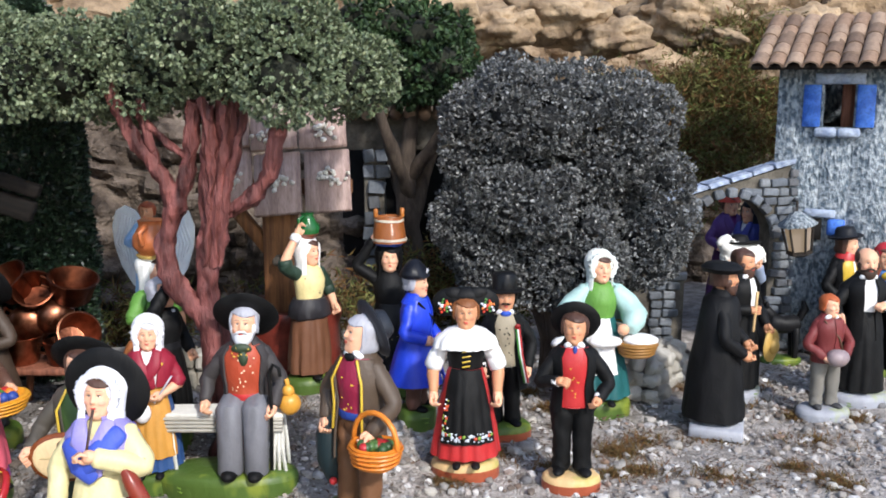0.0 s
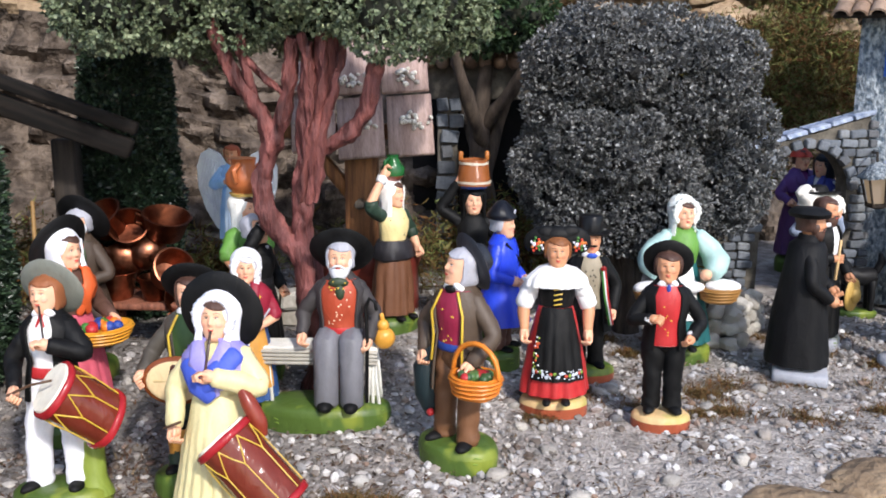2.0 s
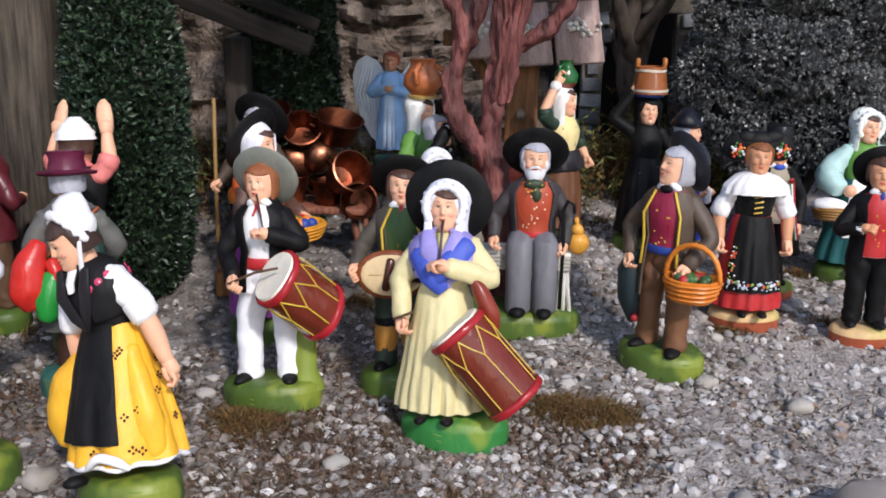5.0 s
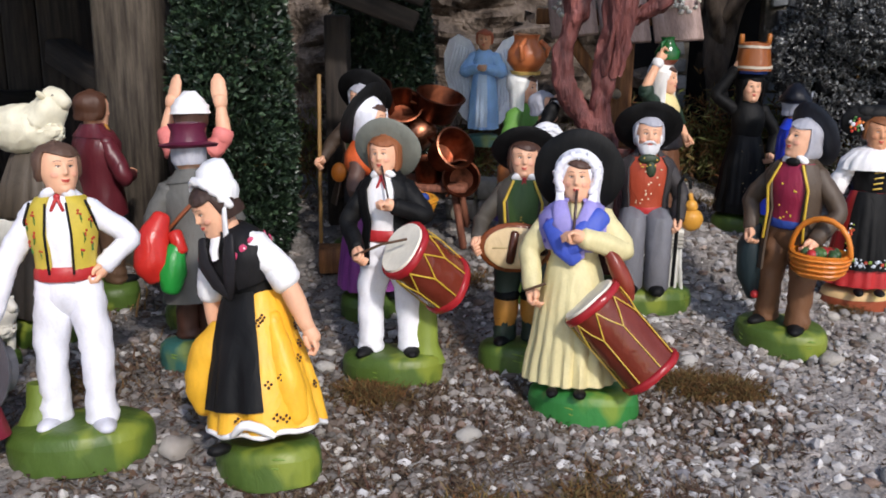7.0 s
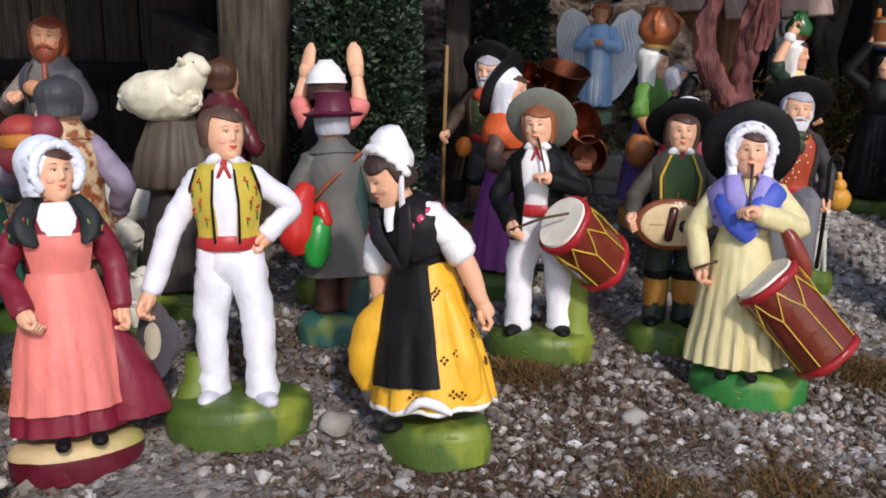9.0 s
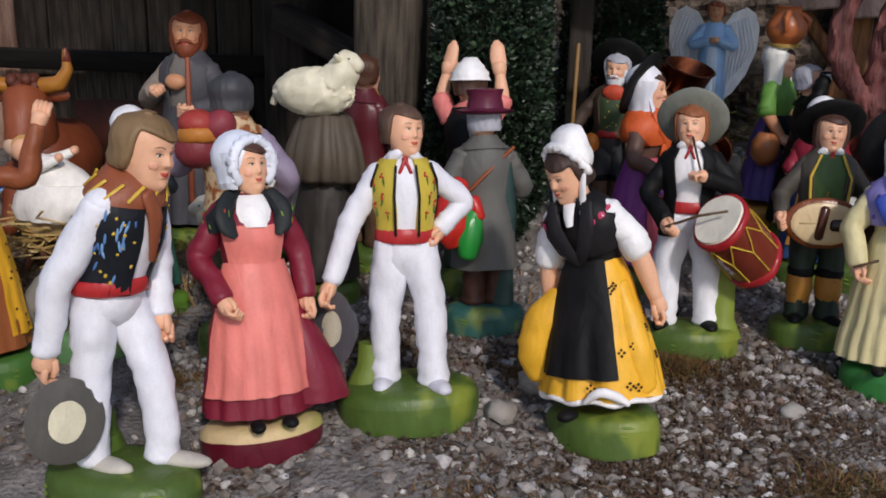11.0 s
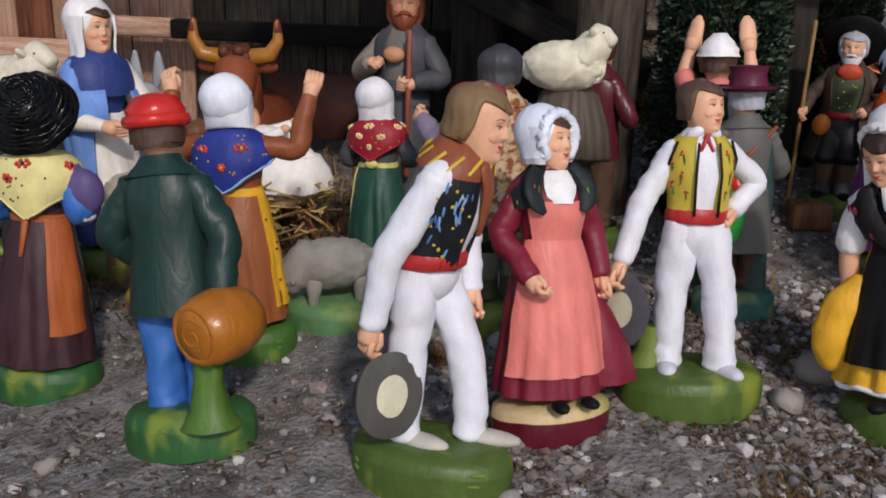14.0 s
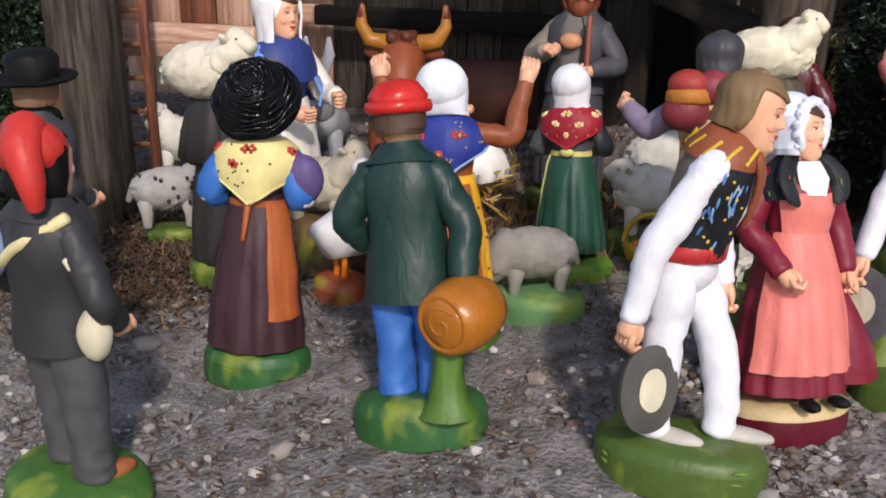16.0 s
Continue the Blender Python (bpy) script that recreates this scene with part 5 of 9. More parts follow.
    f.tube([(-0.8, -0.4, 13.0), (-1.35, -0.5, 12.6), (-1.15, -0.5, 11.9)], 0.17, paint("b0643a", 0.3), 8).tube([(0.7, -0.6, 12.9), (1.0, -1.0, 12.5), (0.9, -0.8, 11.9)], 0.17, paint("b0643a", 0.3), 8).off_head()
    f.loft([(-1.9, -0.4, 3.6, 0.4, 0.4), (-1.9, -0.4, 4.2, 0.85, 0.85), (-1.9, -0.4, 5.0, 0.85, 0.85), (-1.9, -0.4, 5.6, 0.5, 0.5)], paint("a8683c", 0.35), 18)
    f.put("figurine", "clay figurine in green blouse with an orange jar on the head", -0.1635, 0.514, 58)

    # angel on the rock
    f = Fig(0.072)
    SKYBLUE = paint("9cc6f2", 0.5)
    f.base(1.6, 1.3, paint("4f7a74"), 0.8).skirt(SKYBLUE, 0.72, 9, 0.09, shoes=False).panel(paint("c9dcf0"), -22, 22, 1.6, 0.08).bodice(SKYBLUE)
    f.arm(-1, (-1.8, -0.4, 6.7), (-0.2, -1.4, 7.2), SKYBLUE, None, None, 0.62).arm(1, (1.8, -0.4, 6.7), (0.2, -1.4, 7.2), SKYBLUE, None, None, 0.62).neck(SKIN2).head(HAIR_RED, None, 0, SKIN2)
    for sd in (-1, 1):
        prof = [(0.7, 8.2), (1.6, 9.6), (2.7, 10.1), (3.6, 9.6), (4.1, 8.2), (4.0, 6.2), (3.3, 4.0), (2.2, 2.2), (1.4, 1.6), (0.8, 3.4), (0.6, 6.0)]
        vs = [(sd * a, 0.75 + 0.12 * a, b) for a, b in prof] + [(sd * a, 1.05 + 0.12 * a, b) for a, b in prof]
        n = len(prof)
        f.add(vs, [tuple(range(n)), tuple(range(n, 2 * n))] + [(i, (i + 1) % n, n + (i + 1) % n, n + i) for i in range(n)], paint("eef3fa", 0.5))
        for k in range(8):
            f.tube([(sd * (1.0 + 0.28 * k), 0.84 + 0.03 * k, 8.4 + 0.12 * k), (sd * (1.3 + 0.36 * k), 0.84 + 0.04 * k, 6.4), (sd * (1.2 + 0.3 * k), 0.84 + 0.035 * k, 2.6 + 0.42 * k)], 0.11, paint("e8ecf4", 0.5), 6)
    f.put("figurine", "small winged clay figurine in pale blue robe on a rock ledge", -0.192, 0.598, -4, 0.041)

    # red shawl, seated by the bench
    f = Fig(0.089)
    f.base(2.0, 1.5, MOSSG).skirt(paint("2b4a7c"), 0.9).panel(OCHRE, -60, 60, 2.2, 0.12).bodice(WHITE).shawl(paint("8a1a30"), 24, 6.6, 0.2, True).spots(GOLD, 12, 30, 330, 7.0, 8.2, 0.1, 0.24, 3, False, f.shw)
    f.arm(-1, (-1.8, -0.1, 6.6), (-0.5, -1.3, 6.0), paint("8a1a30"), SKIN).arm(1, (1.8, -0.1, 6.6), (0.6, -1.3, 6.1), paint("8a1a30"), SKIN).tube([(0.4, -1.5, 5.8), (1.5, -1.4, 7.4)], 0.06, GREYW, 5).ball((-0.3, -1.5, 5.2), (0.5, 0.35, 0.7), WHITE, 10, 6)
    f.neck().head(HAIR_W, None, 4).veil(paint("e6e6ea"), 8.2, True, True)
    f.put("figurine", "clay figurine in crimson shawl and white frilled bonnet, knitting", -0.150, 0.457, 8)


def bench_pair():
    """Old man on a wicker bench, all on one green base."""
    f = Fig(0.103)
    f.base(3.85, 1.75, MOSSG, 1.15)
    W = paint("d6d4cc", 0.6)
    for k in range(7):
        f.tube([(-3.1, -0.35 + 0.22 * k, 4.1), (0, -0.35 + 0.22 * k, 4.16), (3.1, -0.35 + 0.22 * k, 4.1)], 0.15, W, 7)
    for k in range(4):
        f.tube([(-3.1, -0.5, 3.95 - 0.2 * k), (3.1, -0.5, 3.95 - 0.2 * k)], 0.12, paint("a8a49a", 0.6), 6)
    for x in (-2.9, 2.9):
        for y in (-0.3, 0.9):
            for q in (-0.14, 0.0, 0.14):
                f.tube([(x + q * 0.6, y, 3.9), (x + q * 1.4, y - 0.1, 2.4), (x + q * 2.4, y - 0.1, 1.0)], 0.11, W, 6)
    X = 1.15
    G1, C1 = paint("6e6e74", 0.6), paint("3a3636", 0.6)
    for sd in (-1, 1):
        fx = X + sd * 0.68
        f.tube([(fx, -1.15, 1.35), (fx, -1.05, 3.2), (fx, -1.0, 4.6), (fx * 1.0 - sd * 0.1, 0.2, 4.9)], [0.66, 0.66, 0.72, 0.72], G1, 14).ball((fx, -1.5, 1.3), (0.44, 0.75, 0.34), BLACK, 12, 8)
    f.M = Matrix.Translation((X, 0.15, -0.75))
    f.ball((0, 0, 5.6), (1.2, 0.95, 0.8), G1, 16, 8).torso(RUST, paint("a8442a", 0.5), C1, RED, 3, 48, 5.0).spots(paint("e8d8b8"), 16, -30, 30, 6.3, 8.2, 0.05, 0.12, 2, True)
    f.ball((0, -0.75, 8.6), (0.55, 0.2, 0.28), paint("2c3a26"), 10, 6).ball((0.1, -0.95, 8.1), (0.25, 0.14, 0.4), paint("2c3a26"), 8, 6).spots(GOLD, 8, -22, 22, 8.2, 8.7, 0.05, 0.32, 4, True)
    f.arm(-1, (-2.0, 0.1, 6.8), (-2.0, -0.8, 5.6), C1).arm(1, (1.8, 0.1, 6.6), (1.55, -1.1, 5.4), C1)
    f.tube([(1.5, -1.35, 2.2), (1.55, -1.3, 5.6), (1.5, -1.3, 7.4), (1.7, -1.3, 7.9), (2.0, -1.3, 7.7), (2.05, -1.3, 7.3)], 0.1, BLACK, 7)
    f.ball((2.35, -0.4, 5.5), (0.62, 0.5, 0.6), paint("cf9438", 0.35), 14, 8).ball((2.3, -0.4, 6.2), (0.34, 0.3, 0.34), paint("cf9438", 0.35), 12, 8).tube([(2.3, -0.4, 6.4), (2.2, -0.4, 6.8)], 0.12, paint("cf9438", 0.35), 8)
    f.neck().head(GREYW, paint("d5d5d8", 0.6), 0, None, -8).brim_hat(BLACK, 1.75, 0.75, -46)
    f.still()
    f.put("figurine", "white-bearded clay figurine in red waistcoat seated on a woven bench", -0.112, 0.455, 0)


def musicians():
    # long-dressed piper with drum
    f = Fig(0.104)
    f.base(2.3, 1.6, paint("2c7434", 0.5), c=(0.6, 0)).skirt(CREAM, 0.98, 18, 0.075).bodice(CREAM).shawl(paint("8f86c4"), 22, 6.8, 0.18, True).spots(paint("5a4a9a"), 20, 26, 334, 7.0, 8.5, 0.1, 0.2, 5, False, f.shw)
    f.tube([(1.1, -0.75, 8.3), (0.3, -1.3, 7.4), (-0.5, -1.2, 6.8)], [0.4, 0.5, 0.36], paint("3a50b0"), 12, flat=0.35).tube([(-0.95, -0.95, 7.9), (-0.4, -1.25, 7.0), (0.1, -1.15, 6.5)], [0.34, 0.44, 0.32], paint("3a50b0"), 12, flat=0.35)
    f.arm(-1, (-1.85, -0.1, 6.6), (-1.55, -1.0, 5.0), CREAM, None, None, 0.55).arm(1, (1.9, -0.4, 6.9), (0.15, -1.55, 7.5), CREAM, None, None, 0.6)
    f.tube([(-1.8, -1.4, 5.2), (-1.0, -1.6, 5.55)], 0.06, BROWN, 6).tube([(0.05, -0.85, 9.25), (0.0, -1.5, 7.4)], 0.06, paint("3a2218", 0.3), 8)
    f.drum((0.75, -1.6, 5.0), (3.35, -1.35, 2.15), 1.26)
    f.tube([(1.25, -0.95, 7.1), (1.75, -1.0, 6.3), (2.1, -0.95, 5.5), (2.3, -0.9, 5.0)], [0.16, 0.34, 0.36, 0.2], paint("7d2f1f", 0.3), 12, sub=3)
    f.neck().head(HAIR_BR, None, 0).veil(paint("e4e4ec"), 8.4, True, True).brim_hat(BLACK, 1.85, 0.6, -74, 10.35)
    f.put("figurine", "clay figurine in cream dress playing pipe and red drum", -0.138, 0.348, -6, lean=(0, 7))

    # drummer in black jacket
    f = Fig(0.104)
    f.base(2.3, 1.6, MOSSG).trunk(1.5, 0.1, paint("7a8a34", 0.55), 4.2).legs(paint("ececf2", 0.5, 0.07), BLACK, 0.80, (0.2, 0.0), out=(-0.1, 0.1), thick=1.05).torso(WHITE, None, BLACK, RED, 6, 30, 4.8).neck(None, WHITE, RED)
    f.arm(-1, (-1.85, -0.3, 6.5), (-0.85, -2.0, 5.35), BLACK, None, None, 0.52).arm(1, (1.9, -0.4, 6.9), (0.55, -1.5, 7.5), BLACK, None, None, 0.56)
    f.tube([(-0.9, -2.35, 5.4), (0.5, -2.75, 5.9), (1.7, -2.95, 6.15)], 0.06, BROWN, 6).tube([(0.1, -0.85, 9.22), (0.6, -1.5, 7.3)], 0.055, paint("2c1a14", 0.3), 8)
    f.drum((1.35, -2.35, 5.75), (2.9, -0.55, 3.95), 1.25)
    f.neck().head(paint("8a5230"), None, -4, None, 0, True).brim_hat(paint("73756c", 0.6), 1.62, 0.55, -62, 10.35)
    f.put("figurine", "clay figurine in black jacket and grey hat drumming", -0.214, 0.370, -6, lean=(-3, 6), body=(1.09, 0.93))

    # hurdy-gurdy
    f = Fig(0.100)
    C = paint("4a443c", 0.6)
    f.base(1.9, 1.45, MOSSG).legs(paint("26342a"), BLACK, 0.68, socks=paint("b87f34", 0.5)).torso(WHITE, paint("3f5a2c"), C, None, 5, 36, 4.9, GOLD).spots(GOLD, 6, -6, 6, 5.9, 7.9, 0.05, 0.13, 7, True).neck(None, WHITE, RED)
    f.arm(-1, (-2.0, -0.1, 6.6), (-2.2, -1.3, 5.7), C).arm(1, (1.9, -0.1, 6.7), (1.3, -1.4, 5.8), C)
    f.ball((-0.3, -1.3, 5.6), (1.7, 0.5, 1.05), paint("6e3a20", 0.3), 24, 12).ball((-0.3, -1.55, 5.6), (1.78, 0.3, 1.14), paint("7a4020", 0.25), 26, 12).ball((-0.3, -1.78, 5.6), (1.5, 0.16, 0.94), paint("d8bd90", 0.3), 24, 10)
    f.box((0.4, 0.3, 1.5), (-0.45, -1.95, 5.65), paint("4a2414", 0.25), 0.1, (0, 8, 0)).box((1.3, 0.26, 0.5), (0.55, -1.93, 5.55), paint("2a140e", 0.25), 0.1).tube([(-1.4, -1.92, 5.6), (1.3, -1.92, 5.6)], 0.05, paint("c8b080", 0.3), 5)
    f.tube([(-1.8, -1.4, 5.6), (-2.5, -1.5, 5.5)], 0.08, BROWN, 6).head(HAIR_BR, None, 0, None, 0, True).brim_hat(BLACK, 1.62, 0.65, -48, 10.38)
    f.put("figurine", "clay figurine in grey coat and green waistcoat playing a hurdy-gurdy", -0.160, 0.386, 2, lean=(0, 6), body=(1.06, 0.95))


def market_folk():
    # orange scarf and fruit tray
    f = Fig(0.106)
    f.base(2.0, 1.5, MOSSG).skirt(paint("8a3f8a"), 0.95).panel(paint("c8586a"), -50, 50, 2.0, 0.12).bodice(paint("5a3f34")).shawl(paint("cf5a28"), 20, 7.2, 0.2, True)
    f.arm(-1, (-1.8, -0.2, 6.6), (-1.4, -1.5, 6.0), paint("5a3f34")).arm(1, (1.8, -0.2, 6.6), (1.4, -1.5, 6.0), paint("5a3f34")).basket((0.2, -1.9, 5.2), 1.6, paint("d8962a", 0.4), 0.8, False, (GREEN, NAVY, ORANGE, RED), 14)
    f.ball((-1.6, -1.3, 5.4), (0.55, 0.5, 0.5), PURPLE, 12, 8).neck().head(HAIR_BR, None, 0).veil(paint("e2e2ea"), 8.4, True).brim_hat(BLACK, 1.7, 0.6, -66, 10.35)
    f.put("figurine", "clay figurine with orange scarf and black hat carrying a fruit tray", -0.2350, 0.437, 66)

    # bearded shepherd with staff
    f = Fig(0.096)
    C = paint("43352a", 0.6)
    f.base(1.9, 1.5, MOSSG).legs(DGREY, BLACK, 0.6, socks=BROWN).torso(paint("3c4a30"), paint("3c4a30"), C, RED, 5, 40, 3.4, None, 0.25).spots(GOLD, 12, -24, 24, 6.2, 8.0, 0.05, 0.12, 4, True).arm(-1, (-1.9, -0.2, 6.9), (-2.2, -1.2, 6.1), C).arm(1, (1.9, -0.2, 6.7), (0.9, -1.3, 6.2), C)
    f.tube([(-2.3, -1.3, 0.4), (-2.25, -1.3, 6.2), (-2.2, -1.2, 11.2)], 0.12, paint("8a6a3c"), 7).ball((-1.1, -1.1, 5.4), (0.5, 0.4, 0.6), ORANGE, 12, 8).ball((0, -0.75, 8.4), (0.7, 0.3, 0.5), paint("c0472c"), 12, 8)
    f.neck().head(GREYW, paint("d5d8dc", 0.6), -6).brim_hat(BLACK, 1.75, 0.6, -60, 10.38)
    f.put("figurine", "white-bearded clay figurine in brown coat with a tall staff and gourd", -0.2505, 0.490, -8)

    # grey coat with red and green bag
    f = Fig(0.102)
    C = paint("5d5c58", 0.6)
    f.base(1.9, 1.5, paint("2f5f58", 0.55), 1.1).legs(paint("4a2c20"), paint("4a2c20"), 0.5).torso(C, C, C, None, 5, 6, 2.9, None, 0.1)
    f.arm(1, (1.75, 0.1, 6.6), (1.7, -0.5, 5.2), C, None, None, 0.6).arm(-1, (-1.9, -0.2, 6.6), (-1.2, -1.3, 6.2), C, None, None, 0.6)
    f.tube([(1.3, 1.1, 7.0), (1.75, 1.4, 6.0), (1.85, 1.5, 4.9), (1.75, 1.5, 4.2)], [0.4, 0.72, 0.80, 0.42], paint("c22a22", 0.3), 16, flat=0.7, face=(0, 1, 0), sub=3).tube([(0.8, 1.45, 5.6), (1.0, 1.6, 4.5), (1.1, 1.6, 3.7)], [0.4, 0.66, 0.42], paint("1f8a36", 0.3), 12, flat=0.7, face=(0, 1, 0)).tube([(0.8, 1.3, 6.2), (0.55, 1.5, 5.4)], [0.34, 0.3], paint("c22a22", 0.3), 10)
    f.tube([(-1.3, 0.5, 8.5), (0.2, 1.12, 7.3), (1.4, 0.7, 6.0)], 0.09, RUST, 6).loft([(-0.8, 0.2, 7.9, 0.5, 0.45), (-1.0, 0.15, 5.5, 0.52, 0.5), (-0.95, 0.1, 3.2, 0.5, 0.45), (-0.8, 0.2, 1.0, 0.6, 0.6)], paint("26403c"), 24, fold=(4, 0.08, 0))
    f.neck().head(GREYW, GREYW, 20).on_head().loft([(0, 0.1, 10.3, 0.5, 0.5), (0, 0.1, 10.38, 1.25, 1.25), (0, 0.1, 10.5, 1.35, 1.35), (0, 0.1, 10.6, 0.85, 0.85), (0, 0.1, 11.1, 0.75, 0.75), (0, 0.1, 11.45, 0.88, 0.88), (0, 0.1, 11.5, 0.2, 0.2)], paint("5c1834", 0.45), 24).off_head()
    f.put("figurine", "clay figurine in grey overcoat, plum hat, with red bag", -0.3025, 0.374, 200, lean=(-3, 7))

    # both arms thrown up
    f = Fig(0.110)
    f.base(1.8, 1.4, MOSSG).legs(paint("2c3a30"), BLACK).torso(paint("d87a74"), BLACK, None, RED, 5).arm(-1, (-1.5, -0.2, 8.9), (-1.22, -0.5, 10.5), paint("d87a74"), SKIN, None, 0.55, 0.44).arm(1, (1.5, -0.2, 8.9), (1.22, -0.5, 10.5), paint("d87a74"), SKIN, None, 0.55, 0.44).neck().head(HAIR_BR, None, 0).cap(WHITE, 3, 1.02)
    f.put("figurine", "clay figurine in pink shirt and white cap throwing up both arms", -0.3155, 0.411, 172, lean=(-2, 6))

    # grey-haired, patterned waistcoat, arm out
    f = Fig(0.118)
    f.base(1.9, 1.5, MOSSG).legs(paint("4a4a30"), paint("4a2c20"), 0.6, socks=paint("6a6a5a")).torso(LILAC, M_MOTTLED, M_MOTTLED, None, 5, 10, 4.2, None, 0.15)
    f.arm(1, (2.3, -0.6, 7.2), (2.9, -1.9, 7.9), LILAC, None, None, 0.52).arm(-1, (-1.9, 0.2, 6.7), (-1.5, -0.8, 5.6), LILAC, None, None, 0.55)
    f.ball((1.25, 0.75, 7.9), (0.85, 0.7, 0.7), paint("7a2a30"), 16, 10).loft([(1.15, 0.75, 8.2, 0.74, 0.66), (1.15, 0.75, 8.3, 0.82, 0.74), (1.15, 0.75, 8.6, 0.82, 0.74), (1.15, 0.75, 8.75, 0.7, 0.64)], paint("b8742c"), 20).ball((1.2, 0.75, 8.85), (0.74, 0.68, 0.52), paint("a03830"), 16, 10).ball((0.4, 0.8, 8.75), (0.62, 0.55, 0.6), paint("84303a"), 14, 10)
    f.neck().head(paint("3e3e42"), None, -10)
    f.put("figurine", "grey-haired clay figurine in patterned waistcoat stretching out one arm", -0.400, 0.334, 196, lean=(-3, 4))

    # lamb on a dark cloak
    C = paint("544a3e", 0.6)
    f = Fig(0.106)
    f.base(1.8, 1.4, MOSSG).skirt(paint("2f2a26", 0.6), 0.85, 8, 0.07, z0=1.2, shoes=False).torso(C, None, C, None, 5, 8, 5.6)
    f.loft([(0, 0.1, 9.2, 0.7, 0.6), (0, 0.1, 8.8, 1.3, 1.0), (0, 0.1, 7.4, 1.75, 1.35), (0, 0.1, 6.0, 2.0, 1.6), (0, 0.1, 5.8, 1.8, 1.4)], C, 96, fold=(15, 0.10, 0))
    f.neck().head(HAIR_BR, None).brim_hat(paint("2c2622"), 1.1, 0.5)
    lamb(f, (0.3, 0.7, 9.9), paint("ddd6bd", 0.6), 1.08, 0, False, 0.25)
    f.put("figurine", "clay figurine in pleated brown cloak shouldering a cream lamb", -0.383, 0.388, 178, lean=(0, 6))

    # maroon jacket
    f = Fig(0.109)
    f.base(1.8, 1.4, MOSSG).legs(BROWN, BLACK).torso(MAROON, paint("5a2028", 0.35), paint("5a2028", 0.35), None, 5, 10, 4.6).arm(-1, (-1.9, -0.1, 6.6), (-1.0, -1.2, 6.4), paint("5a2028", 0.35)).arm(1, (1.9, -0.1, 6.6), (1.0, -1.2, 6.4), paint("5a2028", 0.35)).loft([(0, 0, 8.7, 0.8, 0.7), (0, 0, 9.0, 0.6, 0.6)], OCHRE, 16).neck().head(paint("4a2c1c"), None)
    f.put("figurine", "brown-haired clay figurine in shiny maroon jacket", -0.374, 0.433, 150)


def dancers():
    # yellow skirt, bending forward
    f = Fig(0.1095)
    f.base(2.1, 1.6, MOSSG, 1.15)
    f.skirt(YELLOW, 1.12, 9, 0.08, z0=1.75, shoes=False).ball((-0.2, -2.0, 1.25), (0.34, 0.5, 0.22), BLACK, 10, 6).panel(BLACK, -48, 42, 2.5, 0.14, 0.05, 9)
    f.tube([(-1.2, -0.75, 5.3), (-1.75, -1.0, 4.2), (-2.1, -1.0, 3.2), (-2.0, -0.9, 2.3)], [0.3, 0.58, 0.62, 0.5], YELLOW, 18, flat=0.6, crease=0.08, sub=5).tube([(1.0, -0.2, 5.6), (1.3, -0.25, 4.3), (1.5, -0.2, 3.0), (1.55, -0.1, 2.0)], [0.3, 0.5, 0.62, 0.6], YELLOW, 18, flat=0.9, crease=0.08, sub=5)
    f.tube([((2.16 + 0.05 * math.sin(k * 1.3)) * math.sin(radians(q)), 0.1 - (1.95 + 0.05 * math.sin(k * 1.3)) * math.cos(radians(q)), 1.70 + 0.07 * math.sin(k * 0.9)) for k, q in enumerate(range(-120, 121, 6))], 0.10, WHITE, 8)
    f.tube([(0.5, -2.0, 1.75), (1.0, -1.95, 2.15), (1.45, -1.65, 2.0), (1.75, -1.3, 1.7)], [0.1, 0.17, 0.17, 0.1], WHITE, 10, sub=3)
    rq = random.Random(7)
    for k in range(58):
        a, z = rq.uniform(-180, 180), rq.uniform(2.0, 5.6)
        if -46 < a < 38 and z > 2.4:
            continue
        for q in range(4):
            f.spots(paint("3a2014"), 1, a + 3.2 * math.cos(q * 1.57), a + 3.3 * math.cos(q * 1.57), z + 0.1 * math.sin(q * 1.57), z + 0.101 * math.sin(q * 1.57), 0.05, 0.06, k)
    f.tilt((0, 0, 6.3), 19, -4)
    f.bodice(BLACK).loft([(0, -0.1, 8.75, 0.5, 0.55), (0, -0.16, 8.4, 0.4, 0.86), (0, -0.2, 8.1, 0.3, 0.92)], WHITE, 12, -26, 26, cap=False).shawl(paint("161517"), 22, 6.9, 0.12, False)
    for sd in (-1, 1):
        f.tube([(sd * 0.66, -0.6, 8.72), (sd * 0.62, -0.98, 8.0), (sd * 0.3, -1.08, 7.2), (0, -1.0, 6.7)], [0.22, 0.3, 0.26, 0.16], paint("1f1d20"), 10, flat=0.4)
    for k in range(16):
        f.spots(paint("c23a62"), 1, 30 + k * 20, 32 + k * 20, 7.2, 8.4, 0.15, 0.2, k, False, f.shw)
        f.spots(WHITE, 1, 31 + k * 20, 33 + k * 20, 7.2, 8.4, 0.07, 0.25, k, False, f.shw)
    f.arm(-1, (-1.6, -0.35, 6.85), (-1.95, -0.75, 4.6), WHITE, SKIN, None, 0.58).arm(1, (1.65, 0.15, 6.8), (1.95, 0.0, 4.5), WHITE, SKIN, None, 0.6)
    f.neck().head(paint("38261f"), None, -20, None, 6, fringe=False).tube([(0.5, -0.5, 8.9), (0, -0.95, 8.1), (-0.5, -0.5, 8.9)], 0.04, BLACK, 5)
    f.on_head().ball((0, 0.30, 10.45), (0.84, 0.74, 0.74), WHITE, 24, 14, (-20, 0, 0)).loft([(0, 0.34, 10.6, 0.78, 0.66), (0, 0.46, 11.0, 0.72, 0.62), (0, 0.56, 11.35, 0.60, 0.52), (0, 0.6, 11.5, 0.3, 0.26)], WHITE, 32, fold=(9, 0.05, 0.4))
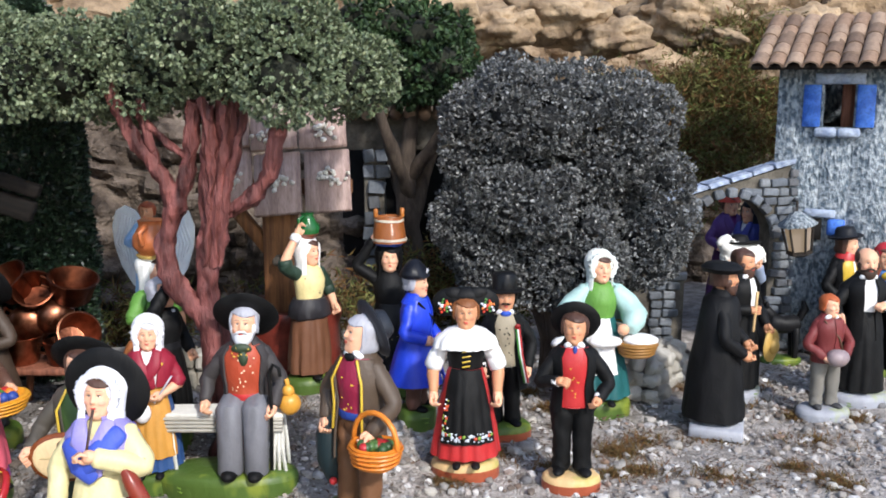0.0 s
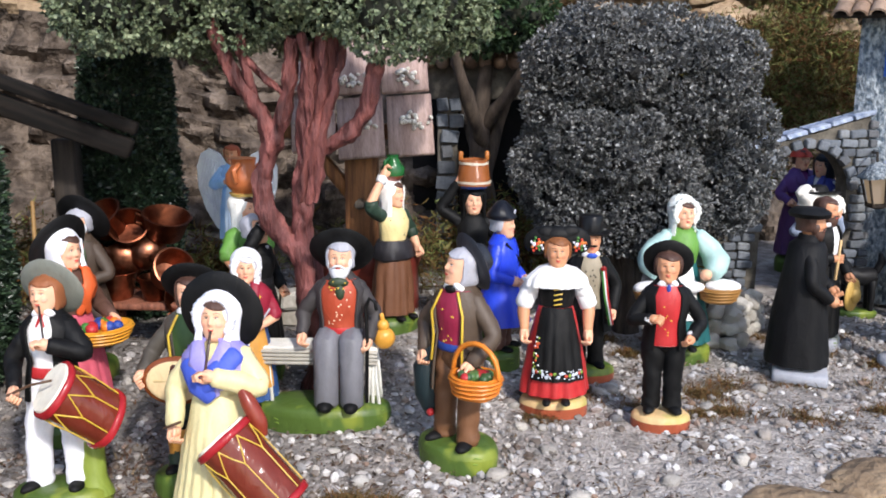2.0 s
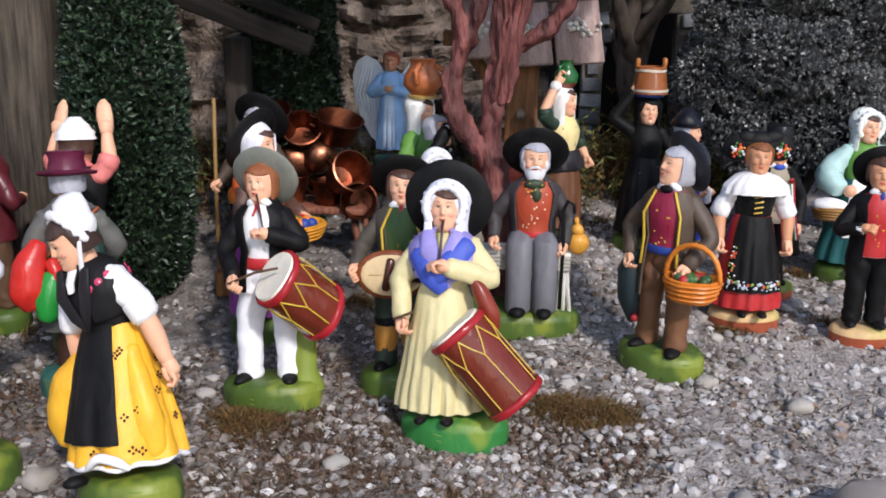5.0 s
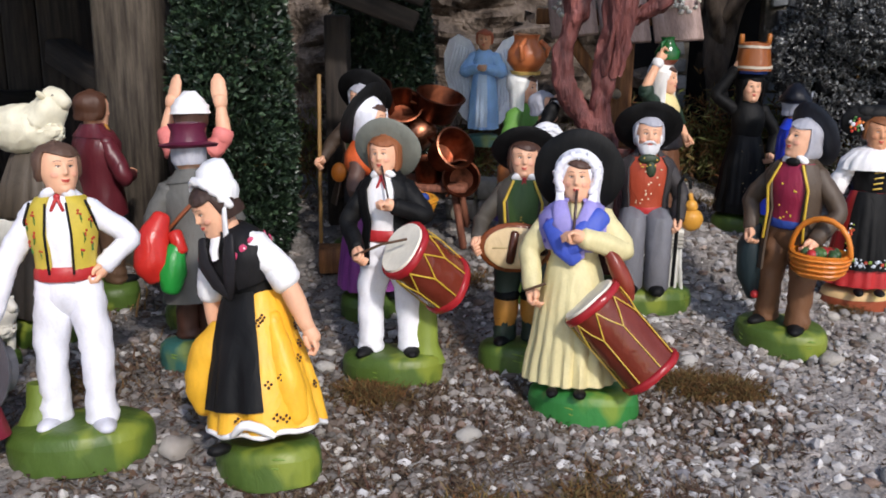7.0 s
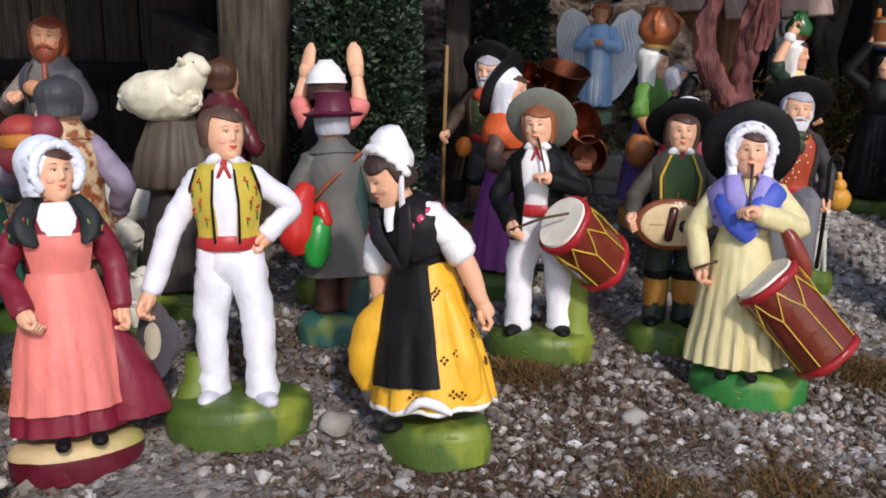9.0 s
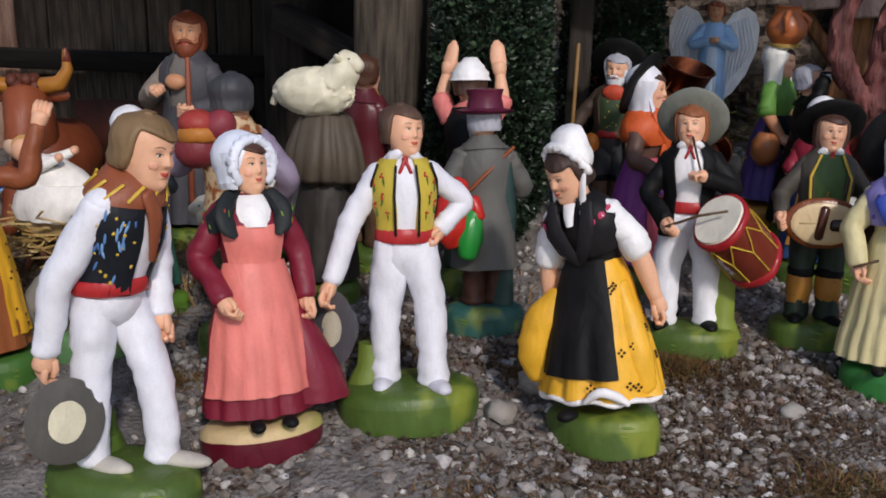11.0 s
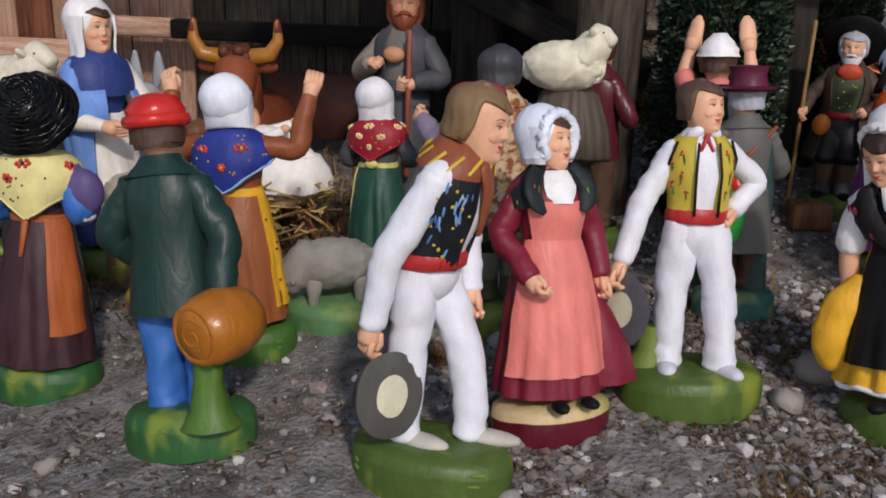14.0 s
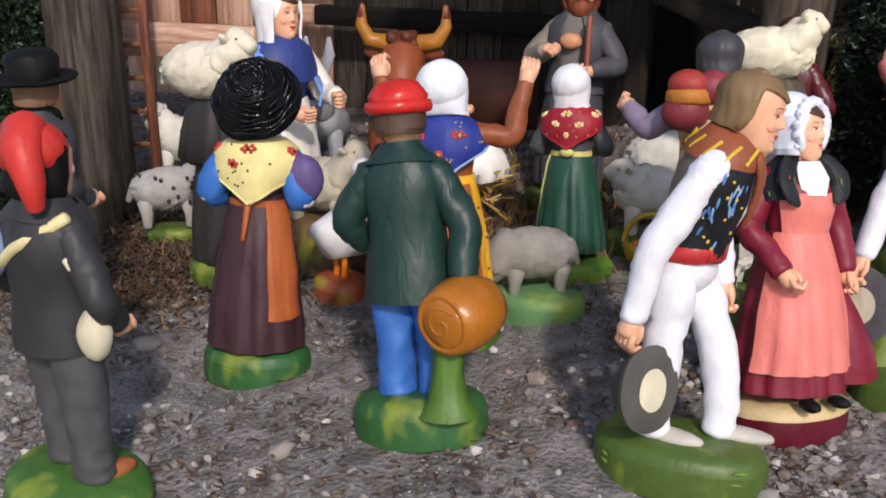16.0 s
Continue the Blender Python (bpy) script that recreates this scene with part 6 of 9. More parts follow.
    pts = [(0.84 * math.sin(radians(q)), 0.12 - 0.34 * math.cos(radians(q)) + 0.05 * math.sin(q * 0.3), 10.2 + 0.92 * math.cos(radians(q))) for q in range(-104, 105, 8)]
    f.tube(pts, [0.13 + 0.03 * (k % 2) for k in range(len(pts))], WHITE, 8)
    for sd in (-1, 1):
        f.tube([(sd * 0.74, -0.05, 10.0), (sd * 0.68, -0.36, 9.2), (sd * 0.56, -0.7, 8.2)], [0.15, 0.16, 0.18], WHITE, 8, flat=0.5)
    f.off_head().still().put("figurine", "curtsying clay figurine in yellow skirt, black apron and white cap", -0.2472, 0.2925, -27, lean=(-6.5, 11.5))

    # yellow waistcoat, hand on hip
    W, T = paint("e2e2ea", 0.5, 0.07), paint("dedee6", 0.5, 0.07)
    f = Fig(0.1165)
    f.base(2.45, 1.85, MOSSG, 1.15).trunk(-1.4, 0.3, paint("66782e", 0.55), 2.4).legs(T, paint("c9c9d2"), 0.70, (-0.1, 0.5), out=(-0.1, 0.12), thick=0.95).torso(W, paint("c4ae40", 0.45), None, RED, 20).neck(None, W, RED)
    for k, (a, z) in enumerate(((36, 7.9), (44, 7.2), (38, 6.6), (58, 7.7), (62, 6.9))):
        for sd in (-1, 1):
            f.strokes((paint("3f6a2c"),), 2, sd * a - 1, sd * a + 1, z - 0.1, z + 0.1, 0.16, 0.025, 0.12, k).spots(paint("b03020"), 3, sd * a - 5, sd * a + 5, z + 0.05, z + 0.32, 0.05, 0.12, k + 9, True)
    for sd in (-1, 1):
        f.tube([(sd * 0.36, -0.98, 8.5), (sd * 0.44, -1.06, 7.4), (sd * 0.42, -0.95, 6.0)], 0.05, BLACK, 5).tube([(sd * 0.95, -0.55, 8.55), (sd * 1.18, -0.5, 7.9), (sd * 1.2, -0.1, 7.4)], 0.05, BLACK, 5)
    f.arm(-1, (-2.0, 0.0, 6.4), (-2.75, -0.35, 4.3), W, None, None, 0.52).arm(1, (2.2, 0.35, 7.0), (1.15, -0.1, 5.95), W, None, None, 0.50)
    f.M = pose(-2.5, -0.3, 3.05, 84, 0, -52)
    f.loft([(0, 0, 0, 0.3, 0.3), (0, 0, 0, 1.08, 1.14), (0, 0, 0.1, 1.14, 1.2), (0, 0, 0.18, 0.72, 0.78)], paint("55555a", 0.6), 26).loft([(0, 0, 0.2, 0.52, 0.58), (0, 0, 0.22, 0.2, 0.2)], paint("cfc9b0"), 22).loft([(0, 0, 0, 0.72, 0.76), (0, 0, -0.45, 0.66, 0.7), (0, 0, -0.6, 0.3, 0.3)], paint("55555a", 0.6), 22)
    f.still().head(paint("5a4336"), None, 30)
    f.put("figurine", "clay figurine in white with yellow waistcoat, hand on hip", -0.3205, 0.297, 18, lean=(-3.5, 7), body=(1.08, 0.93))

    # pink apron
    f = Fig(0.110)
    f.base(2.15, 1.6, paint("c9b083", 0.55), 0.95, lower=paint("5a1424", 0.3)).skirt(MAROON, 1.02, 13, 0.05).panel(PINK, -70, 70, 2.1, 0.16, 0.05, 14).bodice(MAROON).shell(0.14, PINK, -56, 52, 6.25, 7.75)
    f.loft([(0, -0.05, 8.75, 0.7, 0.62), (0, -0.08, 8.2, 0.9, 0.95), (0, -0.1, 7.7, 0.7, 1.02)], WHITE, 14, -40, 40, cap=False)
    f.shawl(paint("1f2426"), 30, 7.6, 0.12, False).strokes((paint("7a9a3c"), paint("5a7a2c"), paint("c0402c")), 46, 34, 326, 7.6, 8.3, 0.11, 0.03, 0.38, 5)
    for sd in (-1, 1):
        f.tube([(sd * 0.66, -0.42, 8.78), (sd * 0.98, -0.72, 8.25), (sd * 0.92, -0.92, 7.75), (sd * 0.72, -1.02, 7.45)], [0.26, 0.36, 0.32, 0.14], paint("1f2426"), 14, flat=0.38, sub=3)
    f.arm(-1, (-1.75, 0.15, 6.7), (-1.2, -1.3, 5.2), MAROON, None, None, 0.52).arm(1, (1.7, 0.1, 6.6), (1.75, -0.5, 4.9), MAROON, None, None, 0.52).neck().head(paint("4a2e22"), None, 22).veil(paint("dfe4f0"), 9.5, False, True, 1.0)
    f.loft([(1.2, -0.1, 5.0, 0.3, 0.5), (1.5, -0.15, 3.8, 0.7, 0.9), (1.75, -0.15, 2.6, 1.1, 1.2), (1.85, -0.1, 1.5, 1.3, 1.3), (1.85, -0.1, 1.42, 1.0, 1.0)], MAROON, 24, fold=(7, 0.05, 0))
    f.put("figurine", "clay figurine in maroon dress, salmon apron and white frilled bonnet", -0.368, 0.267, 36, lean=(-5, 8.5))

    # white suit, bowing
    f = Fig(0.130)
    f.base(1.5, 2.25, MOSSG, 1.0, (-0.1, -0.35)).trunk(0.5, 0.9, paint("55702c"), 2.0)
    for sd, y1, y0 in ((-1, 0.35, 0.2), (1, -1.2, -0.2)):
        f.tube([(sd * 0.5, y1, 1.15), (sd * 0.5, y1 * 0.96, 2.0), (sd * 0.5, y1 * 0.62 + y0 * 0.3, 3.6), (sd * 0.48, y0, 4.9), (sd * 0.4, 0.1, 5.8)], [0.45, 0.43, 0.47, 0.57, 0.56], T, 20, crease=0.12, sub=6)
        f.ball((sd * 0.54, y1 - 0.55, 1.06), (0.34, 0.86, 0.22), paint("b9b3a8"), 14, 8, (0, 0, sd * 6)).ball((sd * 0.5, y1 + 0.02, 1.16), (0.36, 0.42, 0.3), paint("b9b3a8"), 12, 8)
    f.ball((0, 0.12, 5.45), (0.98, 0.88, 0.8), T, 20, 12)
    f.loft([(0, 0.04, 5.66, 1.04, 0.86), (0, 0.02, 5.74, 1.12, 0.94), (0, 0, 6.04, 1.12, 0.94), (0, -0.02, 6.12, 1.04, 0.86)], RED, 30)
    f.tilt((0, 0.1, 5.8), 13)
    V = paint("171a20", 0.5)
    f.loft(f.TORSO[1:], W, 26).shell(0.09, V, 20, 340, 5.9).shell(0.13, paint("6d685e"), 115, 245, 5.85)
    for sd in (-1, 1):
        f.strokes((paint("5a8ac0"), paint("3f6aa0"), paint("7aa0cc")), 34, min(sd * 30, sd * 110), max(sd * 30, sd * 110), 6.3, 8.1, 0.16, 0.035, 0.12, 2 + sd, 25).strokes((GOLD,), 22, min(sd * 26, sd * 112), max(sd * 26, sd * 112), 6.2, 8.2, 0.05, 0.045, 0.13, 7 + sd)
    S = paint("8a4a2e", 0.5)
    f.loft([(0, 0.05, 8.25, 1.24, 0.96), (0, 0.03, 8.5, 1.16, 0.93), (0, 0.0, 8.8, 0.82, 0.76), (0, -0.02, 9.05, 0.62, 0.62), (0, -0.02, 9.1, 0.4, 0.4)], S, 36, fold=(5, 0.05, 1))
    f.tube([(-0.4, -0.8, 8.6), (-0.2, -1.02, 8.0), (0.0, -1.02, 6.9)], [0.22, 0.24, 0.12], S, 12, flat=0.5, sub=3)
    for k in range(12):
        a = radians(-170 + 31 * k)
        f.tube([(1.22 * math.sin(a), 0.04 - 0.95 * math.cos(a), 8.4), (0.92 * math.sin(a + 0.25), 0.0 - 0.84 * math.cos(a + 0.25), 8.78)], 0.045, GOLD, 5)
    f.arm(-1, (-1.36, 0.62, 6.0), (-1.42, 0.55, 3.8), W, None, None, 0.50).arm(1, (1.4, -0.3, 6.4), (1.1, -1.0, 4.9), W, None, None, 0.5)
    f.tilt((0, 0.1, 5.8), 13)
    f.M = f.M @ Matrix.Translation((0, -0.24, -0.12))
    f.neck().head(paint("7d6344"), None, -4, None, -2).still()
    f.M = Matrix.Translation((-1.45, 0.42, 2.5)) @ Vector((-0.5, -0.86, 0.12)).to_track_quat("Z", "Y").to_matrix().to_4x4()
    H = paint("4f4c48", 0.6)
    f.loft([(0, 0, 0, 0.3, 0.3), (0, 0, 0, 0.98, 1.08), (0, 0, 0.14, 1.03, 1.13), (0, 0, 0.24, 0.68, 0.76)], H, 26).loft([(0, 0, 0.26, 0.48, 0.56), (0, 0, 0.28, 0.2, 0.2)], paint("cfc8ae"), 22).loft([(0, 0, 0, 0.76, 0.8), (0, 0, -0.5, 0.7, 0.75), (0, 0, -0.7, 0.3, 0.3)], H, 22)
    f.still().put("figurine", "bowing clay figurine in white with dark waistcoat, grey hat in hand", -0.4058, 0.230, 82, lean=(0, 7))


def adorers():
    # green jacket with a gourd keg
    f = Fig(0.118)
    f.base(2.15, 1.5, paint("2a5a2e", 0.5), 1.2).loft([(-1.2, 1.1, 0.8, 0.95, 0.85), (-1.22, 1.1, 1.3, 0.62, 0.58), (-1.28, 1.1, 2.2, 0.46, 0.44), (-1.4, 1.12, 3.2, 0.52, 0.5)], paint("4a6c24", 0.5), 24, fold=(5, 0.14, 0.6)).legs(paint("2f66b0", 0.5), BLACK, 0.66, (0.1, 0.0), thick=1.1).torso(DGREEN, DGREEN, paint("16332e", 0.45), None, 5, 8, 4.2, None, 0.12)
    f.arm(1, (1.9, 0.1, 6.7), (1.5, -0.7, 5.8), paint("16332e", 0.45), None, None, 0.6).arm(-1, (-1.85, 0.3, 6.5), (-1.8, 0.85, 4.5), paint("16332e", 0.45), None, None, 0.62)
    K = paint("a8661f", 0.28)
    f.M = Matrix.Translation((-1.82, 1.15, 3.9)) @ Vector((-0.42, -0.9, 0.1)).to_track_quat("Z", "Y").to_matrix().to_4x4() @ Matrix.Diagonal((1.06, 1.06, 0.8, 1))
    f.loft([(0, 0, -1.36, 0.3, 0.3), (0, 0, -1.33, 0.66, 0.66), (0, 0, -1.27, 0.70, 0.70), (0, 0, -1.33, 0.76, 0.76), (0, 0, -1.28, 0.88, 0.88), (0, 0, -0.6, 1.02, 1.02), (0, 0, 0.1, 1.08, 1.08), (0, 0, 0.8, 1.0, 1.0), (0, 0, 1.3, 0.84, 0.84), (0, 0, 1.36, 0.74, 0.74), (0, 0, 1.24, 0.70, 0.70), (0, 0, 1.24, 0.2, 0.2)], K, 26).tube([(0.0 + 0.07 * q * math.cos(q * 1.1), 0.07 * q * math.sin(q * 1.1), -1.37 + 0.006 * q) for q in range(1, 9)], 0.05, K, 6, sub=4)
    f.still().neck().head(paint("4a3428"), None, 0).on_head().loft([(0, 0.1, 10.2, 0.86, 0.86), (0, 0.1, 10.25, 1.0, 1.0), (0, 0.1, 10.42, 1.04, 1.04), (0, 0.1, 10.58, 0.98, 0.98), (0, 0.1, 10.6, 0.88, 0.88), (0, 0.1, 10.75, 0.9, 0.9), (0, 0.1, 10.95, 0.78, 0.78), (0, 0.08, 11.15, 0.62, 0.62), (0.1, 0.05, 11.25, 0.2, 0.2)], paint("c22a22", 0.25), 22).off_head()
    f.loft([(0, 0.2, 10.2, 0.82, 0.7), (0, 0.25, 9.4, 0.82, 0.66)], paint("4a3428"), 16, 60, 300, cap=False)
    f.put("figurine", "clay figurine in green jacket and red cap with keg", -0.4895, 0.232, 186, lean=(-8, 9))

    # black straw hat, plum skirt
    f = Fig(0.116)
    f.base(2.0, 1.5, paint("2a5a2e", 0.5), 1.1).skirt(paint("3c2228", 0.55), 0.9, 11, 0.05, z0=1.2, shoes=False).panel(paint("a8582c", 0.5), -150, -100, 2.4, 0.1, 0.03).bodice(paint("3c2228")).kerchief(paint("dcd08e"), 6.5, paint("b8342a"), paint("2a2422"), None, 4, 8).loft([(0, 0, 6.35, 1.05, 0.86), (0, 0, 6.6, 1.05, 0.86)], paint("a8582c"), 24).tube([(0.1, 0.95, 6.4), (0.2, 1.2, 5.2)], [0.14, 0.08], paint("a8582c"), 6)
    f.arm(-1, (-1.62, 0.3, 6.8), (-1.2, -0.9, 6.5), paint("2f6ab8"), None, WHITE, 0.66).arm(1, (1.62, 0.3, 6.8), (1.2, -0.9, 6.5), paint("2f6ab8"), None, WHITE, 0.66).ball((-1.66, 0.25, 6.6), (0.46, 0.46, 0.28), WHITE, 12, 8).ball((1.66, 0.25, 6.6), (0.46, 0.46, 0.28), WHITE, 12, 8)
    f.ball((-1.7, 0.3, 7.4), (0.75, 0.5, 0.9), paint("5a4a7c"), 12, 8)
    f.neck().head(HAIR_BR, None, 0)
    f.on_head()
    f.M = f.M @ pose(0, 0.2, 10.2, -56, 0, 0) @ Matrix.Diagonal((1.08, 1.08, 1.08, 1)) @ Matrix.Translation((0, -0.2, -10.2))
    H = paint("0a0b0e", 0.22)
    f.loft([(0, 0.1, 10.2, 0.5, 0.5), (0, 0.1, 10.15, 1.35, 1.4), (0, 0.1, 10.3, 1.46, 1.52), (0, 0.1, 10.5, 1.38, 1.42), (0, 0.1, 10.8, 1.18, 1.2), (0, 0.1, 11.2, 0.95, 0.98), (0, 0.1, 11.5, 0.6, 0.62), (0, 0.1, 11.6, 0.1, 0.1)], H, 34, fold=(5, 0.05, 1))
    for k in range(13):
        r = 0.28 + 0.092 * k
        z = np.interp(r, [0.3, 0.6, 0.95, 1.18, 1.38], [11.57, 11.5, 11.2, 10.8, 10.5])
        f.tube([((r + 0.03 * math.sin(7 * a + k)) * math.cos(a), 0.1 + (r + 0.03 * math.sin(7 * a + k)) * math.sin(a), z + 0.05 * math.sin(5 * a + k * 1.7)) for a in np.linspace(0, 6.283, 49)], [0.05 + 0.018 * math.sin(q * 2.1 + k) for q in range(49)], H, 6, cap=False)
    f.off_head().put("figurine", "clay figurine in plum skirt and glossy black straw hat", -0.5695, 0.261, 190, lean=(0, 6))

    # blue flowered shawl, arms raised
    f = Fig(0.111)
    B = paint("8a4a2a", 0.5)
    f.base(1.9, 1.5, paint("3f6a2a"), 1.1).skirt(paint("94552f", 0.5), 0.84, 10, 0.05).panel(YELLOW, -112, -62, 1.9, 0.08, 0.03).panel(YELLOW, 90, 140, 5.6, 0.08, 0.03).spots(paint("5a3a18"), 12, -110, -64, 2.0, 6.0, 0.06, 0.12, 3).bodice(B)
    f.loft([(0, 0, 6.3, 1.08, 0.88), (0, 0, 6.6, 1.06, 0.86)], YELLOW, 22)
    f.kerchief(paint("26378a"), 6.5, paint("c8402a"), GOLD, paint("8fb0dc"), 3, 3)
    f.arm(-1, (-2.5, -0.2, 8.0), (-3.1, -0.7, 10.2), B, None, None, 0.5, 0.42).arm(1, (2.3, -0.3, 8.1), (2.75, -0.9, 10.5), B, None, None, 0.5, 0.42)
    f.neck().head(HAIR_W, None, 0).veil(paint("e6eaf2"), 9.2)
    f.put("figurine", "clay figurine in brown dress and blue flowered shawl raising both arms", -0.498, 0.298, 184, lean=(-5, 4))

    # crimson shawl, kneeling
    f = Fig(0.094)
    f.base(2.2, 1.7, paint("5f8a2c"), 0.9).skirt(paint("1f4a3c", 0.5), 0.92, 13, 0.07, shoes=False).panel(paint("cdd08a"), 70, 105, 1.7, 0.08).bodice(paint("4a4c50")).kerchief(paint("9a1c2e"), 6.7, paint("e8d9a0"), paint("d8a04c"), None, 8, 5)
    f.loft([(0, 0, 6.3, 1.08, 0.9), (0, 0, 6.55, 1.06, 0.88)], paint("cfc878"), 20).ball((0, 1.0, 6.5), (0.4, 0.16, 0.24), paint("cfc878"), 8, 6)
    f.arm(-1, (-1.8, 0, 6.7), (-1.2, -1.2, 6.4), paint("4a4c50")).arm(1, (1.8, 0, 6.7), (1.2, -1.2, 6.4), paint("4a4c50")).neck().head(HAIR_BR, None).veil(paint("e6e6ea"), 9.0)
    for sd in (-1, 1):
        f.ball((sd * 0.55, 1.9, 1.5), (0.34, 0.5, 0.5), BLACK, 10, 6)
        f.ball((sd * 0.2, 1.75, 1.9), (0.26, 0.3, 0.4), WHITE, 8, 6)
    f.put("figurine", "kneeling clay figurine in crimson dotted shawl and green skirt", -0.462, 0.366, 176, lean=(-4, 5))

    # bearded, grey robe, with staff
    f = Fig(0.132)
    C = paint("46464c", 0.6)
    f.base(1.9, 1.5, MOSSG).skirt(C, 0.75, 8, 0.07, shoes=False).torso(paint("6f6a66"), None, C, None, 5, 22, 5.4).arm(-1, (-1.9, -0.2, 6.8), (-0.9, -1.3, 7.2), paint("8a7f74"), None, None, 0.56).arm(1, (1.9, -0.2, 6.7), (0.9, -1.4, 6.4), C, None, None, 0.56).tube([(0.95, -1.5, 2.5), (0.85, -1.5, 8.6)], 0.13, paint("8a4a34"), 8).ball((0, -1.1, 7.6), (0.5, 0.3, 0.35), SKIN2, 12, 8)
    f.neck(SKIN2).head(paint("7a3a20"), paint("7a3a20"), 20, SKIN2, 0, True)
    f.put("figurine", "red-bearded clay figurine in grey robe holding a short staff", -0.482, 0.456, -6, -0.006, lean=(0, 5))

    # navy cape, pale blue cloak and white veil
    f = Fig(0.134)
    N, L = paint("2b3d7c", 0.55), paint("6f97dc", 0.55)
    f.base(1.8, 1.5, MOSSG).skirt(N, 0.8, 9, 0.08, shoes=False).panel(paint("e8e4da"), -40, 60, 1.5, 0.12, 0.08, 9).bodice(N)
    f.loft([(0, 0, 8.9, 0.6, 0.56), (0, 0, 8.4, 1.3, 0.95), (0, -0.05, 7.6, 1.5, 1.15), (0, -0.05, 7.2, 1.45, 1.15)], N, 30, fold=(7, 0.03, 0))
    f.loft([(0, -0.1, 7.3, 1.5, 1.2), (0, -0.15, 6.7, 1.72, 1.42), (0, -0.1, 5.8, 1.6, 1.35), (0, -0.05, 4.6, 1.5, 1.3), (0, 0, 3.4, 1.6, 1.4)], L, 34, -175, -42, cap=False, fold=(9, 0.05, 0))
    f.loft([(0, -0.1, 7.3, 1.5, 1.2), (0, -0.15, 6.7, 1.72, 1.42), (0, -0.1, 6.2, 1.6, 1.35)], L, 34, 30, 200, cap=False, fold=(9, 0.04, 0))
    f.loft([(0, -0.1, 7.5, 1.62, 1.34), (0, -0.15, 6.9, 1.85, 1.55), (0, -0.12, 6.3, 1.72, 1.45)], L, 34, -185, -20, cap=False, fold=(7, 0.04, 0))
    f.arm(-1, (-1.7, -0.7, 6.4), (-0.9, -2.1, 6.2), L, paint("e6e0d4"), None, 0.56).arm(1, (1.6, -0.7, 6.6), (0.9, -2.3, 6.6), paint("e6e0d4"), None, None, 0.56).neck().head(HAIR_BR, None, 0).veil(paint("e6e4e4"), 8.3, False, False, 1.0)
    f.put("figurine", "clay figurine in navy cape, pale blue cloak and white veil", -0.613, 0.376, 66)

    # kneeling child in maroon
    f = Fig(0.088)
    f.base(1.8, 1.5, MOSSG).skirt(paint("4a1c28", 0.5), 0.9, 9, 0.06, shoes=False).bodice(paint("4a1c28", 0.5)).arm(-1, (-1.7, -0.2, 6.6), (-0.6, -1.3, 6.8), paint("4a1c28", 0.5)).arm(1, (1.7, -0.2, 6.6), (0.6, -1.3, 6.8), paint("4a1c28", 0.5)).neck().head(paint("6e4a2c"), None, 0)
    f.put("figurine", "small brown-haired clay figurine in maroon robe near the manger", -0.537, 0.336, 176)

    # sheep on a dark cloak
    C = paint("2c2826", 0.6)
    f = Fig(0.110)
    f.base(1.9, 1.5, MOSSG).skirt(C, 0.8, 8, 0.06, z0=1.2, shoes=False).torso(C, None, C, None, 5, 8, 5.6)
    f.loft([(0, 0.1, 9.2, 0.7, 0.6), (0, 0.1, 8.6, 1.35, 1.0), (0, 0.1, 7.2, 1.7, 1.3), (0, 0.1, 6.0, 1.9, 1.5), (0, 0.1, 5.8, 1.7, 1.3)], C, 80, fold=(12, 0.09, 0))
    f.neck().head(HAIR_BR, None)
    lamb(f, (0.1, 0.6, 9.9), paint("d8cfba", 0.6), 1.2, 0, False, 0.1)
    f.put("figurine", "clay figurine in black cloak with a woolly sheep across the shoulders", -0.627, 0.338, 178)

    # red stocking cap, dark waistcoat
    f = Fig(0.126)
    f.base(2.3, 1.7, paint("3f6a2a", 0.5), 1.1).legs(paint("4a4a4c"), paint("9a5a30"), 0.75, (0.0, 0.3)).torso(paint("4a6a8c"), paint("2c2c2e"), paint("2c2c2e"), None, 5, 12, 5.0)
    f.arm(1, (1.95, 0.2, 6.6), (1.6, -0.7, 5.5), paint("2c2c2e")).arm(-1, (-1.95, 0.2, 6.6), (-1.5, -0.7, 5.6), paint("2c2c2e")).tube([(-1.2, 0.3, 8.6), (-0.1, 1.05, 7.8), (1.2, 0.9, 6.8)], 0.16, CREAM, 7).ball((1.3, 1.05, 7.5), (0.85, 0.55, 0.85), paint("8c9cc0", 0.25), 18, 12).ball((-1.55, 0.1, 5.6), (0.46, 0.42, 0.72), paint("c9c2a8"), 14, 10).tube([(-1.3, 0.5, 7.6), (-1.7, 0.3, 6.8), (-1.55, 0.15, 6.2)], 0.12, paint("c9c2a8"), 7)
    f.neck().head(BLACK, None, 0, None, 0, True).on_head().ball((0, 0.2, 10.4), (0.85, 0.85, 0.75), paint("c0322a", 0.5), 18, 10).tube([(0, 0.3, 10.9), (-0.5, 0.8, 10.5), (-0.8, 0.85, 9.8), (-0.85, 0.8, 9.2)], [0.55, 0.46, 0.36, 0.22], paint("c0322a", 0.5), 12).off_head()
    f.put("figurine", "clay figurine in dark waistcoat and long red stocking cap", -0.586, 0.172, 165)

    # black bowler
    f = Fig(0.119)
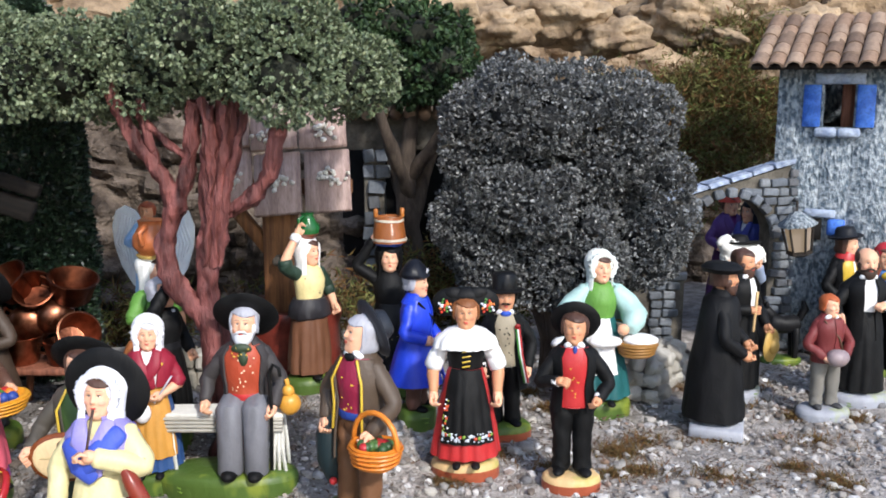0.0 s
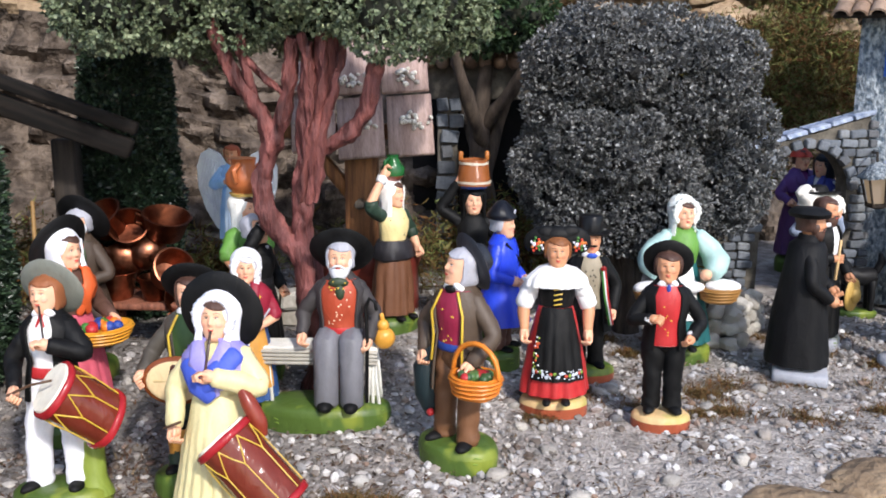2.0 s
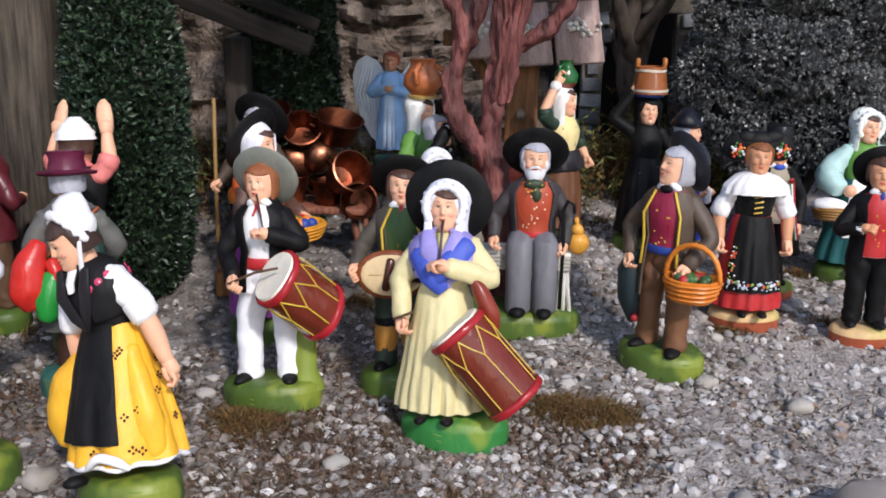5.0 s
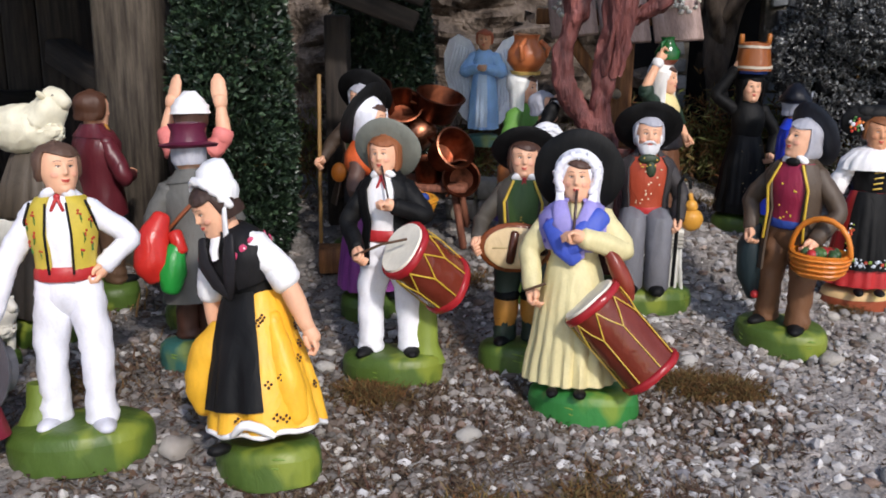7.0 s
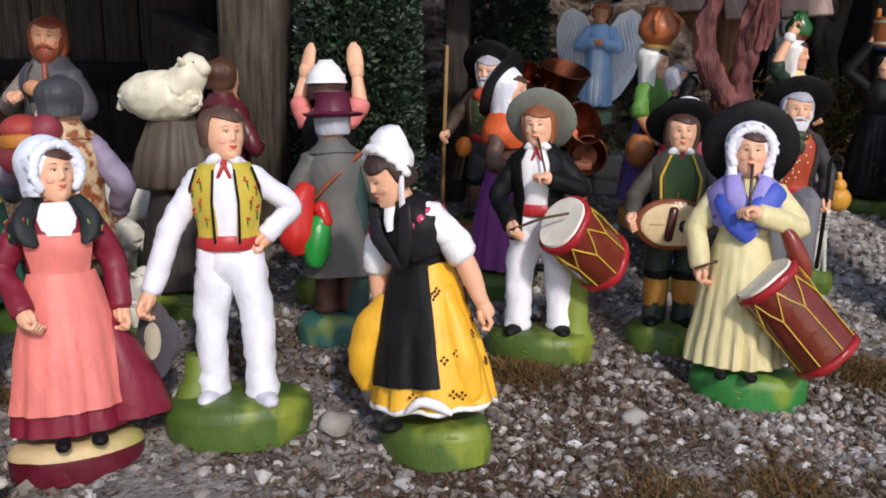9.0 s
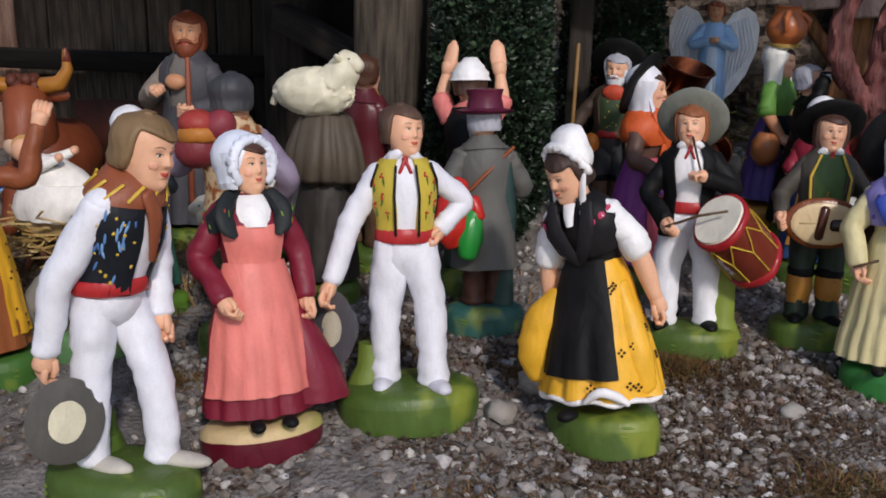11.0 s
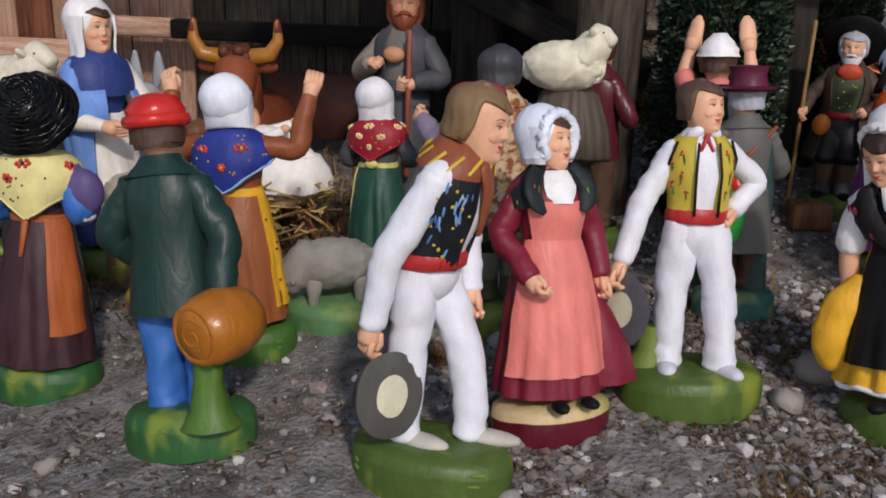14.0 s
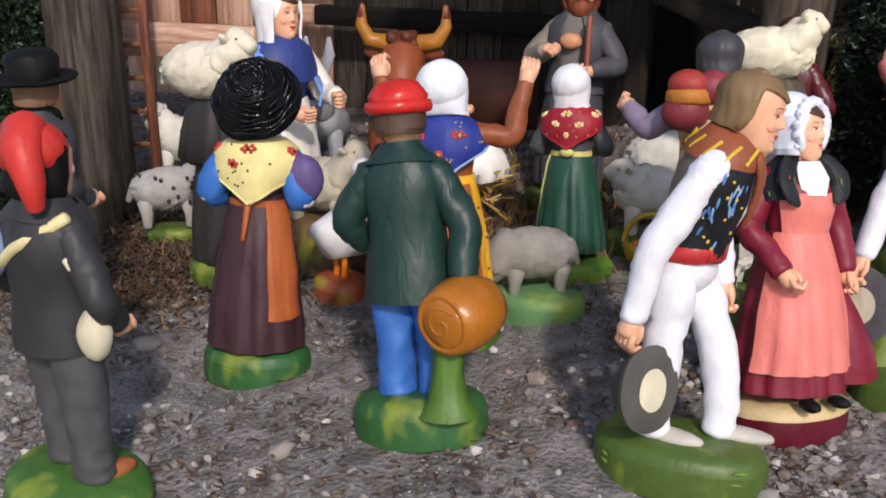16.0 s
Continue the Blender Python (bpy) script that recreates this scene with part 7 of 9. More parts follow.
    f.base(2.0, 1.5, MOSSG).legs(DGREY, BROWN).torso(paint("3c3e44"), paint("3c3e44"), paint("3c3e44"), None, 5, 10, 4.6).arm(-1, (-1.9, 0.1, 6.6), (-1.3, -1.0, 5.8), paint("3c3e44")).arm(1, (1.9, 0.1, 6.6), (1.3, -1.0, 5.8), paint("3c3e44")).neck(SKIN2).loft([(0, 0, 8.8, 0.7, 0.7), (0, 0, 9.2, 0.55, 0.55)], BLACK, 16).head(paint("7a5a44"), None, 20, SKIN2).brim_hat(BLACK, 1.5, 0.95, -4, 10.4, 0.05, 0.95)
    f.put("figurine", "clay figurine in grey jacket and black round hat", -0.6635, 0.264, 150)


def animals():
    f = Fig(0.090)
    f.base(2.9, 1.9, paint("5c8658", 0.55), 1.2)
    lamb(f, (0, 0, 3.0), paint("8f8c84", 0.7), 1.25, 36, True, -1.7)
    f.put("sheep_figurine", "grey woolly clay sheep grazing on a green base", -0.472, 0.327, -6, group="clay animals of the crib")
    f = Fig(0.092)
    f.base(1.7, 1.2, MOSSG, 0.9)
    lamb(f, (0, 0, 3.25), paint("a5a29c", 0.7), 1.3, 200, True, -0.9)
    for k in range(30):
        f.ball((2.0 * math.sin(k * 1.7), -1.28 * abs(math.cos(k * 1.7)), 3.3 + 1.0 * math.sin(k * 2.4)), (0.14, 0.14, 0.14), paint("3a3836"), 6, 4)
    f.put("sheep_figurine", "speckled grey clay sheep standing by the post", -0.680, 0.372, 10, group="clay animals of the crib")
    for x, y, r, h, up, c, l in ((-0.425, 0.442, 172, 0.112, 0.3, "d4d1c6", "large pale grey clay sheep lying by the stable rail"), (-0.428, 0.400, 8, 0.100, -0.2, "d2cec2", "pale grey woolly clay sheep resting in the straw"), (-0.395, 0.362, 165, 0.062, 0.4, "dcd8ce", "cream clay lamb beside a fruit basket"),
                              (-0.715, 0.446, 20, 0.105, 0.2, "d2cfc6", "white clay sheep standing behind the ladder")):
        f = Fig(h)
        f.base(2.4, 1.5, MOSSG, 1.0)
        lamb(f, (0, 0, 3.0), paint(c, 0.65), 1.3, 0, True, up)
        f.put("sheep_figurine", l, x, y, r, group="clay animals of the crib")
    f = Fig(0.096)
    f.base(2.5, 1.6, paint("6a5238", 0.6), 2.9)
    lamb(f, (0, 0, 4.75), paint("b8b09c", 0.7), 1.35, 0, True, 0.4)
    f.put("sheep_figurine", "beige woolly clay sheep with raised head on an earth mound", -0.584, 0.362, 172, group="clay animals of the crib")
    # ox lying behind the manger
    f = Fig(0.11)
    O, O2 = paint("7a3c22", 0.5), paint("8f4a2c", 0.5)
    f.tube([(0.6, 5.2, 3.2), (0.4, 3.4, 3.8), (0.2, 1.4, 4.2), (0, 0.2, 5.0)], [1.6, 2.4, 2.3, 1.5], O, 20).tube([(0, 0.2, 5.4), (0, -0.3, 7.2), (0, -0.5, 7.9)], [1.3, 1.25, 1.2], O2, 18).tube([(0, -0.6, 7.8), (0, -1.5, 6.6), (0, -2.1, 5.7)], [1.25, 1.0, 0.85], O2, 18).ball((0, -2.35, 5.5), (0.85, 0.6, 0.7), paint("d8b49a"), 14, 8)
    for k in range(16):
        f.ball((0.6 * math.sin(k * 2.4), -0.5 + 0.4 * math.cos(k * 1.9), 8.7 + 0.2 * math.sin(k)), 0.36, paint("5a2c1c", 0.6), 8, 6)
    for sd in (-1, 1):
        f.tube([(sd * 0.9, -0.4, 8.5), (sd * 1.9, -0.5, 8.7), (sd * 2.35, -0.5, 9.5), (sd * 2.3, -0.5, 10.5)], [0.5, 0.46, 0.34, 0.14], paint("a86f2a", 0.3), 12).tube([(sd * 2.34, -0.5, 9.9), (sd * 2.3, -0.5, 10.55)], [0.27, 0.13], paint("6e3428", 0.3), 12).ball((sd * 1.5, -0.2, 8.0), (0.75, 0.2, 0.4), O, 10, 6)
        f.tube([(sd * 1.2, 0.5, 3.6), (sd * 1.3, -1.0, 1.2), (sd * 1.3, -1.9, 0.7)], [0.9, 0.6, 0.5], O, 10)
    f.put("ox_figurine", "brown clay ox with pale horns lying in straw", -0.582, 0.468, 14, group="clay animals of the crib")
    # donkey
    f = Fig(0.106)
    D = paint("9a9da2", 0.6)
    f.tube([(-0.6, 4.0, 4.2), (-0.3, 2.0, 4.6), (0, 0.2, 5.2)], [1.2, 1.5, 1.0], D, 18).tube([(0, 0.2, 5.6), (0, -0.4, 7.4)], [0.8, 0.7], D, 16).tube([(0, -0.4, 7.6), (0, -1.3, 6.8), (0, -1.9, 6.2)], [0.85, 0.66, 0.55], D, 16)
    for sd in (-1, 1):
        f.tube([(sd * 0.45, -0.2, 8.1), (sd * 0.7, -0.2, 9.0), (sd * 0.65, -0.2, 9.9)], [0.26, 0.34, 0.12], D, 10, flat=0.5).tube([(sd * 0.7, 0.6, 4.4), (sd * 0.7, 0.5, 0.2)], [0.5, 0.34], D, 10)
        f.tube([(sd * 0.7 - 0.6, 3.6, 4.2), (sd * 0.7 - 0.6, 3.7, 0.2)], [0.5, 0.34], D, 10)
    f.put("donkey_figurine", "grey clay donkey with tall ears", -0.622, 0.438, 8, group="clay animals of the crib")
    # goose
    f = Fig(0.080)
    f.base(1.9, 1.6, TERRA, 1.2).tube([(0, 1.8, 4.6), (0, 0.6, 4.0), (0, -0.8, 3.9), (0, -1.5, 4.8), (0, -1.5, 6.6), (0, -1.6, 7.6)], [0.5, 1.5, 1.6, 0.8, 0.5, 0.5], paint("dcdcde"), 16).ball((0, -1.8, 7.9), (0.6, 0.8, 0.6), paint("dcdcde"), 12, 8).tube([(0, -2.4, 7.8), (0, -3.0, 7.6)], [0.3, 0.1], ORANGE, 8).tube([(-0.4, 0, 2.6), (-0.4, 0, 1.2)], 0.2, ORANGE, 8).tube([(0.4, 0, 2.6), (0.4, 0, 1.2)], 0.2, ORANGE, 8)
    f.put("goose_figurine", "white clay goose with an orange bill on a brown base", -0.564, 0.333, 150, group="clay animals of the crib")
    # black dog
    f = Fig(0.06)
    f.base(2.8, 1.5, MOSSG, 0.8)
    K = paint("161618", 0.5)
    f.tube([(1.8, 0, 5.4), (0, 0, 5.2), (-1.6, 0, 5.5)], [1.2, 1.2, 1.35], K, 14).tube([(-1.7, 0, 6.4), (-2.6, 0, 7.3), (-3.5, 0, 7.0)], [0.9, 0.85, 0.5], K, 12).tube([(2.2, 0, 6.0), (2.9, 0, 7.4), (2.6, 0, 8.4)], [0.5, 0.55, 0.3], K, 10)
    for sd in (-1, 1):
        for x in (-1.4, 1.6):
            f.tube([(x, sd * 0.7, 4.8), (x, sd * 0.7, 0.9)], [0.55, 0.4], K, 10)
        f.ball((-2.4, sd * 0.6, 8.0), (0.3, 0.3, 0.6), K, 8, 6)
    f.put("dog_figurine", "small black clay dog", 0.256, 0.68, 0, group="clay animals of the crib")


def manger():
    x, y = -0.534, 0.412
    m = holder("manger", "small wooden manger heaped with pale straw", "manger", at=pose(x, y, float(ground_z(x, y)), 0, 0, 10))
    g = G()
    g.rock((0, 0, 0.030), (0.024, 0.018, 0.010), paint("c9b083", 0.7), 3, 0.3, 2)
    g.make("bedding", "", parent=m)
    rg = random.Random(4)
    g = G()
    for k in range(170):
        a, q, z = rg.uniform(0, 6.28), rg.uniform(0.002, 0.024), rg.uniform(0.012, 0.034)
        b = a + rg.uniform(-0.9, 0.9)
        g.tube([(q * math.cos(a), q * math.sin(a) * 0.8, z), ((q + 0.013) * math.cos(b), (q + 0.013) * math.sin(b) * 0.8, z + rg.uniform(-0.005, 0.009))], 0.0006, M_STRAW, 4)
    tagged(g.make("straw", "loose pale straw", parent=m, fix=False), "loose pale straw", kind="stuff")
    for sx in (-0.014, 0.014):
        for q in (-1, 1):
            g = G()
            g.tube([(sx + q * 0.009, 0, -0.001), (sx - q * 0.005, 0, 0.024)], 0.002, M_WOOD_RED, 8)
            g.make("leg", "", parent=m)
    f = Fig(0.11)
    W = paint("f0ece6", 0.6)
    f.tube([(-1.1, 0.1, 1.5), (-0.2, 0, 1.05), (0.9, -0.1, 0.55), (1.9, -0.2, 0.25)], [0.85, 1.15, 1.05, 0.6], W, 16).ball((-1.55, 0.1, 2.45), (0.62, 0.6, 0.66), SKIN, 16, 10).ball((-1.6, 0.25, 2.6), (0.64, 0.58, 0.62), paint("c89a5c", 0.6), 14, 8)
    for sd in (-1, 1):
        f.tube([(-0.9, sd * 0.7, 1.7), (-0.2, sd * 1.1, 1.9), (0.5, sd * 1.0, 2.2)], [0.36, 0.3, 0.24], W, 10).ball((0.62, sd * 1.0, 2.3), 0.24, SKIN, 8, 6)
    f.loft([(0.3, -0.2, 0.9, 1.9, 1.2), (0.35, -0.3, 0.3, 2.3, 1.5), (0.4, -0.4, -0.3, 2.4, 1.6), (0.4, -0.4, -0.8, 2.2, 1.6)], W, 36, fold=(9, 0.12, 0))
    f.make("figurine", "tiny swaddled clay infant lying on straw", "figurine", "clay figurines of the crib", at=pose(x, y, float(ground_z(x, y)) + 0.041, 0, 0, 10))


# ---- ground, gravel, litter ----
def build_ground():
    xs = np.concatenate([np.linspace(-6, -1.3, 12), np.linspace(-1.25, 1.0, 226), np.linspace(1.1, 6, 12)])
    ys = np.concatenate([np.linspace(-4, -0.35, 10), np.linspace(-0.3, 1.1, 141), np.linspace(1.2, 7, 12)])
    X, Y = np.meshgrid(xs, ys)
    Z = ground_z(X, Y)
    vs = []
    for x, y, z in zip(X.ravel(), Y.ravel(), Z.ravel()):
        q = 0.0022 * noise.noise((x * 22, y * 22, 0)) + 0.0012 * noise.noise((x * 75, y * 75, 3))
        vs.append((x, y, z + q))
    nx = len(xs)
    fs = [(j * nx + i, j * nx + i + 1, (j + 1) * nx + i + 1, (j + 1) * nx + i) for j in range(len(ys) - 1) for i in range(nx - 1)]
    me = bpy.data.meshes.new("ground")
    me.from_pydata(vs, [], fs)
    me.polygons.foreach_set("use_smooth", [True] * len(fs))
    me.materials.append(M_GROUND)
    tagged(new("ground", me), "grey gravelly earth strewn with small stones", "ground", "", "structure")


def ico():
    bm = bmesh.new()
    bmesh.ops.create_icosphere(bm, subdivisions=1, radius=1)
    v = np.array([p.co[:] for p in bm.verts])
    f = np.array([[q.index for q in p.verts] for p in bm.faces if p.calc_center_median().z > -0.5])
    bm.free()
    return v, f


def crumb():
    """A little chip, open below where it lies in the earth."""
    v = np.array([(1, 0, -0.4), (0.2, 0.95, -0.4), (-0.9, 0.35, -0.4), (-0.4, -0.9, -0.4), (0.35, 0.25, 0.8), (-0.3, -0.2, 0.65)], float)
    f = np.array([(0, 1, 4), (1, 2, 4), (2, 5, 4), (2, 3, 5), (3, 0, 5), (0, 4, 5)])
    return v, f


def scatter(name, x, y, s, mat, label, shape):
    v, f = shape
    N = len(x)
    z = ground_z(x, y) + s * 0.25
    sc = RNG.uniform(0.55, 1.3, (N, 1, 3)) * np.array([1, 1, 0.75])
    jit = 1 + RNG.uniform(-0.24, 0.24, (N, len(v), 1))
    a = RNG.uniform(0, 6.28, N)
    P = v[None] * sc * jit * s[:, None, None]
    c, q = np.cos(a)[:, None], np.sin(a)[:, None]
    P = np.stack([P[..., 0] * c - P[..., 1] * q, P[..., 0] * q + P[..., 1] * c, P[..., 2]], -1) + np.stack([x, y, z], -1)[:, None]
    F = (f[None] + (np.arange(N) * len(v))[:, None, None]).reshape(-1, 3)
    cloud(name, P.reshape(-1, 3).tolist(), F.tolist(), mat, label, "gravel")


def build_gravel():
    N = 132000
    x = RNG.uniform(-0.92, 0.48, N)
    y = 0.10 + 0.64 * RNG.random(N) ** 1.35
    patch = np.array([noise.noise((a * 7, b * 7, 1.5)) for a, b in zip(x, y)])
    keep = RNG.random(N) < np.clip(0.85 + 0.9 * patch, 0.3, 1)
    keep &= y > np.interp(x, [-0.9, -0.6, -0.4, -0.1, 0.1, 0.5], [0.15, 0.14, 0.15, 0.20, 0.25, 0.31])
    x, y, patch = x[keep], y[keep], patch[keep]
    fine = sstep((-0.33 - x) / 0.08)
    s = (0.0008 + 0.0024 * RNG.random(len(x)) ** 7.0) * (1 - 0.25 * fine)
    # darker, browner chips gather to the left, adding to the shade coloured into the earth
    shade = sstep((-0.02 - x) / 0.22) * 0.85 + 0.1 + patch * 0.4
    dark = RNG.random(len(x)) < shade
    big = s > 0.0015
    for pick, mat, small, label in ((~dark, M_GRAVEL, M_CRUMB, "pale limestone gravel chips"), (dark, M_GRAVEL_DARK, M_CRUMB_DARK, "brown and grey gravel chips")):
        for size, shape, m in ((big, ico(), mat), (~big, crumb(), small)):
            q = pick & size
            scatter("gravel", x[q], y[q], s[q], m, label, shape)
    # larger angular chips strewn among the rest
    n = 5200
    x, y = RNG.uniform(-0.46, 0.10, n), 0.15 + 0.36 * RNG.random(n) ** 1.2
    clear = np.array([noise.noise((a * 13, b * 13, 7.5)) for a, b in zip(x, y)]) > -0.12
    clear &= y > np.interp(x, [-0.5, -0.4, -0.1, 0.1], [0.14, 0.15, 0.20, 0.25])
    clear &= (y > 0.24) | (x > -0.12) | (RNG.random(n) < 0.22)
    x, y = x[clear], y[clear]
    s = 0.0013 + 0.0022 * RNG.random(len(x)) ** 2.6
    pale = RNG.random(len(x)) < 0.46
    for pick, mat, label in ((pale, M_GRAVEL, "angular white limestone chips"), (~pale, M_GRAVEL_DARK, "angular brown and grey chips")):
        scatter("gravel", x[pick], y[pick], s[pick], mat, label, ico())
    # coarse chips in heaps between the musicians
    n = 4600
    k = RNG.integers(0, 9, n)
    cx = np.array([-0.15, -0.13, -0.175, -0.20, -0.11, -0.15, -0.22, -0.09, -0.245])[k]
    cy = np.array([0.325, 0.29, 0.35, 0.285, 0.325, 0.27, 0.32, 0.30, 0.255])[k]
    x, y = cx + RNG.normal(0, 0.020, n), cy + RNG.normal(0, 0.020, n)
    s = 0.0010 + 0.0019 * RNG.random(n) ** 2.2
    pale = RNG.random(n) < 0.26
    for pick, mat, label in ((pale, M_GRAVEL, "coarse pale limestone chips"), (~pale, M_GRAVEL_DARK, "coarse brown and grey chips")):
        scatter("gravel", x[pick], y[pick], s[pick], mat, label, ico())


def blades(n, place, mat, name, label, category, length, width, seedy, droop=0.6, flat=False):
    """Thin curling fibres."""
    rg = np.random.default_rng(seedy)
    vs, fs = [], []
    for k in range(n):
        x, y = place(rg)
        z = float(ground_z(x, y))
        L = length * rg.uniform(0.5, 1.3)
        a, up = rg.uniform(0, 6.28), (rg.uniform(0.0, 0.25) if flat else rg.uniform(0.3, 1.2))
        d = np.array([math.cos(a), math.sin(a), up])
        d /= np.linalg.norm(d)
        side = np.array([-math.sin(a), math.cos(a), 0]) * width * rg.uniform(0.6, 1.3)
        p0 = np.array([x, y, z + (rg.uniform(0.0008, 0.003) if flat else -0.0005)])
        bend = np.array([rg.uniform(-0.4, 0.4), rg.uniform(-0.4, 0.4), -droop * rg.random()]) * L
        p1, p2 = p0 + d * L * 0.5, p0 + d * L + bend
        o = len(vs)
        vs += [p0 - side, p0 + side, p1 + side * 0.8, p1 - side * 0.8, p2]
        fs += [(o, o + 1, o + 2, o + 3), (o + 3, o + 2, o + 4)]
    return cloud(name, [tuple(p) for p in vs], fs, mat, label, category)


TUFTS = [(-0.080, 0.368, 0.010), (-0.215, 0.345, 0.010), (0.03, 0.50, 0.03), (0.12, 0.52, 0.03), (-0.10, 0.52, 0.03), (-0.19, 0.47, 0.02), (0.22, 0.52, 0.03), (0.15, 0.47, 0.03),
         (-0.28, 0.33, 0.02), (-0.345, 0.345, 0.02), (-0.42, 0.30, 0.02), (-0.66, 0.31, 0.035), (-0.70, 0.34, 0.04), (-0.62, 0.36, 0.03), (-0.38, 0.42, 0.03), (-0.5, 0.36, 0.03), (-0.13, 0.30, 0.04), (-0.19, 0.26, 0.045), (-0.24, 0.25, 0.04), (-0.29, 0.24, 0.03), (0.2, 0.62, 0.05), (-0.05, 0.62, 0.05), (-0.02, 0.60, 0.04)]


rt = random.Random(31)
TUFTS += [(rt.uniform(0.0, 0.30), rt.uniform(0.44, 0.62), rt.uniform(0.010, 0.022)) for k in range(22)]


def build_litter():
    def tuft(rg):
        x, y, r = TUFTS[rg.integers(len(TUFTS))]
        q, a = r * abs(rg.normal(0, 0.5)), rg.uniform(0, 6.28)
        return x + q * math.cos(a), y + q * math.sin(a) * 0.7
    blades(22000, tuft, M_MOSS, "dry_moss", "tufts of dry brown and olive moss", "moss", 0.0075, 0.00028, 3)
    HEAPS = ((-0.205, 0.305, 0.020), (-0.175, 0.275, 0.022), (-0.13, 0.272, 0.020), (-0.15, 0.345, 0.018), (-0.20, 0.345, 0.015), (-0.235, 0.27, 0.02), (-0.10, 0.285, 0.015), (-0.16, 0.31, 0.02))
    def heap(rg):
        x, y, r = HEAPS[rg.integers(len(HEAPS))]
        return x + rg.normal(0, r * 0.6), y + rg.normal(0, r * 0.5)
    blades(12000, heap, M_LITTER, "leaf_litter", "heaps of dark brown mulch and twigs", "litter", 0.0062, 0.00055, 21, 0.3)
    def mulch(rg):
        while True:
            x, y = rg.normal(-0.19, 0.10), rg.normal(0.315, 0.045)
            if y > 0.16 and noise.noise((x * 18, y * 18, 2.0)) > rg.uniform(-0.5, 0.35):
                return x, y
    blades(16000, mulch, M_LITTER, "leaf_litter", "brown mulch and bark crumbs among the chips", "litter", 0.0050, 0.0007, 33, 0.2)
    CLUMPS = ((-0.217, 0.346, 0.009), (-0.222, 0.350, 0.008), (-0.078, 0.367, 0.009), (-0.088, 0.372, 0.008), (-0.068, 0.368, 0.007), (-0.13, 0.282, 0.010), (-0.165, 0.272, 0.012))
    def clump(rg):
        x, y, r = CLUMPS[rg.integers(len(CLUMPS))]
        return x + rg.normal(0, r * 0.7), y + rg.normal(0, r * 0.45)
    blades(8000, clump, M_MOSS, "dry_moss", "thick tufts of olive and rust moss", "moss", 0.0105, 0.0003, 23, 0.7)
    def strewn(rg):
        while True:
            x, y = rg.uniform(-0.9, 0.5), 0.1 + 0.6 * rg.random() ** 1.3
            # denser on the stable floor, where litter also stands in for its shade
            if noise.noise((x * 16, y * 16, 4.0)) + 0.5 * noise.noise((x * 45, y * 45, 9.0)) > rg.uniform(-0.35, 0.55) - 0.5 * float(sstep((-0.38 - x) / 0.05) * sstep((y - 0.32) / 0.05)):
                return x, y
    blades(24000, strewn, M_LITTER, "leaf_litter", "scattered brown husks and twigs", "litter", 0.0042, 0.0006, 4, 0.1, True)
    blades(9000, lambda rg: (rg.normal(-0.70, 0.05), rg.normal(0.345, 0.03)), M_LITTER, "leaf_litter", "heap of brown dead leaves by the post", "litter", 0.009, 0.0009, 14, 0.3)
    blades(2600, lambda rg: (rg.normal(-0.53, 0.08), rg.normal(0.44, 0.045)), M_HAY, "straw", "loose trodden straw on the stable floor", "straw", 0.022, 0.0005, 6, 0.2)


def build_stones():
    meshes = []
    for k in range(6):
        g = G()
        g.rock((0, 0, 0), (1, 0.8, 0.6), M_STONE, k, 0.35, 2)
        meshes.append(g.mesh("stone", 80))
    rg = random.Random(8)
    spots = [(0.016, 0.382, 0.0062), (-0.27, 0.325, 0.012), (-0.285, 0.30, 0.008), (-0.395, 0.32, 0.008), (-0.34, 0.20, 0.006), (-0.155, 0.43, 0.006), (0.02, 0.30, 0.02), (-0.02, 0.40, 0.006)]
    for k in range(52):
        spots.append((rg.uniform(-0.75, 0.35), rg.uniform(0.13, 0.66), rg.uniform(0.0032, 0.0065)))
    for k in range(110):
        spots.append((rg.uniform(-0.06, 0.32), rg.uniform(0.39, 0.64), rg.uniform(0.0024, 0.0050)))
    for k, (x, y, s) in enumerate(spots):
        o = new("stone", meshes[k % 6])
        o.matrix_basis = pose(x, y, float(ground_z(x, y)) + s * 0.25, rg.uniform(-20, 20), rg.uniform(-20, 20), rg.uniform(0, 360)) @ Matrix.Diagonal((s, s, s, 1))
        tagged(o, "small grey stone lying in the gravel", "stone", "loose stones")


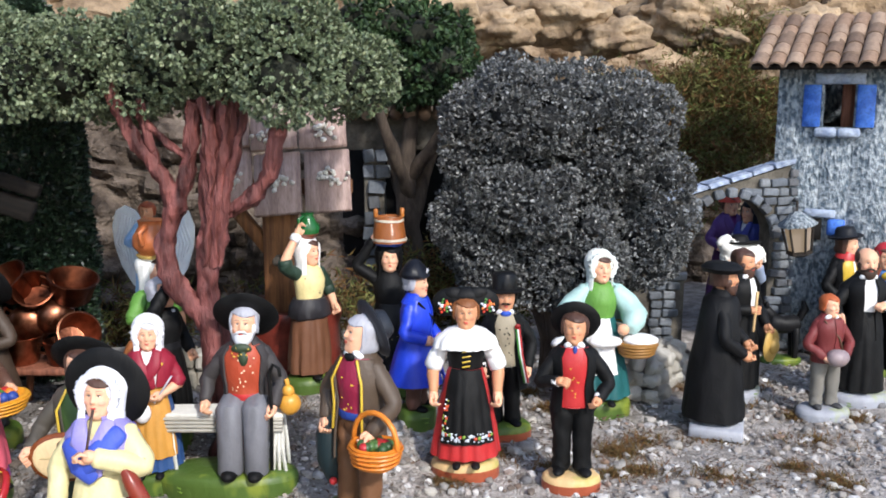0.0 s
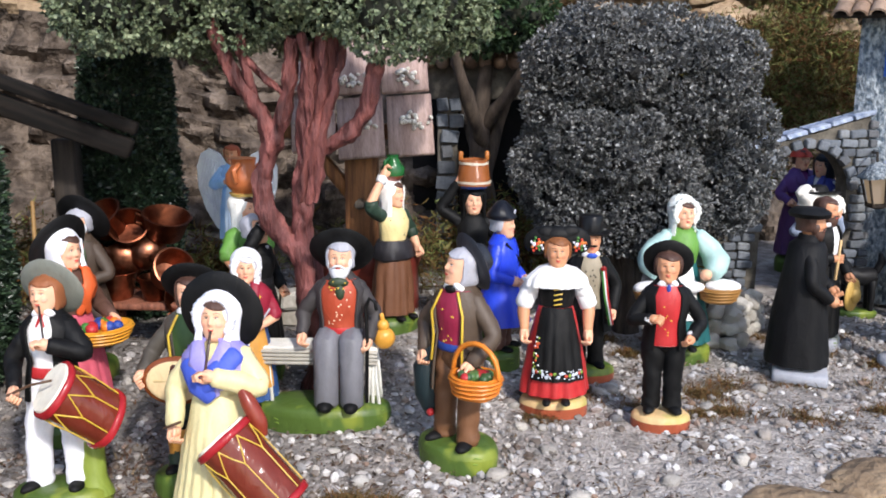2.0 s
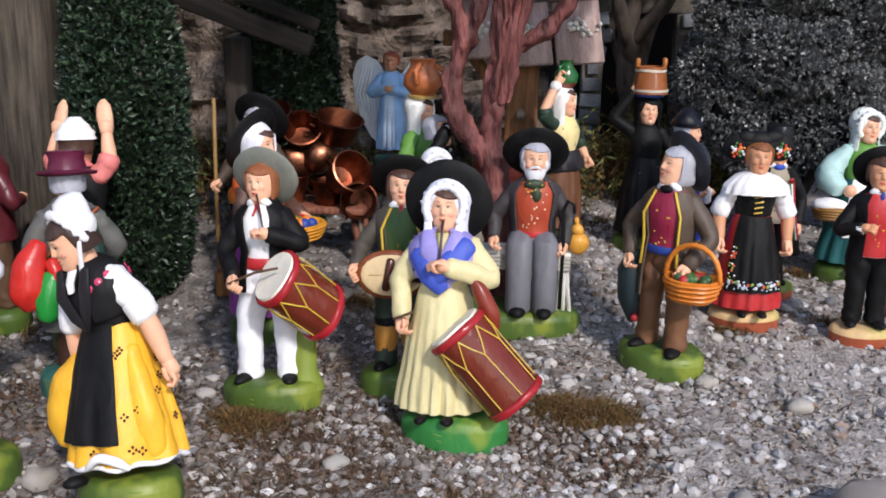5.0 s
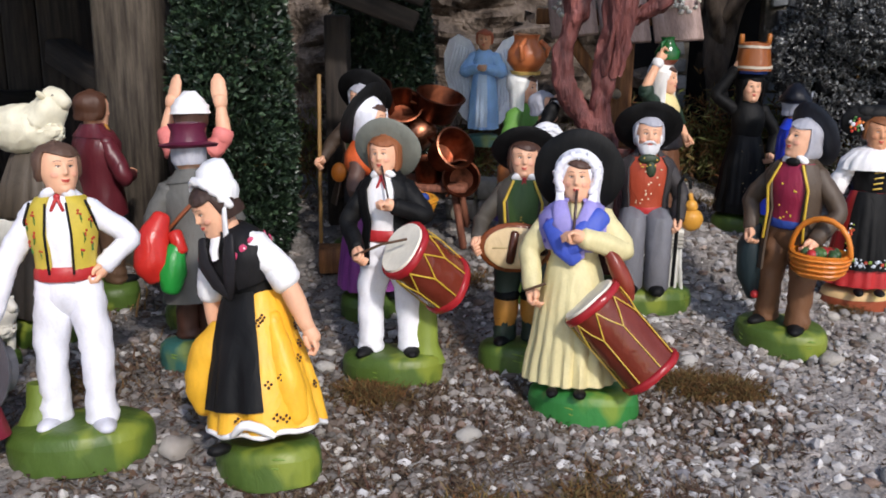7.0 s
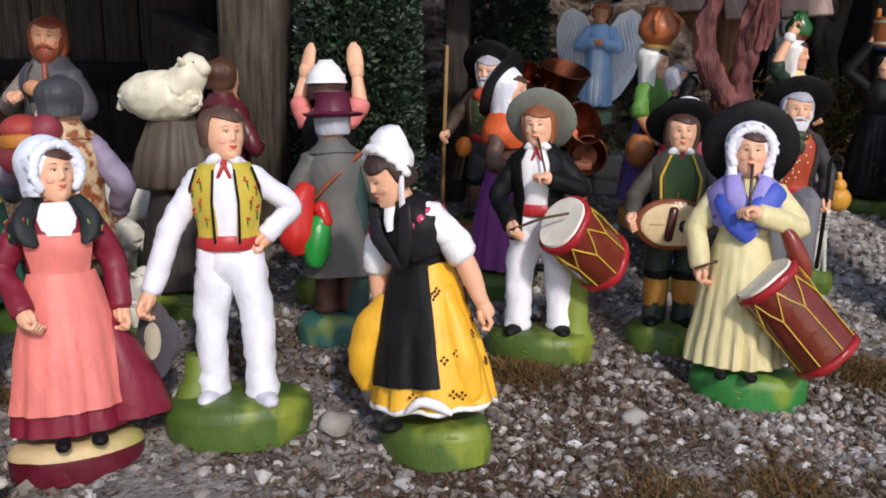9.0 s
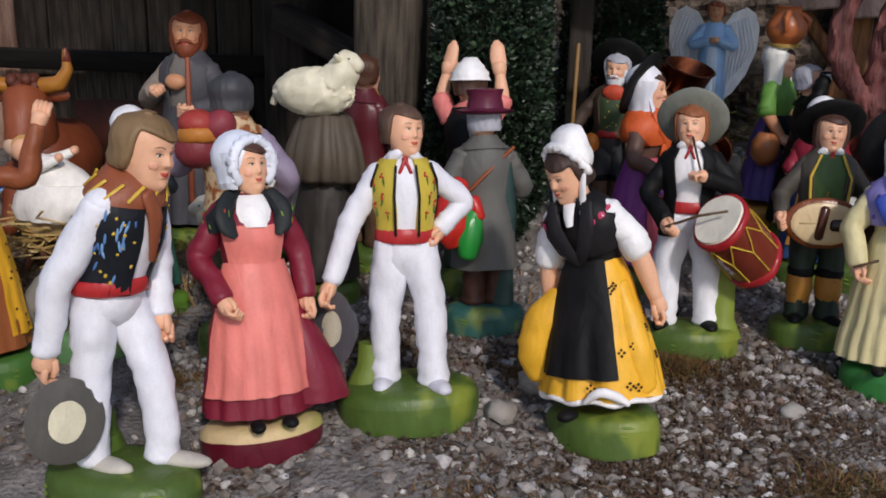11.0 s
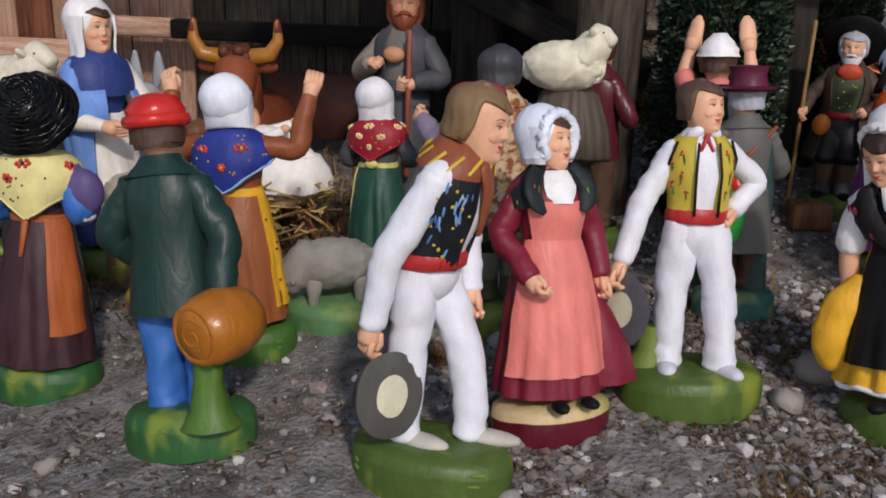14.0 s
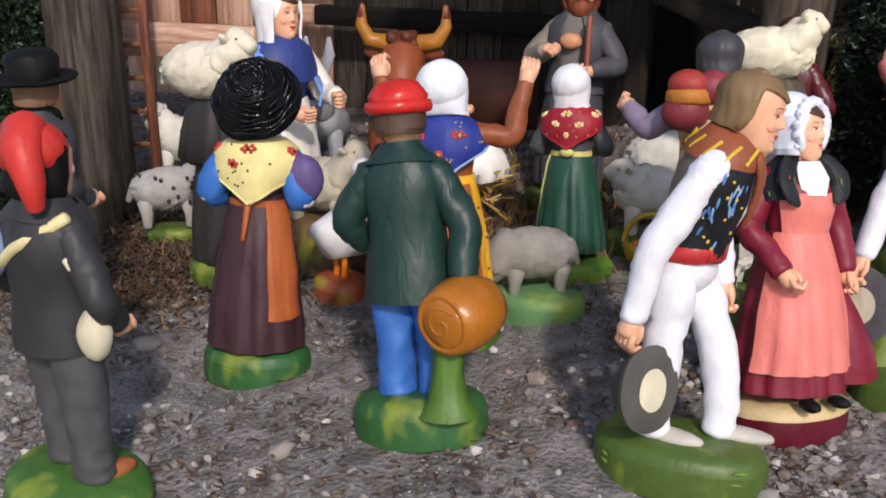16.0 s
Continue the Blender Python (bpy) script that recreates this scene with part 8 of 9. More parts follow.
# ---- leaves ----
def leafy(name, P, N, mat, size, per=4, parent=None, wide=0.55, seedy=1, spread=0.75, round_=False):
    """Rosettes of small folded leaves at points P, facing along N."""
    rg = np.random.default_rng(seedy)
    n = len(P)
    P, N = np.repeat(P, per, 0), np.repeat(N, per, 0)
    d = N + rg.normal(0, spread, N.shape)
    d /= np.linalg.norm(d, axis=1, keepdims=True) + 1e-9
    t = np.cross(d, rg.normal(0, 1, d.shape))
    t /= np.linalg.norm(t, axis=1, keepdims=True) + 1e-9
    b = np.cross(d, t)
    s = size * rg.uniform(0.6, 1.3, (len(P), 1))
    v0, v1 = P, P + d * s
    m = P + d * s * 0.5
    l, r = m + t * s * wide * 0.5 + b * s * 0.12, m - t * s * wide * 0.5 + b * s * 0.12
    if round_:
        m2 = P + d * s * 0.82
        l2, r2 = m2 + t * s * wide * 0.42 + b * s * 0.1, m2 - t * s * wide * 0.42 + b * s * 0.1
        V = np.stack([v0, l, l2, v1, r2, r], 1).reshape(-1, 3)
        o = np.arange(len(P)) * 6
        F = np.concatenate([np.stack([o, o + 1, o + 2, o + 3], 1), np.stack([o, o + 3, o + 4, o + 5], 1)])
    else:
        V = np.stack([v0, l, v1, r], 1).reshape(-1, 3)
        o = np.arange(len(P)) * 4
        F = np.concatenate([np.stack([o, o + 1, o + 2], 1), np.stack([o, o + 2, o + 3], 1)])
    me = bpy.data.meshes.new(name)
    me.from_pydata(V.tolist(), [], F.tolist())
    me.materials.append(mat)
    me.update()
    ob = new(name, me)
    if parent is not None:
        ob.parent = parent
    return ob


def clump_points(centres, per, seedy, squash=0.75, only=0.5):
    """Points on the skins of many round clumps; the deep ones are left out."""
    rg = np.random.default_rng(seedy)
    P, N = [], []
    for (x, y, z, r) in centres:
        k = max(8, int(per * r * r))
        d = rg.normal(0, 1, (k, 3))
        d /= np.linalg.norm(d, axis=1, keepdims=True)
        rr = r * (rg.uniform(0.72, 1.08, (k, 1)))
        P.append(np.array([x, y, z]) + d * rr * np.array([1, 1, squash]))
        N.append(d)
    P, N = np.concatenate(P), np.concatenate(N)
    keep = np.ones(len(P), bool)
    for (x, y, z, r) in centres:
        q = ((P - np.array([x, y, z])) / np.array([1, 1, squash]))
        keep &= (q ** 2).sum(1) > (r * only) ** 2
    return P[keep], N[keep]


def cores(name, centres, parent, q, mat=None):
    """Solid dark blobs that fill a crown and stand in for its inner shade."""
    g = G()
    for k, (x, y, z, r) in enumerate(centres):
        g.rock((x, y, z), (r * q, r * q, r * q * 0.9), mat or M_CROWN_SHADE, k, 0.3, 1)
    return g.make(name, "dark blobs for the shade inside the foliage", parent=parent, fix=False)


def limb(g, pts, rad, mat, seedy=0, knots=5, seg=12):
    """A gnarled branch: a spline with wandering and bulges."""
    P = [Vector(p) for p in pts]
    Q, R = [], []
    for k in range(len(P) - 1):
        for j in range(knots):
            t = j / knots
            p0, p1, p2, p3 = P[max(k - 1, 0)], P[k], P[k + 1], P[min(k + 2, len(P) - 1)]
            q = 0.5 * (2 * p1 + (p2 - p0) * t + (2 * p0 - 5 * p1 + 4 * p2 - p3) * t * t + (3 * p1 - p0 - 3 * p2 + p3) * t ** 3)
            r = rad[k] * (1 - t) + rad[k + 1] * t
            w = noise.noise_vector(q * 60 + Vector((seedy, 0, 0))) * r * 0.3
            Q.append(q + w)
            R.append(r * (1 + 0.28 * noise.noise(q * 90 + Vector((0, seedy, 0)))))
    Q.append(P[-1])
    R.append(rad[-1])
    g.tube(Q, R, mat, seg)


def red_tree():
    X, Y = -0.118, 0.480
    eye, near = Vector((-0.0187, -0.0034, 0.2092)), 0.865
    z0 = float(ground_z(X, Y))
    t = holder("tree", "model tree with gnarled red trunk and pale green crown", "tree", at=pose(X, Y, z0 - 0.004))
    g = G()
    def L(pts, rad, s):
        limb(g, [eye + (Vector(p) - eye) * near - Vector((X, Y, z0 - 0.004)) for p in pts], [0.86 * near * r for r in rad], M_BARK_RED, s, 9, 22)
    L([(-0.129, 0.558, -0.025), (-0.130, 0.556, 0.0), (-0.134, 0.554, 0.04), (-0.1384, 0.552, 0.068), (-0.149, 0.551, 0.084), (-0.1615, 0.551, 0.1012), (-0.1637, 0.550, 0.1216), (-0.1582, 0.550, 0.1397), (-0.1515, 0.550, 0.1557), (-0.1455, 0.548, 0.1773), (-0.1415, 0.546, 0.206)], [0.0165, 0.0150, 0.0118, 0.0085, 0.0078, 0.0074, 0.0070, 0.0068, 0.0060, 0.0054, 0.0046], 1)
    L([(-0.1575, 0.550, 0.143), (-0.1629, 0.549, 0.1636), (-0.1766, 0.546, 0.1832), (-0.1845, 0.543, 0.1987), (-0.1893, 0.540, 0.216)], [0.0056, 0.0050, 0.0046, 0.0044, 0.0036], 2)
    L([(-0.134, 0.556, 0.055), (-0.1395, 0.555, 0.080), (-0.1400, 0.554, 0.0971), (-0.137, 0.553, 0.1236), (-0.1344, 0.552, 0.1397), (-0.1287, 0.551, 0.1576), (-0.1239, 0.549, 0.1773), (-0.1221, 0.546, 0.208)], [0.0100, 0.0092, 0.0086, 0.0078, 0.0086, 0.0080, 0.0080, 0.0076], 3)
    L([(-0.1320, 0.552, 0.138), (-0.1183, 0.549, 0.1447), (-0.106, 0.547, 0.1557), (-0.0967, 0.545, 0.1714), (-0.0912, 0.543, 0.196)], [0.0060, 0.0056, 0.0052, 0.0054, 0.0046], 4)
    L([(-0.1358, 0.552, 0.1297), (-0.1376, 0.548, 0.1576), (-0.1347, 0.545, 0.1773), (-0.132, 0.541, 0.203)], [0.0048, 0.0048, 0.0046, 0.0040], 5)
    L([(-0.1640, 0.549, 0.166), (-0.1712, 0.545, 0.1929), (-0.1723, 0.542, 0.212)], [0.0030, 0.0027, 0.0022], 6)
    L([(-0.1490, 0.549, 0.1754), (-0.1618, 0.547, 0.1851), (-0.1740, 0.545, 0.200)], [0.0034, 0.0030, 0.0024], 7)
    for k in range(5):
        d = 0.0055 * math.sin(k * 2.1)
        L([(-0.135 + d, 0.547, 0.110), (-0.1295 + d, 0.544, 0.150), (-0.125 + 1.5 * d, 0.541, 0.176), (-0.122 + 2.8 * d, 0.538, 0.208)], [0.0022, 0.0028, 0.0030, 0.0022], 8 + k)
    g.v = [p + noise.noise_vector(Vector((p.x * 420, p.y * 420, p.z * 110))) * 0.0018 + noise.noise_vector(p * 130) * 0.0012 for p in g.v]
    g.make("trunk", "reddish gnarled bark", parent=t, sharp=80)
    rg = random.Random(21)
    C = []
    for k in range(46):
        u, w = rg.uniform(-1, 1), rg.uniform(-1, 1)
        x = -0.141 + 0.106 * u
        y = 0.537 + 0.050 * w
        z = 0.218 + 0.020 * (1 - u * u) * rg.uniform(-0.3, 1.3) + rg.uniform(-0.006, 0.012) + 0.010 * max(0, -u) ** 2
        c = eye + (Vector((x, y, z)) - eye) * 0.93
        C.append((c.x - X, c.y - Y, c.z - z0 + 0.004, rg.uniform(0.014, 0.028)))
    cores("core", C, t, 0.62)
    P, N = clump_points(C, 1450000, 4, 0.9, 0.74)
    leafy("crown", P, N, M_LEAF_PALE, 0.0026, 5, t, 0.8, 3, 0.6)


def plain_tree(name, label, x, y, zc, r, mat, seedy, bark=M_BARK, stem=None):
    z0 = float(ground_z(x, y))
    t = holder(name, label, "tree", at=pose(x, y, z0 - 0.004))
    g = G()
    rg = random.Random(seedy)
    h = zc - z0
    limb(g, [(0, 0, 0), (0.004, 0, h * 0.3), (-0.003, 0.002, h * 0.6), (0.004, 0, h)], [0.011, 0.009, 0.008, 0.005], bark, seedy)
    for k in range(4):
        a = k * 1.7 + seedy
        limb(g, [(0, 0, h * (0.4 + 0.08 * k)), (r * 0.4 * math.cos(a), r * 0.4 * math.sin(a), h * 0.8), (r * 0.7 * math.cos(a), r * 0.7 * math.sin(a), h * 1.02)], [0.006, 0.005, 0.003], bark, seedy + k)
    g.make("trunk", "", parent=t, sharp=80)
    C = []
    for k in range(26):
        d = Vector((rg.gauss(0, 1), rg.gauss(0, 1), rg.gauss(0, 0.8))).normalized() * r * rg.uniform(0.3, 0.85)
        C.append((d.x, d.y, h + r * 0.35 + d.z * 0.75, r * rg.uniform(0.26, 0.4)))
    cores("core", C, t, 0.6)
    P, N = clump_points(C, 560000, seedy, 0.9, 0.80)
    leafy("crown", P, N, mat, 0.005, 4, t, 0.7, seedy)


def topiary(x, y, r, h, seedy, label, size=0.0042, dens=1.0):
    """A clipped column of dense dark foliage."""
    z0 = float(ground_z(x, y))
    t = holder("topiary", label, "tree", "clipped columns", at=pose(x, y, z0 - 0.002))
    g = G()
    g.tube([(0, 0, 0), (0, 0, h * 0.9)], [0.006, 0.003], M_BARK, 8)
    g.make("trunk", "", parent=t)
    rg = np.random.default_rng(seedy)
    n = int(16000 * dens * (h / 0.2) * (r / 0.035))
    a, u = rg.uniform(0, 6.283, n), rg.random(n)
    prof = np.interp(u, [0, 0.08, 0.3, 0.6, 0.85, 0.96, 1.0], [0.55, 0.92, 1.0, 0.9, 0.68, 0.4, 0.08])
    lump = np.array([1 + 0.10 * noise.noise((math.cos(p) * 3, math.sin(p) * 3, q * 9 + seedy)) + 0.07 * noise.noise((math.cos(p) * 9, math.sin(p) * 9, q * 26)) for p, q in zip(a, u)])
    rr = r * prof * lump * rg.uniform(0.80, 1.03, n)
    P = np.stack([rr * np.cos(a), rr * np.sin(a), 0.004 + h * u], -1)
    N = np.stack([np.cos(a), np.sin(a), 0.5 + 0 * a], -1)
    leafy("crown", P, N / np.linalg.norm(N, axis=1, keepdims=True), M_LEAF_DARK, size, 3, t, 0.5, seedy)


def grey_bush():
    X, Y = 0.075, 0.625
    z0 = float(ground_z(X, Y))
    t = holder("bush", "broad dark grey bush of dried flower heads", "bush", at=pose(X, Y, z0 - 0.004))
    g = G()
    for k in range(7):
        a = k * 0.9
        limb(g, [(0.004 * math.cos(a), 0.004 * math.sin(a), 0), (0.006 * math.cos(a), 0.006 * math.sin(a), 0.05), (0.05 * math.cos(a), 0.02 * math.sin(a), 0.12)], [0.006, 0.005, 0.002], M_BARK, k)
    g.make("stem", "", parent=t)
    rg = random.Random(4)
    C = []
    for k in range(165):
        u, v = rg.uniform(-1, 1), rg.uniform(-1, 1)
        x, z = 0.072 * u + 0.004, 0.147 + 0.069 * v
        if abs(u) ** 6 + abs(v) ** 6 > 1 or (u > 0.9 and v > 0.3) or (u > 0.42 and v > 0.84):
            continue
        w = math.sqrt(max(0.05, 1 - 0.6 * u * u - 0.5 * v * v))
        C.append((x, rg.uniform(-0.045, 0.03) * w, z, rg.uniform(0.010, 0.021)))
    cores("core", C, t, 0.60, M_CROWN_SHADE_GREY)
    P, N = clump_points(C, 2200000, 9, 1.0, 0.80)
    # flower heads: small solid buds
    v, f = ico()
    n = len(P)
    rg2 = np.random.default_rng(3)
    pick = rg2.random(n) < 0.26
    leafy("foliage", P, N, M_LEAF_GREY, 0.0027, 4, t, 0.6, 5, 0.7)
    Q = P[pick]
    s = 0.0009 * rg2.uniform(0.5, 1.5, len(Q))
    V = v[None] * s[:, None, None] * rg2.uniform(0.8, 1.2, (len(Q), len(v), 1)) + Q[:, None] + N[pick][:, None] * 0.001
    F = (f[None] + (np.arange(len(Q)) * len(v))[:, None, None]).reshape(-1, 3)
    cloud("bud", V.reshape(-1, 3).tolist(), F.tolist(), M_LEAF_GREY, "dull grey dried buds", "", parent=t)


# ---- rock behind ----
def build_cliff():
    """Cork-like rock face, sandstone along its upper ledge."""
    nx, nz = 400, 124
    vs = []
    for j in range(nz):
        w = j / (nz - 1)
        for i in range(nx):
            x = -1.9 + 3.3 * i / (nx - 1)
            z = -0.03 + 0.50 * w
            front = np.interp(x, [-2.0, -0.9, -0.62, -0.30, -0.22, -0.12, -0.03, 0.08, 0.2, 0.45, 1.5], [0.70, 0.68, 0.67, 0.66, 0.672, 0.685, 0.74, 0.86, 0.92, 0.95, 0.95])
            back = np.interp(x, [-0.3, -0.1, 0.1, 0.5], [0.16, 0.30, 0.34, 0.30])
            n1 = noise.noise((x * 6, z * 9, 1)) * 0.030 + noise.noise((x * 17, z * 24, 2)) * 0.014
            d = noise.voronoi((x * 13, z * 17, 3.0 + 2 * noise.noise((x * 5, z * 5, 0))))[0]
            n1 += (0.055 if x > -0.1 else 0.040) * (d[1] - d[0]) * (0.6 + 0.5 * w)
            d = noise.voronoi((x * 44, z * 50, 7.0))[0]
            n1 += (0.014 if x > -0.1 else 0.026) * (d[1] - d[0]) + 0.005 * noise.noise((x * 150, z * 150, 2))
            step = math.floor(w * 5 + 0.9 * noise.noise((x * 3, 0, 5)) + 0.4 * noise.noise((x * 14, z * 3, 5))) / 5
            y = front + back * (0.55 * w + 0.45 * step) - n1 * 1.2 + 0.03
            vs.append((x, y, z + 0.01 * noise.noise((x * 12, y * 12, 6))))
    lo, hi = [], []
    for j in range(nz - 1):
        for i in range(nx - 1):
            f = (j * nx + i, j * nx + i + 1, (j + 1) * nx + i + 1, (j + 1) * nx + i)
            x, z = vs[f[0]][0], vs[f[0]][2]
            lim = np.interp(x, [-0.9, -0.3, -0.1, 0.1, 0.4], [0.24, 0.235, 0.215, 0.20, 0.215]) + 0.03 * noise.noise((x * 9, z * 9, 8))
            (hi if z > lim else lo).append(f)
    me = bpy.data.meshes.new("cliff")
    me.from_pydata(vs, [], lo + hi)
    me.materials.append(M_CLIFF), me.materials.append(M_CLIFF_TAN)
    me.polygons.foreach_set("material_index", [0] * len(lo) + [1] * len(hi))
    me.polygons.foreach_set("use_smooth", [True] * (len(lo) + len(hi)))
    me.set_sharp_from_angle(angle=radians(40))
    tagged(new("cliff", me), "rugged brown rock face with a sandstone ledge", "rock face", "", "structure")
    # broken slabs on the upper ledge
    rg = random.Random(15)
    for k, (x, y, z, sx, sz, ry) in enumerate(((0.312, 0.94, 0.230, 0.040, 0.014, -24), (0.24, 0.97, 0.280, 0.055, 0.022, 8), (0.17, 0.96, 0.262, 0.04, 0.016, -6), (0.11, 0.96, 0.28, 0.05, 0.022, 5), (0.36, 0.99, 0.27, 0.05, 0.02, -10), (0.28, 0.95, 0.262, 0.03, 0.012, 14), (0.05, 0.93, 0.27, 0.04, 0.018, -12), (-0.03, 0.9, 0.28, 0.05, 0.02, 6))):
        g = G()
        g.rock((0, 0, 0), (sx, 0.035, sz * 1.2), M_CLIFF_TAN, k + 3, 0.5, 5)
        g.v = [p + noise.noise_vector(p * 60) * 0.0025 + noise.noise_vector(p * 190) * 0.0014 for p in g.v]
        g.make("rock_slab", "broken tan sandstone slab on the rock ledge", "rock", "sandstone slabs", at=pose(x, y, z, 0, ry, rg.uniform(-20, 20)), sharp=70)
    # tan ledge at the near edge of the gravel
    for k, (x, y, sx, sy) in enumerate(((0.118, 0.380, 0.032, 0.014), (0.160, 0.405, 0.032, 0.016), (0.07, 0.350, 0.018, 0.009))):
        g = G()
        g.rock((0, 0, 0), (sx, sy, 0.006), M_CLIFF_TAN, k + 31, 0.3, 3)
        g.make("rock_slab", "flat tan sandstone slab sunk in the gravel", "rock", "sandstone slabs", at=pose(x, y, float(ground_z(x, y)) + 0.001, 0, 0, 25 * k), sharp=25)
    # plateau and the wall behind it
    g = G()
    g.box((6, 2.4, 0.02), (-0.2, 2.35, 0.445), M_CLIFF_TAN, 0.004)
    g.make("plateau", "dusty sandstone ground above the rock face", "ground", kind="structure")
    g = G()
    g.box((7, 0.1, 2.2), (-0.2, 3.6, 1.2), M_WHITEWALL, 0.01)
    g.make("wall_back", "pale wall far behind the scene", "wall", kind="structure")
    # moss and heather hanging on the rock
    rg = np.random.default_rng(12)
    P, N = [], []
    for cx, cy, cz, rx, rz in ((0.22, 0.90, 0.17, 0.11, 0.05), (0.12, 0.88, 0.16, 0.08, 0.05), (0.30, 0.92, 0.18, 0.06, 0.05), (0.20, 0.89, 0.13, 0.10, 0.05), (0.26, 0.91, 0.21, 0.06, 0.025), (-0.02, 0.70, 0.06, 0.05, 0.03), (0.04, 0.72, 0.05, 0.06, 0.03), (-0.21, 0.625, 0.05, 0.04, 0.025), (-0.34, 0.60, 0.06, 0.05, 0.03), (0.30, 0.93, 0.25, 0.05, 0.03), (-0.10, 0.66, 0.05, 0.05, 0.03)):
        k = int((1200 if cx < 0.1 else 2600) * rx / 0.06)
        q = rg.normal(0, 0.5, (k, 3)) * np.array([rx, 0.018, rz])
        P.append(q + np.array([cx, cy, cz]))
        d = rg.normal(0, 0.6, (k, 3)) + np.array([0, -1, 0.3])
        N.append(d / np.linalg.norm(d, axis=1, keepdims=True))
    P, N = np.concatenate(P), np.concatenate(N)
    half = rg.random(len(P)) < 0.45
    for pick, mat, label in ((half, M_HEATH, "green-brown heather clinging to the rock"), (~half, M_MOSS, "dry brown moss clinging to the rock")):
        o = leafy("rock_moss", P[pick], N[pick], mat, 0.008, 3, None, 0.10, 8, 1.0)
        tagged(o, label, "moss", "", "stuff")


# ---- well, pots, walls, house ----
def pebble_mesh(seedy):
    g = G()
    g.rock((0, 0, 0), (1, 0.8, 0.62), M_PEBBLE, seedy, 0.2, 1)
    return g.mesh("pebble", 90)


PEB = None


def build_well():
    global PEB
    PEB = [pebble_mesh(k) for k in range(4)]
    X, Y = -0.104, 0.612
    z0 = float(ground_z(X, Y))
    w = holder("well", "roofed well with brick-red basin and board roof", "well", at=pose(X, Y, z0))
    g = G()
    g.loft([(0, 0, -0.01, 0.034, 0.034), (0, 0, 0.03, 0.034, 0.034), (0, 0, 0.036, 0.036, 0.036), (0, 0, 0.042, 0.034, 0.034), (0, 0, 0.042, 0.027, 0.027), (0, 0, 0.01, 0.026, 0.026)], M_BRICKRED, 28)
    g.make("basin", "dark red glazed round basin", parent=w)
    for name, size, c, turn in (("post", (0.021, 0.019, 0.118), (-0.004, 0.0, 0.058), (0, 0, 0)), ("beam", (0.10, 0.010, 0.010), (-0.006, 0.0, 0.121), (0, 0, 0)), ("brace", (0.008, 0.010, 0.040), (-0.024, 0.0, 0.094), (0, -38, 0))):
        g = G()
        g.box(size, c, M_WOOD_WARM, 0.001, turn)
        g.make(name, "warm brown square timber", parent=w)
    g = G()
    g.tube([(-0.004, -0.008, 0.074), (-0.004, -0.018, 0.074)], 0.0032, M_WOOD_GREY, 10)
    g.make("peg", "", parent=w)
    # roof boards, steep towards the viewer: a lower row and an upper one lapped over it
    slope = 55.0
    up, out = Vector((0, math.cos(radians(slope)), math.sin(radians(slope)))), Vector((0, -math.sin(radians(slope)), math.cos(radians(slope))))
    for k, (cx, cy, cz, wd, ln, lift) in enumerate(((-0.0745, 0.5985, 0.1540, 0.0295, 0.0450, 0), (-0.1065, 0.5972, 0.1520, 0.0300, 0.0450, 0.0006), (-0.1380, 0.6000, 0.1560, 0.0290, 0.0440, -0.0005),
                                                (-0.0800, 0.6225, 0.1890, 0.0310, 0.0400, 0.0036), (-0.1120, 0.6215, 0.1876, 0.0300, 0.0400, 0.0040), (-0.1430, 0.6225, 0.1890, 0.0290, 0.0400, 0.0034))):
        g = G()
        g.box((wd, ln, 0.0034), (0, 0, 0), M_WOOD_PINK, 0.0007)
        c = Vector((cx - X, cy - Y, cz - z0)) + out * lift
        g.make("roof_board", "greyish pink weathered board", parent=w, at=pose(c.x, c.y, c.z, slope, 0, 0) @ pose(0, 0, 0, 0, 0, 5 + 0.8 * (k % 3)))
    rg = random.Random(2)
    for cx, cy, cz, lift in ((-0.0738, 0.599, 0.155, 0), (-0.1072, 0.5973, 0.1526, 0), (-0.1385, 0.599, 0.1545, 0), (-0.0781, 0.6174, 0.1816, 0.0036), (-0.1151, 0.6154, 0.1787, 0.0036), (-0.143, 0.617, 0.181, 0.0036)):
        for k in range(20):
            sz = rg.uniform(0.0017, 0.0029)
            p = Vector((cx, cy, cz)) + Vector((rg.gauss(0, 0.0044), 0, 0)) + up * rg.gauss(0, 0.0030) + out * (0.0026 + lift + (0.0018 if k > 14 else 0))
            o = new("pebble", PEB[k % 4])
            o.matrix_basis = pose(p.x, p.y, p.z, slope + rg.uniform(-25, 25), rg.uniform(-25, 25), rg.uniform(0, 360)) @ Matrix.Diagonal((sz, sz, sz, 1))
            tagged(o, "white pebble weighing down the well roof", "pebble", "pebbles on the well roof")


